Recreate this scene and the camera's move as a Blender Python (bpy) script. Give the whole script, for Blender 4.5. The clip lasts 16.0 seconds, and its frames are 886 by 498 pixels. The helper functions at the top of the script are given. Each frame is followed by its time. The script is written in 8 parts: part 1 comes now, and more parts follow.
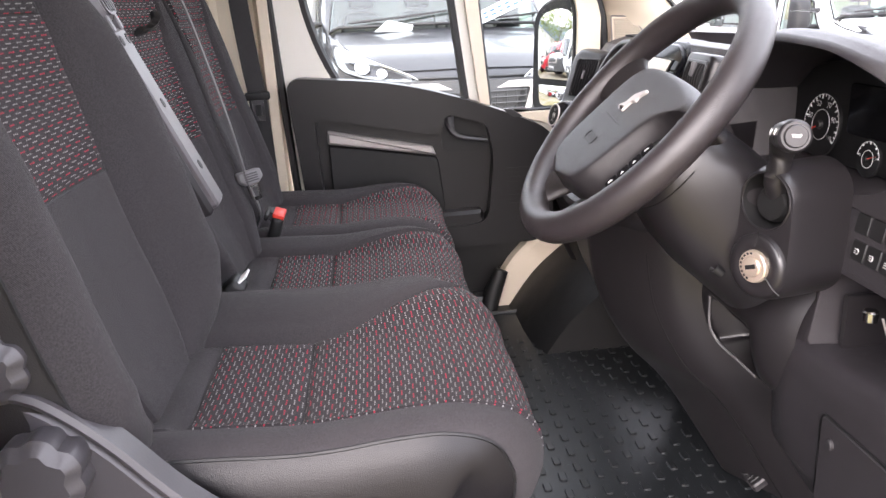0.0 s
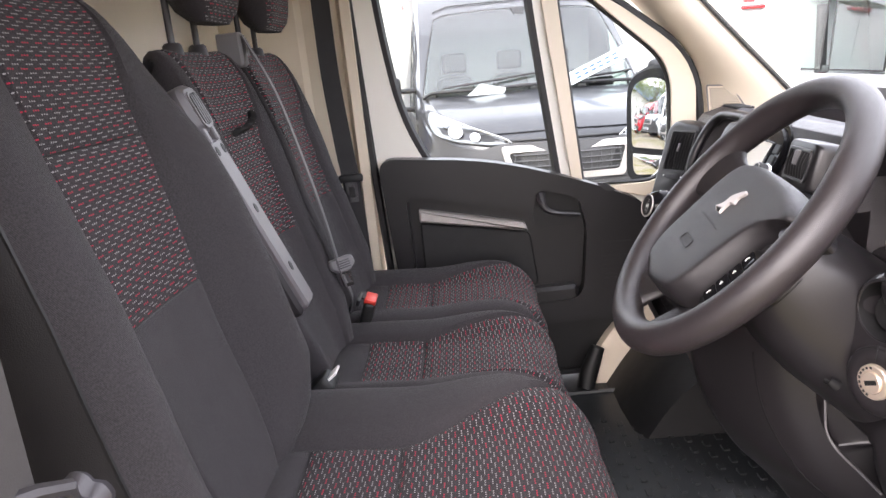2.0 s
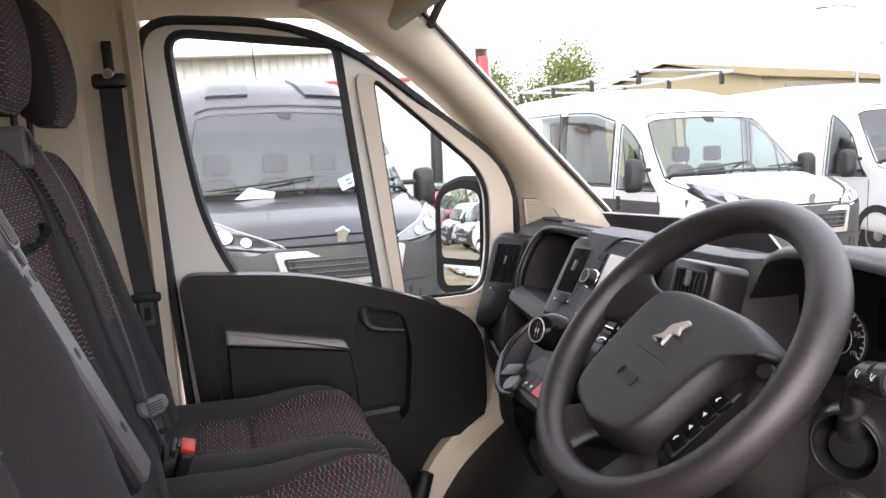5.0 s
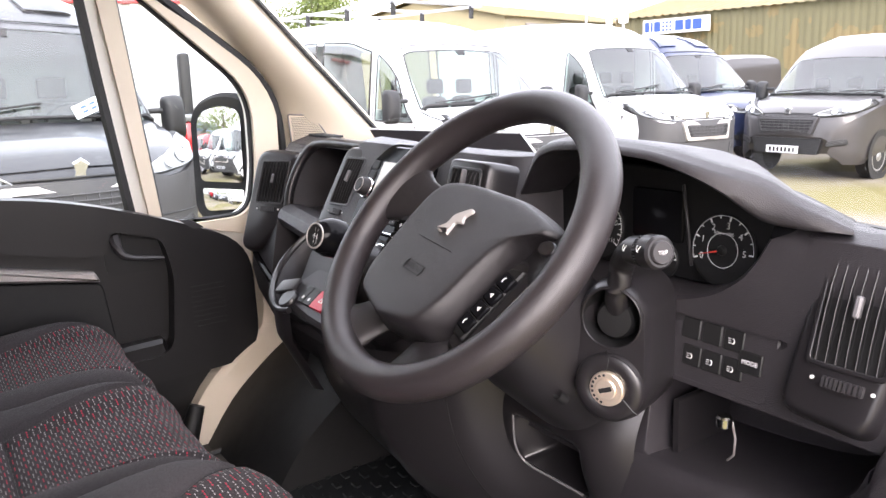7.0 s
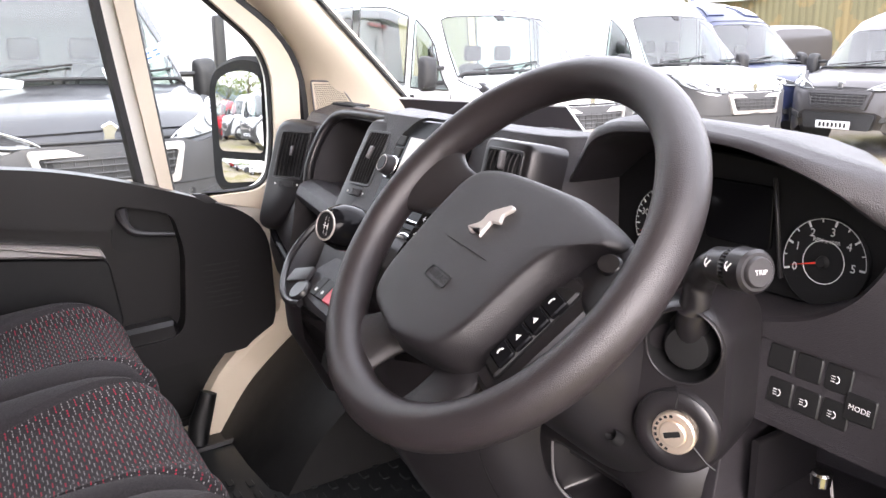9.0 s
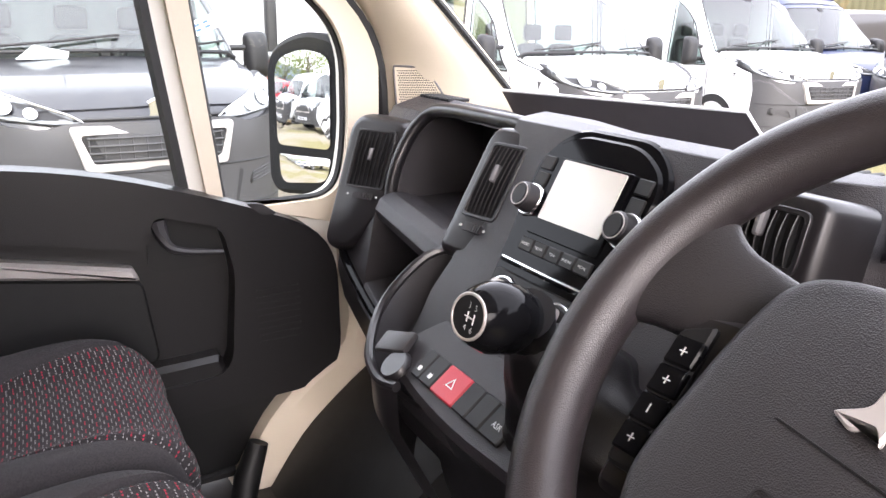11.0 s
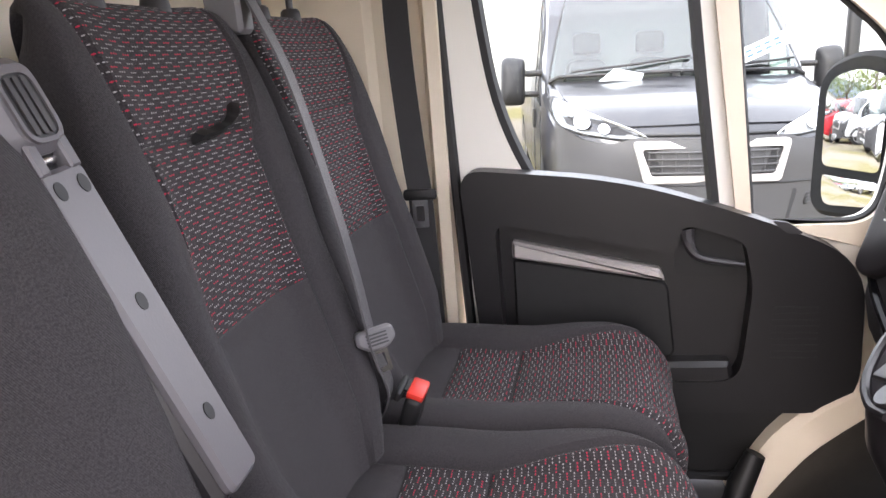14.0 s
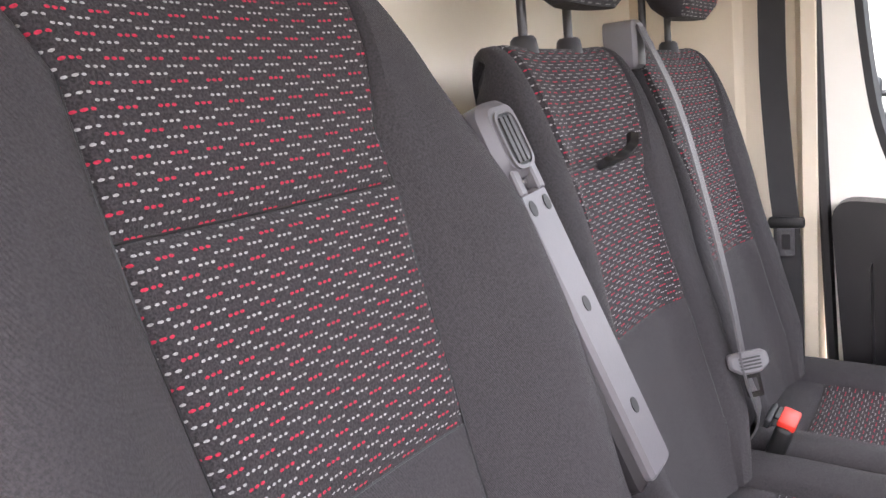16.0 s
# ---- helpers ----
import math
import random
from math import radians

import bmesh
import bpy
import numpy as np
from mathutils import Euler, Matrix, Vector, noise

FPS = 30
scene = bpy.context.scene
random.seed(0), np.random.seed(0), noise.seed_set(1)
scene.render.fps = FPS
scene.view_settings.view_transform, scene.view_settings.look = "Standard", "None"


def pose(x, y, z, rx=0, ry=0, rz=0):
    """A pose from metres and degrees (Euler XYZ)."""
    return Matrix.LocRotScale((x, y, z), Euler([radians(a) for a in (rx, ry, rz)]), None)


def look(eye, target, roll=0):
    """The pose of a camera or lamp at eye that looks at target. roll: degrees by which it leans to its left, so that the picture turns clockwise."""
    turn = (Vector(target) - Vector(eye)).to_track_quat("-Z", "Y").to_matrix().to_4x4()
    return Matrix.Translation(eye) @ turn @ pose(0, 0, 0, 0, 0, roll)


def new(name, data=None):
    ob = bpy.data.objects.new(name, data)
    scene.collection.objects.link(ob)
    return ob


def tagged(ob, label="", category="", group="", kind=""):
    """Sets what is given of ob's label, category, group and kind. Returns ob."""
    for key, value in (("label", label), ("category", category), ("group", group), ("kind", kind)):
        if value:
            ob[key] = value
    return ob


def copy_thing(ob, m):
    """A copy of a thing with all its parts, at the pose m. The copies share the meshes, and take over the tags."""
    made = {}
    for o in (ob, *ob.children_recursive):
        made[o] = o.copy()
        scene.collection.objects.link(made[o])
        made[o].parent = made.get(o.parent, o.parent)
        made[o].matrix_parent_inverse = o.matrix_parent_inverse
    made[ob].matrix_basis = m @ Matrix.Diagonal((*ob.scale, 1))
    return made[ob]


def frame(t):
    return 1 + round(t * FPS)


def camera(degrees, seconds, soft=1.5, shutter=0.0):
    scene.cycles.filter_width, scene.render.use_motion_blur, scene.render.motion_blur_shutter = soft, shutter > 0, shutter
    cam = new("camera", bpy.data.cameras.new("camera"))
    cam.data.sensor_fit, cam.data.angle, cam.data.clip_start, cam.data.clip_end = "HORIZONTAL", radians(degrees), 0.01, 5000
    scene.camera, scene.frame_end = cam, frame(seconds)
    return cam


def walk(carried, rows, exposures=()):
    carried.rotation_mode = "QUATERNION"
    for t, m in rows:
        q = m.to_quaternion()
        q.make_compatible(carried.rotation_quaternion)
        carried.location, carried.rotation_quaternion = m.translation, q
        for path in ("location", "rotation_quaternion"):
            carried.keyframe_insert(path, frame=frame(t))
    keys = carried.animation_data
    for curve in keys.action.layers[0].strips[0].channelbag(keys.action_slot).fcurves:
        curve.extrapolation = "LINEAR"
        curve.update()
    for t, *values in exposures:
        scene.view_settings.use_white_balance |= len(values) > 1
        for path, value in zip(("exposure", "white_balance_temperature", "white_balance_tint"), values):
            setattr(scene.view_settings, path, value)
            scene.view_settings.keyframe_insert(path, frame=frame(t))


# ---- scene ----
cam = camera(59.6, 16.0)
PATH = [
    (0, (0.249, -0.057, 0.896), (0.391, 1.84, 0.279), -3.3),
    (0.5, (0.259, -0.015, 0.896), (0.29, 1.879, 0.254), -4.2),
    (1, (0.27, 0.0, 0.915), (0.243, 1.894, 0.273), -4.8),
    (1.5, (0.272, -0.004, 0.933), (0.199, 1.91, 0.359), -5.5),
    (2, (0.267, -0.017, 0.955), (0.173, 1.925, 0.487), -5.9),
    (2.5, (0.272, -0.035, 0.978), (0.163, 1.929, 0.615), -6.2),
    (3, (0.27, -0.047, 0.994), (0.154, 1.929, 0.712), -6.3),
    (5.5, (0.072, 0.217, 0.965), (0.854, 2.037, 0.691), -2.9),
    (6, (0.064, 0.228, 0.95), (1.019, 1.951, 0.605), -2.0),
    (6.5, (0.076, 0.22, 0.938), (1.12, 1.88, 0.547), -2.0),
    (7, (0.092, 0.212, 0.926), (1.181, 1.826, 0.468), -2.6),
    (7.5, (0.097, 0.208, 0.917), (1.25, 1.763, 0.414), -2.9),
    (8, (0.114, 0.225, 0.916), (1.288, 1.75, 0.372), -3.1),
    (8.5, (0.152, 0.285, 0.922), (1.277, 1.848, 0.383), -3.4),
    (9, (0.188, 0.35, 0.919), (1.191, 1.995, 0.386), -1.8),
    (11.5, (0.285, 0.756, 0.9215), (1.1309, 2.4684, 0.3275), -0.06),
    (12, (0.3064, 0.7456, 0.9228), (0.9108, 2.5585, 0.3339), -1.47),
    (12.5, (0.3198, 0.7215, 0.9232), (0.622, 2.6134, 0.3498), -2.78),
    (13, (0.3212, 0.686, 0.9305), (0.3621, 2.6059, 0.375), -3.9),
    (13.5, (0.3106, 0.6385, 0.9368), (0.1212, 2.5584, 0.4101), -4.32),
    (14, (0.289, 0.593, 0.94), (-0.1167, 2.4898, 0.4516), -4.23),
    (14.5, (0.2713, 0.5627, 0.9413), (-0.3448, 2.4076, 0.4756), -4.62),
    (15, (0.2447, 0.5343, 0.9407), (-0.5838, 2.3014, 0.5017), -5.31),
    (15.5, (0.231, 0.504, 0.948), (-0.747, 2.198, 0.531), -5.4),
    (16, (0.224, 0.477, 0.961), (-0.894, 2.094, 0.595), -5.6),
]
walk(cam, [(t, look(eye, target, roll)) for t, eye, target, roll in PATH],
     [(t, e, 6400, 20.0) for t, e in ((0.0, 2.55), (0.5, 2.75), (1.5, 2.75), (2.0, 2.35), (3.0, 2.02), (5.5, 1.65), (6.5, 1.85), (7.0, 2.3), (8.0, 2.5), (9.0, 2.4), (11.5, 2.5), (12.0, 2.35), (12.5, 2.4), (13.0, 2.55), (14.0, 2.6), (14.5, 2.75), (15.0, 3.2), (16.0, 3.2))])

# ---- light: overcast daylight ----
world = bpy.data.worlds.new("overcast")
scene.world = world
world.use_nodes = True
wn, wl = world.node_tree.nodes, world.node_tree.links
wn.clear()
sky = wn.new("ShaderNodeTexSky")
sky.sky_type, sky.sun_disc = "NISHITA", False
sky.sun_elevation, sky.sun_rotation = radians(29), radians(200)
sky.air_density, sky.dust_density = 1.0, 4.0
grey = wn.new("ShaderNodeMix")
grey.data_type = "RGBA"
grey.inputs["Factor"].default_value = 0.82
grey.inputs["B"].default_value = (8.0, 8.1, 8.4, 1)
wbg, wout = wn.new("ShaderNodeBackground"), wn.new("ShaderNodeOutputWorld")
wbg.inputs["Strength"].default_value = 0.15
wl.new(sky.outputs[0], grey.inputs["A"])
wl.new(grey.outputs["Result"], wbg.inputs["Color"])
wl.new(wbg.outputs[0], wout.inputs["Surface"])
sun = new("sun", bpy.data.lights.new("sun", "SUN"))
sun.data.energy, sun.data.angle, sun.data.color = 0.7, radians(35), (1.0, 0.97, 0.92)
sun.matrix_world = look((-1.8, -5, 2.9), (0, 0, 0))

# ---- mesh tools ----
YC = 1.27        # the van's middle line
GROUND = -0.70   # below the cab floor


def world_of(ob):
    m = ob.matrix_basis.copy()
    return world_of(ob.parent) @ ob.matrix_parent_inverse @ m if ob.parent else m


def hang(ob, parent):
    if parent is not None:
        ob.parent = parent
        ob.matrix_parent_inverse = world_of(parent).inverted()
    return ob


def thing(name, at=(0, 0, 0), label="", category="", group="", kind=""):
    ob = new(name)
    ob.empty_display_size = 0.05
    ob.matrix_basis = Matrix.Translation(at)
    return tagged(ob, label, category, group, kind)


def arc_poly(corners, seg=5):
    """A rounded polygon from (a, b, radius) corners."""
    out, n = [], len(corners)
    for i, (a, b, r) in enumerate(corners):
        p, q, s = Vector((a, b)), Vector(corners[i - 1][:2]), Vector(corners[(i + 1) % n][:2])
        d0, d1 = (q - p), (s - p)
        if r <= 0:
            out.append((a, b))
            continue
        k = min(r, 0.48 * d0.length, 0.48 * d1.length)
        s0, s1 = p + d0.normalized() * k, p + d1.normalized() * k
        for j in range(seg + 1):
            t = j / seg
            v = s0 * (1 - t) ** 2 + p * 2 * t * (1 - t) + s1 * t * t
            out.append((v.x, v.y))
    return out


def spline(pts, n):
    """n + 1 points along a Catmull-Rom curve through pts (tuples of any size)."""
    P = [np.array(p, float) for p in pts]
    P = [2 * P[0] - P[1]] + P + [2 * P[-1] - P[-2]]
    out, m = [], len(pts) - 1
    for i in range(n + 1):
        t = i / n * m
        k = min(int(t), m - 1)
        t -= k
        a, b, c, d = P[k : k + 4]
        out.append(0.5 * (2 * b + (c - a) * t + (2 * a - 5 * b + 4 * c - d) * t**2 + (3 * b - a - 3 * c + d) * t**3))
    return out


def circle(c, n, r, seg=24, up=(0, 0, 1), squash=1.0):
    n = Vector(n).normalized()
    a = Vector(up) - n * n.dot(Vector(up))
    if a.length < 1e-4:
        a = Vector((1, 0, 0)) - n * n.x
    a.normalize()
    b = n.cross(a)
    return [Vector(c) + r * (math.cos(2 * math.pi * i / seg) * b + squash * math.sin(2 * math.pi * i / seg) * a) for i in range(seg)]


class M:
    """Gathers the faces of one mesh part."""

    def __init__(self, m=None):
        self.v, self.f, self.uv, self.m = [], [], [], m

    def add(self, verts, faces, uvs=None):
        o = len(self.v)
        self.v += [tuple(self.m @ Vector(p)) if self.m else tuple(p) for p in verts]
        self.f += [tuple(i + o for i in f) for f in faces]
        self.uv += uvs or [(p[0], p[1]) for p in verts]
        return self

    def grid(self, rows, uvs=None, close=False):
        n, k = len(rows), len(rows[0])
        faces = []
        for i in range(n - 1):
            for j in range(k if close else k - 1):
                faces.append((i * k + j, i * k + (j + 1) % k, (i + 1) * k + (j + 1) % k, (i + 1) * k + j))
        return self.add([p for r in rows for p in r], faces, [q for r in uvs for q in r] if uvs else None)

    def loft(self, loops, caps=True):
        """Skin over closed loops of the same number of points."""
        k, n = len(loops[0]), len(loops)
        self.grid(loops, close=True)
        o = len(self.v) - n * k
        if caps:
            self.f += [tuple(o + j for j in reversed(range(k))), tuple(o + (n - 1) * k + j for j in range(k))]
        return self

    def rbox(self, c, s, r=0.004, seg=2, rot=None):
        bm = bmesh.new()
        bmesh.ops.create_cube(bm, size=1)
        for v in bm.verts:
            v.co = Vector([v.co[i] * s[i] for i in range(3)])
        if r > 0:
            bmesh.ops.bevel(bm, geom=bm.edges[:], offset=min(r, 0.45 * min(s)), segments=seg, profile=0.5, affect="EDGES")
        t = Matrix.Translation(c) @ (rot or Matrix())
        bm.verts.index_update()
        self.add([t @ v.co for v in bm.verts], [[v.index for v in f.verts] for f in bm.faces])
        bm.free()
        return self

    def cyl(self, a, b, r0, r1=None, seg=20, rim=0.0):
        a, b = Vector(a), Vector(b)
        n, r1 = (b - a).normalized(), r0 if r1 is None else r1
        loops = [circle(a, n, r0, seg)]
        if rim > 0:
            loops = [circle(a, n, r0 - rim, seg), circle(a + n * rim, n, r0, seg), circle(b - n * rim, n, r1, seg), circle(b, n, r1 - rim, seg)]
        else:
            loops.append(circle(b, n, r1, seg))
        return self.loft(loops)

    def tube(self, pts, r, seg=8, closed=False, up=(0, 0, 1), flat=1.0):
        """A round or flattened tube along pts; r: a number or one per point."""
        pts = [Vector(p) for p in pts]
        k = len(pts)
        loops = []
        for i, p in enumerate(pts):
            if closed:
                d = pts[(i + 1) % k] - pts[i - 1]
            else:
                d = pts[min(i + 1, k - 1)] - pts[max(i - 1, 0)]
            loops.append(circle(p, d, r[i] if isinstance(r, (list, tuple)) else r, seg, up, flat))
        if closed:
            loops.append(loops[0])
        return self.loft(loops, caps=not closed)

    def slab(self, poly, to, a, b, bev=0.0):
        """A flat outline with thickness: to(p, q, h) gives the place; from height a to b, the b side bevelled."""
        n = len(poly)
        loops = [[to(p, q, a) for p, q in poly]]
        if bev > 0:
            cx, cy = sum(p for p, _ in poly) / n, sum(q for _, q in poly) / n
            inner = []
            for i in range(n):
                e0, e1 = Vector(poly[i]) - Vector(poly[i - 1]), Vector(poly[(i + 1) % n]) - Vector(poly[i])
                nrm = Vector((0, 0))
                for e in (e0, e1):
                    if e.length > 1e-9:
                        e = e.normalized()
                        nrm += Vector((e.y, -e.x))
                if nrm.length > 1e-9:
                    nrm.normalize()
                p = Vector(poly[i])
                if area2(poly) > 0:
                    nrm = -nrm
                inner.append(p + nrm * bev)
            s = 1 if b > a else -1
            loops.append([to(p, q, b - s * bev) for p, q in poly])
            loops.append([to(*(0.3 * Vector(poly[i]) + 0.7 * inner[i]), b - s * bev * 0.3) for i in range(n)])
            loops.append([to(*inner[i], b) for i in range(n)])
        else:
            loops.append([to(p, q, b) for p, q in poly])
        return self.loft(loops)

    def ringed(self, outer, inner, to, a, b):
        """A flat frame between two outlines of as many points."""
        lo, li = [[to(p, q, h) for p, q in outer] for h in (a, b)], [[to(p, q, h) for p, q in inner] for h in (a, b)]
        return self.grid([lo[0], lo[1], li[1], li[0], lo[0]], close=True)

    def done(self, name, mat, parent=None, label="", smooth=38, bevel=0.0):
        me = bpy.data.meshes.new(name)
        me.from_pydata(self.v, [], self.f)
        me.update()
        lay = me.uv_layers.new(name="uv")
        idx = np.zeros(len(me.loops), dtype=np.int32)
        me.loops.foreach_get("vertex_index", idx)
        lay.data.foreach_set("uv", np.array(self.uv, dtype=np.float32)[idx].ravel())
        bm = bmesh.new()
        bm.from_mesh(me)
        bmesh.ops.recalc_face_normals(bm, faces=bm.faces[:])
        bm.to_mesh(me)
        bm.free()
        me.shade_smooth()
        me.set_sharp_from_angle(angle=radians(smooth))
        me.materials.append(mat)
        ob = new(name, me)
        if bevel:
            mod = ob.modifiers.new("bevel", "BEVEL")
            mod.width, mod.segments, mod.limit_method, mod.angle_limit = bevel, 2, "ANGLE", radians(35)
            mod.harden_normals = False
        if label:
            ob["label"] = label
        return hang(ob, parent)


def area2(poly):
    return sum(poly[i - 1][0] * p[1] - p[0] * poly[i - 1][1] for i, p in enumerate(poly))


def on_y(y0, s=1):
    """Outlines in (x, z), thickness along y from y0."""
    return lambda p, q, h: (p, y0 + s * h, q)


def on_x(x0, s=1):
    """Outlines in (y, z), thickness along x from x0."""
    return lambda p, q, h: (x0 + s * h, p, q)


def on_z(z0):
    return lambda p, q, h: (p, q, z0 + h)


def on_plane(c, right, up):
    """Outlines in a tilted plane through c; thickness along right x up."""
    c, right, up = Vector(c), Vector(right).normalized(), Vector(up).normalized()
    n = right.cross(up)
    return lambda p, q, h: c + right * p + up * q + n * h


def rect(a0, b0, a1, b1, r=0.004, seg=3):
    return arc_poly([(a0, b0, r), (a1, b0, r), (a1, b1, r), (a0, b1, r)], seg)


def text_part(name, body, mat, parent, to, size, at=(0, 0), turn=0.0, depth=0.0004):
    """Lettering in Blender's own font as a mesh, laid into the plane 'to'."""
    cu = bpy.data.curves.new(name, "FONT")
    cu.body, cu.size, cu.align_x, cu.align_y, cu.resolution_u = body, size, "CENTER", "CENTER", 2
    tmp = bpy.data.objects.new(name, cu)
    me = bpy.data.meshes.new_from_object(tmp)
    bpy.data.objects.remove(tmp)
    c, s = math.cos(radians(turn)), math.sin(radians(turn))
    for v in me.vertices:
        x, y = v.co.x * c - v.co.y * s, v.co.x * s + v.co.y * c
        v.co = Vector(to(at[0] + x, at[1] + y, depth))
    me.materials.clear()
    me.materials.append(mat)
    return hang(new(name, me), parent)

# ---- materials ----
def nodes_of(name):
    m = bpy.data.materials.new(name)
    m.use_nodes = True
    nt = m.node_tree
    return m, nt.nodes, nt.links, nt.nodes["Principled BSDF"]


def math_node(N, L, op, a, b=None, c=None):
    n = N.new("ShaderNodeMath")
    n.operation = op
    for i, v in enumerate((a, b, c)):
        if v is None:
            continue
        if isinstance(v, (int, float)):
            n.inputs[i].default_value = v
        else:
            L.new(v, n.inputs[i])
    return n.outputs[0]


def mix_col(N, L, fac, a, b):
    n = N.new("ShaderNodeMix")
    n.data_type = "RGBA"
    for key, v in (("Factor", fac), ("A", a), ("B", b)):
        s = n.inputs[key]
        if isinstance(v, (int, float)):
            s.default_value = v
        elif isinstance(v, tuple):
            s.default_value = (*v, 1) if len(v) == 3 else v
        else:
            L.new(v, s)
    return n.outputs["Result"]


def noise_of(N, L, scale, detail=3, coord=None, rough=0.55):
    if coord is None:
        coord = N.new("ShaderNodeTexCoord").outputs["Object"]
    n = N.new("ShaderNodeTexNoise")
    n.inputs["Scale"].default_value, n.inputs["Detail"].default_value, n.inputs["Roughness"].default_value = scale, detail, rough
    L.new(coord, n.inputs["Vector"])
    return n.outputs["Fac"]


def surface(name, col, rough=0.6, metal=0.0, grain=0.0, grain_scale=400, var=0.12, var_scale=9, spec=0.5, coat=0.0, dust=0.0, voronoi=False):
    """A painted, moulded or woven surface: colour that varies slowly, roughness that varies, fine relief."""
    m, N, L, B = nodes_of(name)
    slow = noise_of(N, L, var_scale, 4)
    dark, light = tuple(c * (1 - var) for c in col), tuple(min(1, c * (1 + var)) for c in col)
    base = mix_col(N, L, slow, dark, light)
    if dust:
        speck = math_node(N, L, "GREATER_THAN", noise_of(N, L, 320, 2), 0.735)
        base = mix_col(N, L, math_node(N, L, "MULTIPLY", speck, dust), base, (0.45, 0.43, 0.4))
    L.new(base, B.inputs["Base Color"])
    L.new(math_node(N, L, "MULTIPLY_ADD", noise_of(N, L, var_scale * 3, 3), min(0.2, 0.3 * rough), rough - min(0.1, 0.15 * rough)), B.inputs["Roughness"])
    B.inputs["Metallic"].default_value = metal
    B.inputs["Specular IOR Level"].default_value = spec
    B.inputs["Coat Weight"].default_value = coat
    if grain:
        bump = N.new("ShaderNodeBump")
        bump.inputs["Strength"].default_value, bump.inputs["Distance"].default_value = grain, 0.0012
        if voronoi:
            v = N.new("ShaderNodeTexVoronoi")
            v.inputs["Scale"].default_value = grain_scale
            L.new(N.new("ShaderNodeTexCoord").outputs["Object"], v.inputs["Vector"])
            L.new(v.outputs["Distance"], bump.inputs["Height"])
        else:
            L.new(noise_of(N, L, grain_scale, 2), bump.inputs["Height"])
        L.new(bump.outputs[0], B.inputs["Normal"])
    return m


def pattern_cloth(name):
    """Dark woven cloth with staggered rows of three stitched dots: one red row, two pale ones."""
    m, N, L, B = nodes_of(name)
    uv = N.new("ShaderNodeSeparateXYZ")
    L.new(N.new("ShaderNodeUVMap").outputs[0], uv.inputs[0])
    u, v = uv.outputs[0], uv.outputs[1]
    row_h, period = 0.0047, 0.0262
    rv = math_node(N, L, "DIVIDE", v, row_h)
    row, fv = math_node(N, L, "FLOOR", rv), math_node(N, L, "FRACT", rv)
    du = math_node(N, L, "ADD", math_node(N, L, "DIVIDE", u, period), math_node(N, L, "MULTIPLY", row, 0.487))
    fu = math_node(N, L, "FRACT", du)
    dash = math_node(N, L, "LESS_THAN", fu, 0.5357)
    fd = math_node(N, L, "FRACT", math_node(N, L, "MULTIPLY", fu, 5.6))
    dx = math_node(N, L, "MULTIPLY", math_node(N, L, "SUBTRACT", fd, 0.5), 0.72)
    dy = math_node(N, L, "MULTIPLY", math_node(N, L, "SUBTRACT", fv, 0.5), 1.25)
    rr = math_node(N, L, "ADD", math_node(N, L, "MULTIPLY", dx, dx), math_node(N, L, "MULTIPLY", dy, dy))
    red_row = math_node(N, L, "LESS_THAN", math_node(N, L, "FLOORED_MODULO", row, 3.0), 0.5)
    size = math_node(N, L, "MULTIPLY_ADD", red_row, 0.018, 0.054)
    dot = math_node(N, L, "MULTIPLY", math_node(N, L, "LESS_THAN", rr, size), dash)
    thread = math_node(N, L, "MULTIPLY_ADD", noise_of(N, L, 620, 2), 3.0, -1.0)
    ground = mix_col(N, L, thread, (0.013, 0.0115, 0.0125), (0.038, 0.0335, 0.036))
    pale = mix_col(N, L, thread, (0.20, 0.197, 0.197), (0.33, 0.325, 0.32))
    red = mix_col(N, L, thread, (0.27, 0.012, 0.030), (0.46, 0.024, 0.058))
    L.new(mix_col(N, L, dot, ground, mix_col(N, L, red_row, pale, red)), B.inputs["Base Color"])
    B.inputs["Roughness"].default_value = 0.9
    B.inputs["Sheen Weight"].default_value = 0.04
    B.inputs["Specular IOR Level"].default_value = 0.25
    bump = N.new("ShaderNodeBump")
    bump.inputs["Strength"].default_value, bump.inputs["Distance"].default_value = 0.5, 0.0008
    L.new(math_node(N, L, "ADD", thread, dot), bump.inputs["Height"])
    L.new(bump.outputs[0], B.inputs["Normal"])
    return m


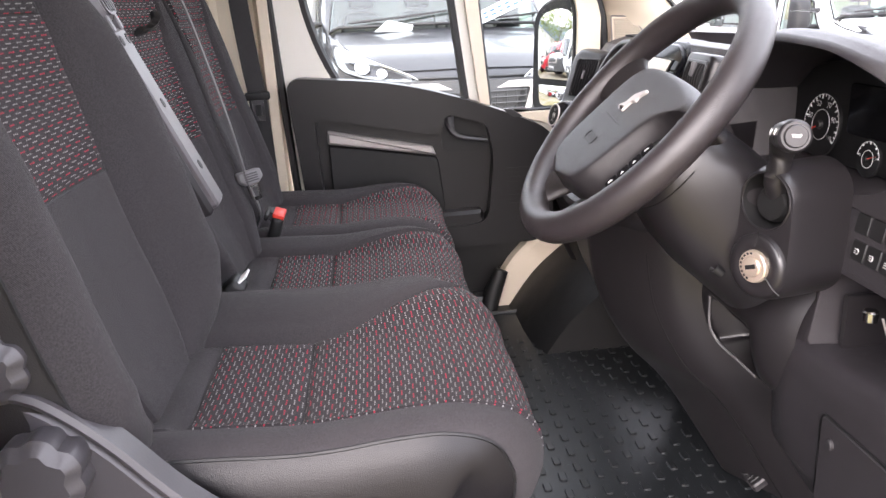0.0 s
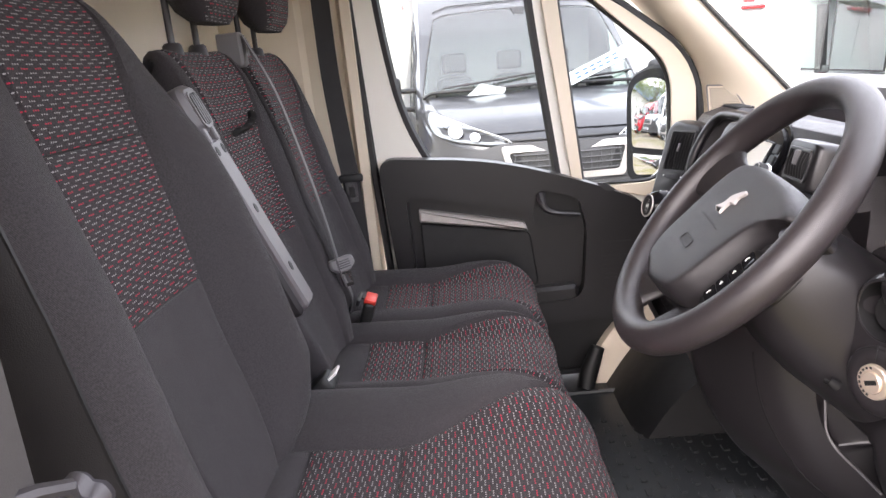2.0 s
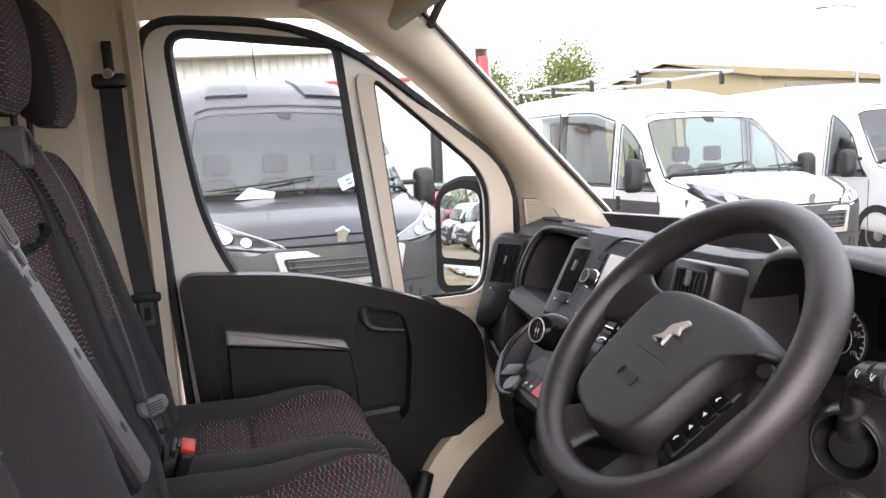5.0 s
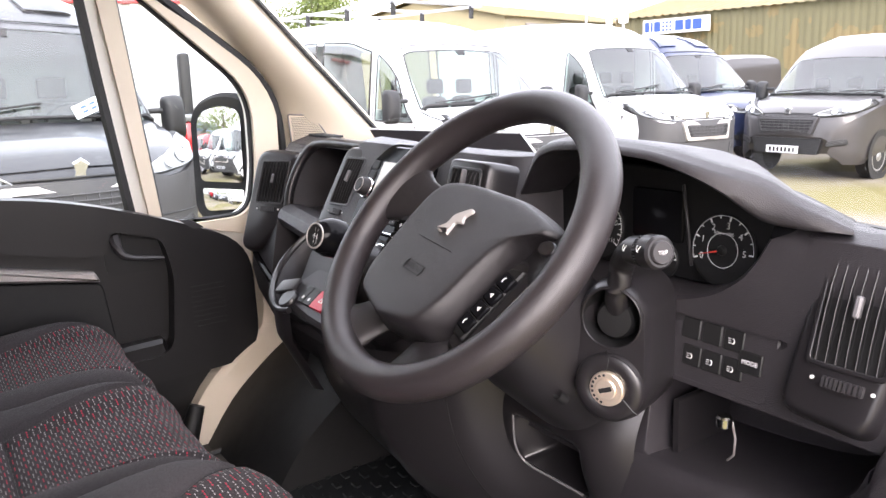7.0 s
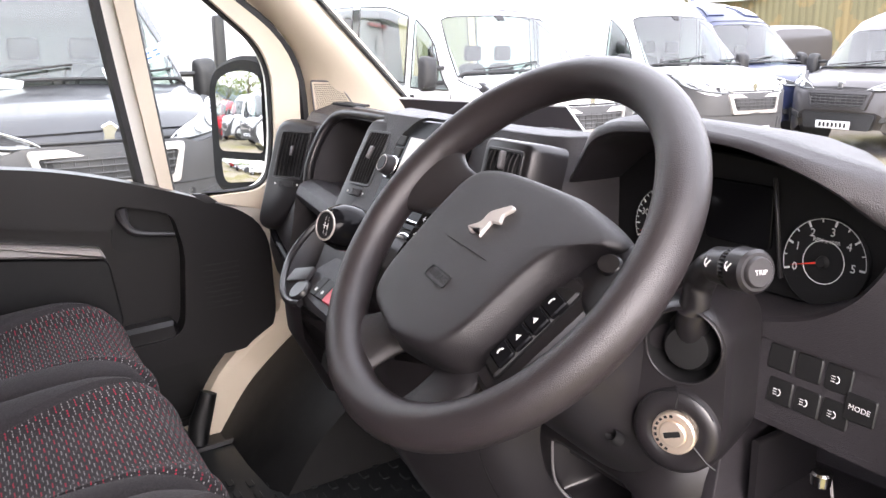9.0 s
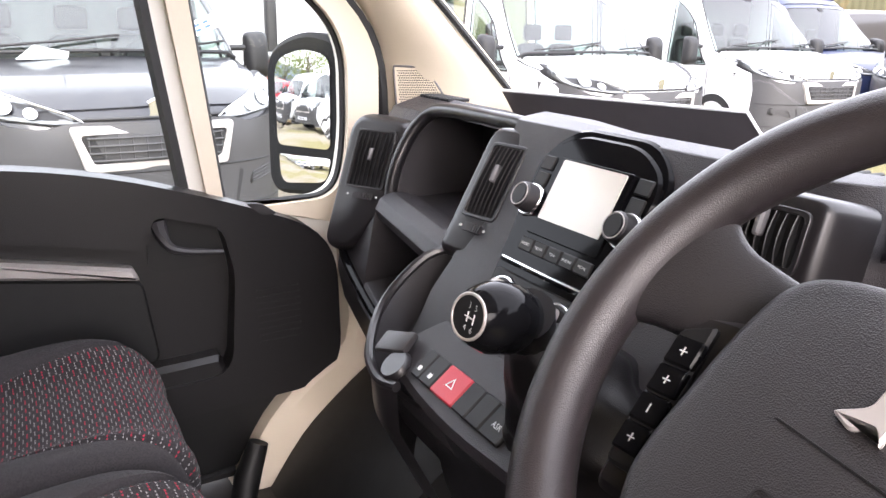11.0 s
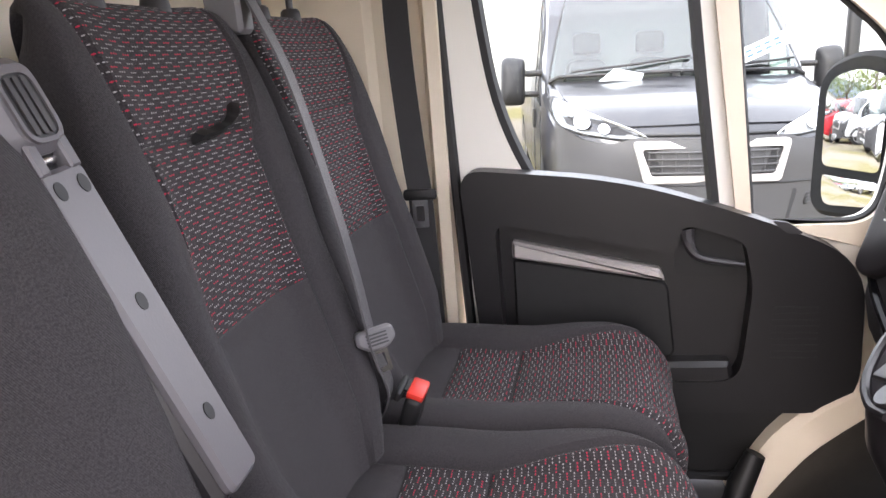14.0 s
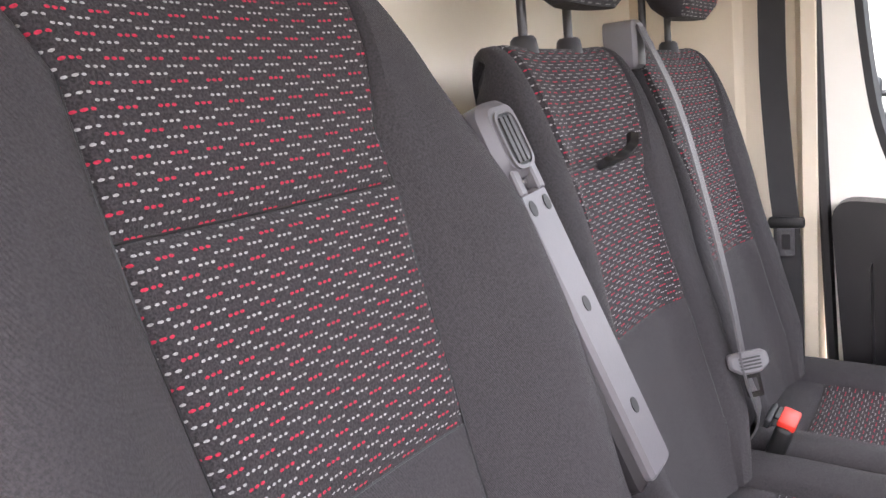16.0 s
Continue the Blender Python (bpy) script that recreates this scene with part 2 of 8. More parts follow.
def black_cloth(name, col, weave):
    """Plain dark upholstery with a fine twill."""
    m, N, L, B = nodes_of(name)
    co = N.new("ShaderNodeTexCoord").outputs["Object"]
    fine, slow = noise_of(N, L, 520, 3, co, 0.75), noise_of(N, L, 7, 4, co)
    fine = math_node(N, L, "MULTIPLY_ADD", fine, 3.6, -1.3)
    a = mix_col(N, L, fine, tuple(c * 0.55 for c in col), tuple(c * 1.55 for c in col))
    L.new(mix_col(N, L, math_node(N, L, "MULTIPLY", slow, 0.45), a, tuple(c * 1.7 for c in col)), B.inputs["Base Color"])
    B.inputs["Roughness"].default_value = 0.88
    B.inputs["Sheen Weight"].default_value = 0.05
    B.inputs["Specular IOR Level"].default_value = 0.25
    w = N.new("ShaderNodeTexWave")
    w.bands_direction = "DIAGONAL"
    w.inputs["Scale"].default_value, w.inputs["Distortion"].default_value = weave, 1.0
    L.new(co, w.inputs["Vector"])
    bump = N.new("ShaderNodeBump")
    bump.inputs["Strength"].default_value, bump.inputs["Distance"].default_value = 0.4, 0.0008
    L.new(math_node(N, L, "ADD", w.outputs["Fac"], fine), bump.inputs["Height"])
    L.new(bump.outputs[0], B.inputs["Normal"])
    return m


def glass(name, tint=(0.93, 0.96, 0.95), sheen=0.015):
    """Thin sheet glass: straight through, with a mirror sheen at a slant."""
    m, N, L, B = nodes_of(name)
    N.remove(B)
    t, g, mix, fr = N.new("ShaderNodeBsdfTransparent"), N.new("ShaderNodeBsdfGlossy"), N.new("ShaderNodeMixShader"), N.new("ShaderNodeLayerWeight")
    t.inputs[0].default_value = (*tint, 1)
    g.inputs["Roughness"].default_value = 0.01
    k = math_node(N, L, "POWER", fr.outputs["Facing"], 4.0)
    L.new(math_node(N, L, "MULTIPLY_ADD", k, 0.5, sheen), mix.inputs[0])
    L.new(t.outputs[0], mix.inputs[1])
    L.new(g.outputs[0], mix.inputs[2])
    L.new(mix.outputs[0], N["Material Output"].inputs["Surface"])
    return m


CLOTH = pattern_cloth("dotted_seat_cloth")
BLACK = black_cloth("black_seat_cloth", (0.0270, 0.0244, 0.0262), 260)
FLANK = surface("black_grained_vinyl", (0.0095, 0.0086, 0.0095), 0.36, spec=0.36, grain=0.22, grain_scale=900, voronoi=True)
PLASTIC = surface("grained_black_plastic", (0.0265, 0.0238, 0.0268), 0.44, spec=0.52, grain=0.42, grain_scale=950, voronoi=True, dust=0.08)
SMOOTH = surface("smooth_black_plastic", (0.0150, 0.0136, 0.0150), 0.33, spec=0.6, grain=0.05, grain_scale=300)
DOORPL = surface("moulded_door_plastic", (0.0092, 0.0084, 0.0092), 0.36, spec=0.46, grain=0.18, grain_scale=500, voronoi=True)
DARK = surface("deep_black_plastic", (0.006, 0.006, 0.0065), 0.55, grain=0.1)
GLOSS = surface("piano_black", (0.006, 0.006, 0.007), 0.07, var=0.05, spec=0.09)
RIMMAT = surface("steering_wheel_rubber", (0.025, 0.021, 0.0225), 0.36, grain=0.25, spec=0.6, grain_scale=1100, voronoi=True)
HUBMAT = surface("airbag_cover_plastic", (0.0165, 0.0148, 0.0162), 0.40, grain=0.32, grain_scale=1200, voronoi=True, spec=0.55)
GREYPL = surface("grey_plastic", (0.15, 0.145, 0.15), 0.45, grain=0.12)
ARMGREY = surface("satin_armrest_plastic", (0.095, 0.089, 0.096), 0.38, grain=0.12)
MIDGREY = surface("dark_grey_plastic", (0.032, 0.030, 0.032), 0.42, grain=0.15)
KNOBG = surface("satin_grey_seat_plastic", (0.050, 0.047, 0.052), 0.36, grain=0.12, spec=0.5)
SILVER = surface("satin_silver_trim", (0.48, 0.45, 0.43), 0.35, metal=0.35)
CHROME = surface("chrome", (0.72, 0.72, 0.72), 0.14, metal=1.0, var=0.03)
LOCKMETAL = surface("brassy_lock_steel", (0.80, 0.68, 0.56), 0.30, metal=0.75, var=0.1, var_scale=90)
CREAM = surface("cream_moulded_trim", (0.72, 0.63, 0.50), 0.58, grain=0.15, grain_scale=260, var=0.05)
CREAMWALL = surface("cream_bulkhead_lining", (0.84, 0.77, 0.65), 0.7, grain=0.3, grain_scale=120, var=0.06, dust=0.1)
DOORPAINT = surface("pale_painted_door_metal", (0.80, 0.77, 0.70), 0.35, coat=0.4, var=0.03)
WHITE = surface("white_van_paint", (0.66, 0.67, 0.68), 0.3, coat=0.4, var=0.03)
RUBBER = surface("black_rubber", (0.014, 0.014, 0.015), 0.55, grain=0.1)
MAT = surface("rubber_floor_mat", (0.014, 0.016, 0.018), 0.36, grain=0.15, dust=0.3)
STRAP = surface("seat_belt_webbing", (0.070, 0.067, 0.070), 0.45, grain=0.4, grain_scale=900)
# driver's belt: browner and lighter than the passenger's black webbing
NSTRAP = surface("brownish_seat_belt_webbing", (0.055, 0.050, 0.048), 0.6, grain=0.4, grain_scale=900)
DSTRAP = surface("black_seat_belt_webbing", (0.016, 0.015, 0.016), 0.7, grain=0.4, grain_scale=900)
REDPL = surface("red_plastic", (0.62, 0.035, 0.02), 0.4)
HAZ = surface("hazard_red_button", (0.55, 0.03, 0.05), 0.4)
INK = surface("white_print", (0.75, 0.75, 0.74), 0.6, var=0.02)
REDINK = surface("red_print", (0.75, 0.05, 0.03), 0.6, var=0.02)
SCREEN = surface("blank_pale_screen", (0.80, 0.77, 0.69), 0.12, var=0.02)
GLASS = glass("window_glass")
VGLASS = glass("parked_van_glass", (0.60, 0.72, 0.68), 0.13)
PAPER = surface("white_paper", (0.75, 0.76, 0.78), 0.8, var=0.03)
CARD = surface("dark_display_card", (0.085, 0.078, 0.088), 0.7, grain=0.1)
MIRROR = surface("mirror_glass", (0.9, 0.9, 0.9), 0.02, metal=1.0, var=0.0)

# ---- the cab: floor, walls, roof ----
def cab_shell():
    m = M().rbox((0.42, YC, -0.03), (1.75, 1.90, 0.06), 0.004)
    tagged(m.done("floor", DARK), "black plastic cab floor under a rubber mat", "floor", kind="structure")
    m = M().rbox((-0.405, YC, 0.66), (0.05, 1.90, 1.44), 0.006)
    tagged(m.done("wall_rear", CREAMWALL), "cream lined bulkhead behind the seats", "wall", kind="structure")
    # roof lining, curved down at both sides and to the windscreen
    rows = []
    for x, z in ((-0.43, 1.43), (0.0, 1.45), (0.35, 1.45), (0.55, 1.435), (0.64, 1.405), (0.68, 1.375)):
        rows.append([(x, YC + s * 0.93, z - d) for s, d in ((-1, 0.13), (-0.96, 0.075), (-0.9, 0.04), (-0.7, 0.012), (-0.3, 0), (0.3, 0), (0.7, 0.012), (0.9, 0.04), (0.96, 0.075), (1, 0.13))])
    top = [[(x, y, z + 0.05) for x, y, z in r] for r in rows]
    m = M().grid(rows).grid(top).grid([rows[0], top[0]]).grid([rows[-1], top[-1]])
    m.grid([[r[0] for r in rows], [r[0] for r in top]]).grid([[r[-1] for r in rows], [r[-1] for r in top]])
    tagged(m.done("ceiling", CREAM), "cream moulded roof lining", "ceiling", kind="structure")
    # firewall and scuttle below the windscreen
    m = M().rbox((1.19, YC, 0.28), (0.05, 1.90, 0.68), 0.01)
    tagged(m.done("wall_front", DARK), "black firewall in the footwell", "wall", kind="structure")


def cab_sides():
    # far side wall behind the door: B pillar lining from the bulkhead to the door seal
    zs = [(-0.03, 2.16), (0.4, 2.15), (0.8, 2.14), (1.15, 2.13), (1.30, 2.11), (1.40, 2.05)]
    rows = []
    for z, y in zs:
        rows.append([(-0.40, y, z), (-0.17, y + 0.0, z), (-0.155, y + 0.02, z), (-0.06, y + 0.03, z), (-0.045, y - 0.005, z), (-0.02, y - 0.005, z), (-0.015, y + 0.07, z)])
    m = M().grid(rows).grid([[(x, y + 0.08, z) for x, y, z in r] for r in rows])
    tagged(m.done("wall_left", CREAM), "cream B pillar lining beside the passenger seat", "pillar", kind="structure")
    # near side: B pillar at the open driver's door
    m = M().loft([[(-0.40, 0.335, z), (-0.075, 0.335, z), (-0.055, 0.345, z), (-0.05, 0.362, z), (-0.09, 0.385, z), (-0.40, 0.43, z)] for z in (-0.03, 0.5, 1.0, 1.40)])
    tagged(m.done("wall_right", CREAM), "cream B pillar lining at the open driver's doorway", "pillar", kind="structure")


cab_shell()
cab_sides()
m = M().tube([(-0.062, 0.322, -0.02), (-0.062, 0.322, 0.7), (-0.062, 0.322, 1.38)], 0.014, 8)
tagged(m.done("trim", RUBBER), "black ribbed door seal at the driver's doorway", "seal", kind="structure")


def a_pillar(side):
    """Moulded pillar lining between the door seal and the windscreen edge; side +1 is the passenger's."""
    y = lambda v: YC + side * (v - YC)
    front = spline([(0.60, 2.14, 1.365), (0.68, 2.13, 1.285), (0.79, 2.10, 1.15), (0.93, 2.06, 0.975), (1.085, 2.02, 0.785), (1.13, 2.01, 0.72)], 20)
    rear = spline([(0.36, 2.16, 1.34), (0.47, 2.165, 1.285), (0.64, 2.168, 1.165), (0.795, 2.168, 1.01), (0.90, 2.168, 0.855), (0.915, 2.168, 0.70)], 20)
    rows = []
    for a, b in zip(front, rear):
        row = [(a[0] + 0.03, y(a[1] + 0.03), a[2] + 0.02)]
        for t in (0, 0.06, 0.2, 0.4, 0.6, 0.8, 0.93, 1.0):
            q = a * (1 - t) + b * t
            k = 0.030 * math.sin(math.pi * min(1, t * 1.05)) ** 0.7
            row.append((q[0] - 0.75 * k, y(q[1] - 0.65 * k), q[2]))
        row.append((b[0] - 0.004, y(b[1] + 0.05), b[2]))
        rows.append(row)
    back = [[(q[0] + 0.02, y(2.235), q[2]) for q in r] for r in rows]
    m = M().grid(rows).grid(back).grid([[r[0] for r in rows], [r[0] for r in back]]).grid([[r[-1] for r in rows], [r[-1] for r in back]])
    tagged(m.done("pillar", CREAM), "cream windscreen pillar lining", "pillar", kind="structure")
    e = M().tube([(a[0] + 0.014, y(a[1] - 0.002), a[2] + 0.004) for a in front[2:]], 0.007, 6)
    tagged(e.done("trim", RUBBER), "black windscreen edge strip", "trim", kind="structure")


a_pillar(1)
a_pillar(-1)


def windscreen():
    w = thing("windscreen", (1.1, YC, 0.75), "clear laminated windscreen in a black rubber edge", "windscreen", kind="structure")
    rows = []
    for t in np.linspace(0, 1, 9):
        row = []
        for q in np.linspace(-1, 1, 17):
            x0, z0, x1, z1 = 1.155 + 0.17 * (1 - q * q), 0.655, 0.685 + 0.01 * (1 - q * q), 1.275 + 0.115 * (1 - q ** 4)
            row.append((x0 + (x1 - x0) * t, YC + q * (0.80 + 0.09 * t), z0 + (z1 - z0) * t))
        rows.append(row)
    pane = M().grid(rows).done("pane", GLASS, w)
    pane.visible_shadow = False
    for j in (0, -1):
        M().tube([r[j] for r in rows], 0.011, 6).done("seal", RUBBER, w)
    M().tube(rows[-1], 0.012, 6).done("seal", RUBBER, w)
    M().tube(rows[0], 0.012, 6).done("seal", RUBBER, w)


windscreen()


def pillar_grille():
    g = thing("pillar_speaker", (0.96, 2.10, 0.75), "cream perforated speaker grille on the windscreen pillar", "speaker")
    n = Vector((-0.618, -0.786, 0.0))
    c = Vector((0.938, 2.143, 0.745)) + n * 0.019
    to = lambda p, q, h: c + Vector((0.786, -0.618, 0)) * p + Vector((-0.05, 0.02, 1)).normalized() * q + n * h
    shape = arc_poly([(-0.004, -0.004, 0.006), (-0.004, 0.078, 0.006), (0.062, 0.074, 0.02), (0.108, -0.008, 0.006)], 4)
    M().slab(shape, to, -0.02, 0.006, 0.002).done("grille_plate", CREAM, g)
    M().tube([to(p, q, 0.0055) for p, q in shape], 0.0022, 5, closed=True).done("grille_border", GREYPL, g)
    m = M()
    for i in range(24):
        for j in range(15):
            p, q = 0.004 + i * 0.0046, 0.004 + j * 0.0046
            if p < 0.055 + (0.074 - q) * 0.55:
                m.cyl(to(p + (j % 2) * 0.0025, q, 0.0055), to(p + (j % 2) * 0.0025, q, 0.0064), 0.0017, seg=5)
    tagged(m.done("perforation", DARK, g), kind="stuff")


pillar_grille()


def display_board():
    """Dark card with a white cut edge, leaning on the glass behind the dash."""
    b = thing("display_board", (1.15, 1.75, 0.70), "dark grey display board with white edges leaning on the windscreen", "board")
    quad = [Vector(q) for q in ((1.083, 2.000, 0.777), (1.168, 1.490, 0.782), (1.205, 1.462, 0.715), (1.225, 1.445, 0.672), (1.150, 2.000, 0.672))]
    n = (quad[1] - quad[0]).cross(quad[4] - quad[0]).normalized()
    m = M().add(quad + [q + n * 0.004 for q in quad], [(0, 1, 2, 3, 4), (9, 8, 7, 6, 5)] + [(i, (i + 1) % 5, (i + 1) % 5 + 5, i + 5) for i in range(5)])
    m.done("card", CARD, b)
    M().tube([quad[0], quad[1], quad[2], quad[3]], 0.0028, 6).done("cut_edge", PAPER, b, "white cut edge")


def passenger_door():
    d = thing("door_1", (0.3, 2.2, 0.05), "closed passenger door with black plastic lining and two windows", "door", kind="structure")
    outer = arc_poly([(0.02, 0.02, 0.05), (-0.012, 0.75, 0.3), (-0.03, 1.315, 0.10), (0.40, 1.30, 0.3), (0.90, 0.90, 0.12), (0.91, 0.60, 0.12), (0.74, 0.02, 0.1)], 6)
    win = arc_poly([(0.20, 0.58, 0.06), (0.085, 0.80, 0.20), (0.05, 1.05, 0.2), (0.035, 1.29, 0.06), (0.445, 1.25, 0.03), (0.475, 0.92, 0.1), (0.515, 0.55, 0.03)], 6)
    quarter = arc_poly([(0.575, 0.57, 0.03), (0.525, 1.17, 0.04), (0.83, 0.89, 0.08), (0.825, 0.68, 0.06), (0.80, 0.57, 0.06)], 6)

    def plate_with_holes(poly, holes, to, a, b):
        """A sheet with openings that go through it."""
        bm = bmesh.new()
        loops = []
        for pl in (poly, *holes):
            vs = [bm.verts.new((p, q, 0)) for p, q in pl]
            loops.append([bm.edges.new((vs[i - 1], vs[i])) for i in range(len(vs))])
        bmesh.ops.triangle_fill(bm, edges=[e for lo in loops for e in lo], use_beauty=True)
        bm.verts.index_update()
        flat, faces = [v.co.copy() for v in bm.verts], [[v.index for v in f.verts] for f in bm.faces]
        bm.free()
        m = M()
        m.add([to(p.x, p.y, a) for p in flat], faces).add([to(p.x, p.y, b) for p in flat], faces)
        for pl in (poly, *holes):
            m.grid([[to(p, q, a) for p, q in pl], [to(p, q, b) for p, q in pl]], close=True)
        return m

    lean = lambda p, q, h: (p, 2.165 + h - 0.02 * max(0, q - 0.6), q)
    plate_with_holes(outer, (win, quarter), lean, 0, 0.05).done("door_shell", DOORPAINT, d, "pale painted metal door shell", bevel=0.004)
    qo = arc_poly([(0.545, 0.590, 0.02), (0.478, 1.20, 0.07), (0.895, 0.92, 0.10), (0.89, 0.66, 0.06), (0.86, 0.50, 0.06)], 6)
    M().ringed(qo, quarter, lean, -0.012, 0.004).done("quarter_trim", CREAM, d, "cream plastic trim round the small window", bevel=0.004)
    # seals
    cen = lambda pl: (sum(p for p, _ in pl) / len(pl), sum(q for _, q in pl) / len(pl))
    M().tube([lean(p, q, -0.004) for p, q in outer], 0.011, 6, closed=True, up=(0, 1, 0)).done("door_seal", RUBBER, d)
    for pl, g in ((win, 0.014), (quarter, 0.009)):
        M().tube([lean(p, q, 0.012) for p, q in pl], g, 6, closed=True, up=(0, 1, 0)).done("window_seal", RUBBER, d, "black rubber window seal")
        gl = M().slab(pl, lean, 0.03, 0.034).done("pane", GLASS, d, "clear window glass")
        gl.visible_shadow = False
    # divider bar in black beside the cream strip
    # lining
    pad = arc_poly([(0.006, 0.712, 0.05), (0.33, 0.680, 0.3), (0.60, 0.588, 0.2), (0.772, 0.51, 0.13), (0.772, 0.198, 0.10), (0.40, 0.192, 0.1), (0.045, 0.190, 0.06)], 6)
    M().slab(pad, on_y(2.165, -1), 0.0, 0.008, 0.004).done("door_lining", DOORPL, d, "black moulded plastic door lining")
    M().slab(arc_poly([(0.05, 0.03, 0.03), (0.03, 0.22, 0.02), (0.68, 0.22, 0.02), (0.56, 0.03, 0.03)], 4), on_y(2.165, -1), 0.0, 0.012, 0.006).done("kick_panel", DARK, d, "black lower kick panel")
    well = arc_poly([(0.085, 0.255, 0.03), (0.075, 0.600, 0.03), (0.40, 0.532, 0.06), (0.428, 0.535, 0.02), (0.440, 0.588, 0.02), (0.555, 0.552, 0.025), (0.572, 0.46, 0.03), (0.55, 0.26, 0.05)], 5)
    plate_with_holes(pad, (well,), on_y(2.165, -1), 0.006, 0.058).done("lining_ring", DOORPL, d, "padded black border of the door lining", bevel=0.013, smooth=50)
    top = [(p, q - 0.030) for p, q in pad if q > 0.5]
    M().tube([(p, 2.1085, q) for p, q in top[3:-3]], 0.0014, 5).done("lining_seam", DARK, d)
    ledge = arc_poly([(0.10, 0.245, 0.02), (0.10, 0.290, 0.01), (0.535, 0.300, 0.01), (0.545, 0.245, 0.02)], 4)
    M().slab(ledge, on_y(2.145, -1), -0.016, 0.030, 0.010).done("pocket_ledge", DOORPL, d)
    tr = arc_poly([(0.105, 0.520, 0.006), (0.105, 0.556, 0.006), (0.40, 0.492, 0.006), (0.410, 0.467, 0.006)], 3)
    M().slab(tr, on_y(2.145, -1), -0.016, 0.016, 0.006).done("trim_strip", SILVER, d, "satin silver trim strip")
    M().slab(arc_poly([(0.105, 0.30, 0.02), (0.105, 0.515, 0.01), (0.415, 0.462, 0.02), (0.43, 0.30, 0.02)], 4), on_y(2.145, -1), -0.016, 0.0, 0.004).done("pocket_panel", DARK, d)
    M().slab(arc_poly([(0.425, 0.470, 0.03), (0.436, 0.582, 0.02), (0.556, 0.548, 0.03), (0.560, 0.470, 0.03)], 5), on_y(2.157, -1), -0.002, 0.004).done("handle_cup", DARK, d, "dark cup behind the door pull")
    h = M().tube(spline([(0.448, 2.118, 0.575), (0.455, 2.110, 0.540), (0.478, 2.106, 0.520), (0.555, 2.112, 0.505)], 14), [0.016 - 0.011 * (i / 14) ** 0.6 for i in range(15)], 8)
    h.done("door_handle", MIDGREY, d, "dark grey door pull")
    M().slab(arc_poly([(0.60, 0.592, 0.008), (0.63, 0.588, 0.008), (0.66, 0.565, 0.008), (0.63, 0.565, 0.008)], 3), on_y(2.109, -1), -0.003, 0.004).done("lock_knob", MIDGREY, d)
    m = M()
    for i in range(9):
        for j in range(14):
            m.rbox((0.610 + j * 0.0062, 2.1068, 0.315 + i * 0.013), (0.004, 0.0014, 0.004), 0)
    tagged(m.done("speaker_grille", DOORPL, d, "fine speaker slots"), kind="stuff")
    return d


passenger_door()
display_board()


def sun_visor():
    v = thing("sun_visor", (0.55, 1.69, 1.40), "cream padded sun visor folded against the roof lining", "sun visor")
    to = on_plane((0.56, 1.69, 1.335), (0, -1, 0), (0.40, 0, 0.92))
    M().slab(rect(-0.20, -0.105, 0.20, 0.095, 0.03, 5), to, -0.012, 0.012, 0.008).done("visor_pad", CREAM, v)
    M().tube([to(-0.19, 0.08, 0), to(-0.21, 0.10, 0), to(-0.22, 0.13, 0)], 0.006, 8).done("hinge_arm", CREAM, v)
    M().rbox(to(0.16, 0.10, 0), (0.03, 0.03, 0.05), 0.006).done("clip", CREAM, v)


sun_visor()

# ---- seats ----
def share(path, axis, value):
    """How far along a pad's profile it first passes a place."""
    P = spline(path, 60)
    d = np.array([0] + list(np.cumsum([np.hypot(*(P[i + 1] - P[i])) for i in range(60)])))
    for i in range(60):
        if (P[i][axis] - value) * (P[i + 1][axis] - value) <= 0:
            return d[i] / d[-1]
    return 1.0


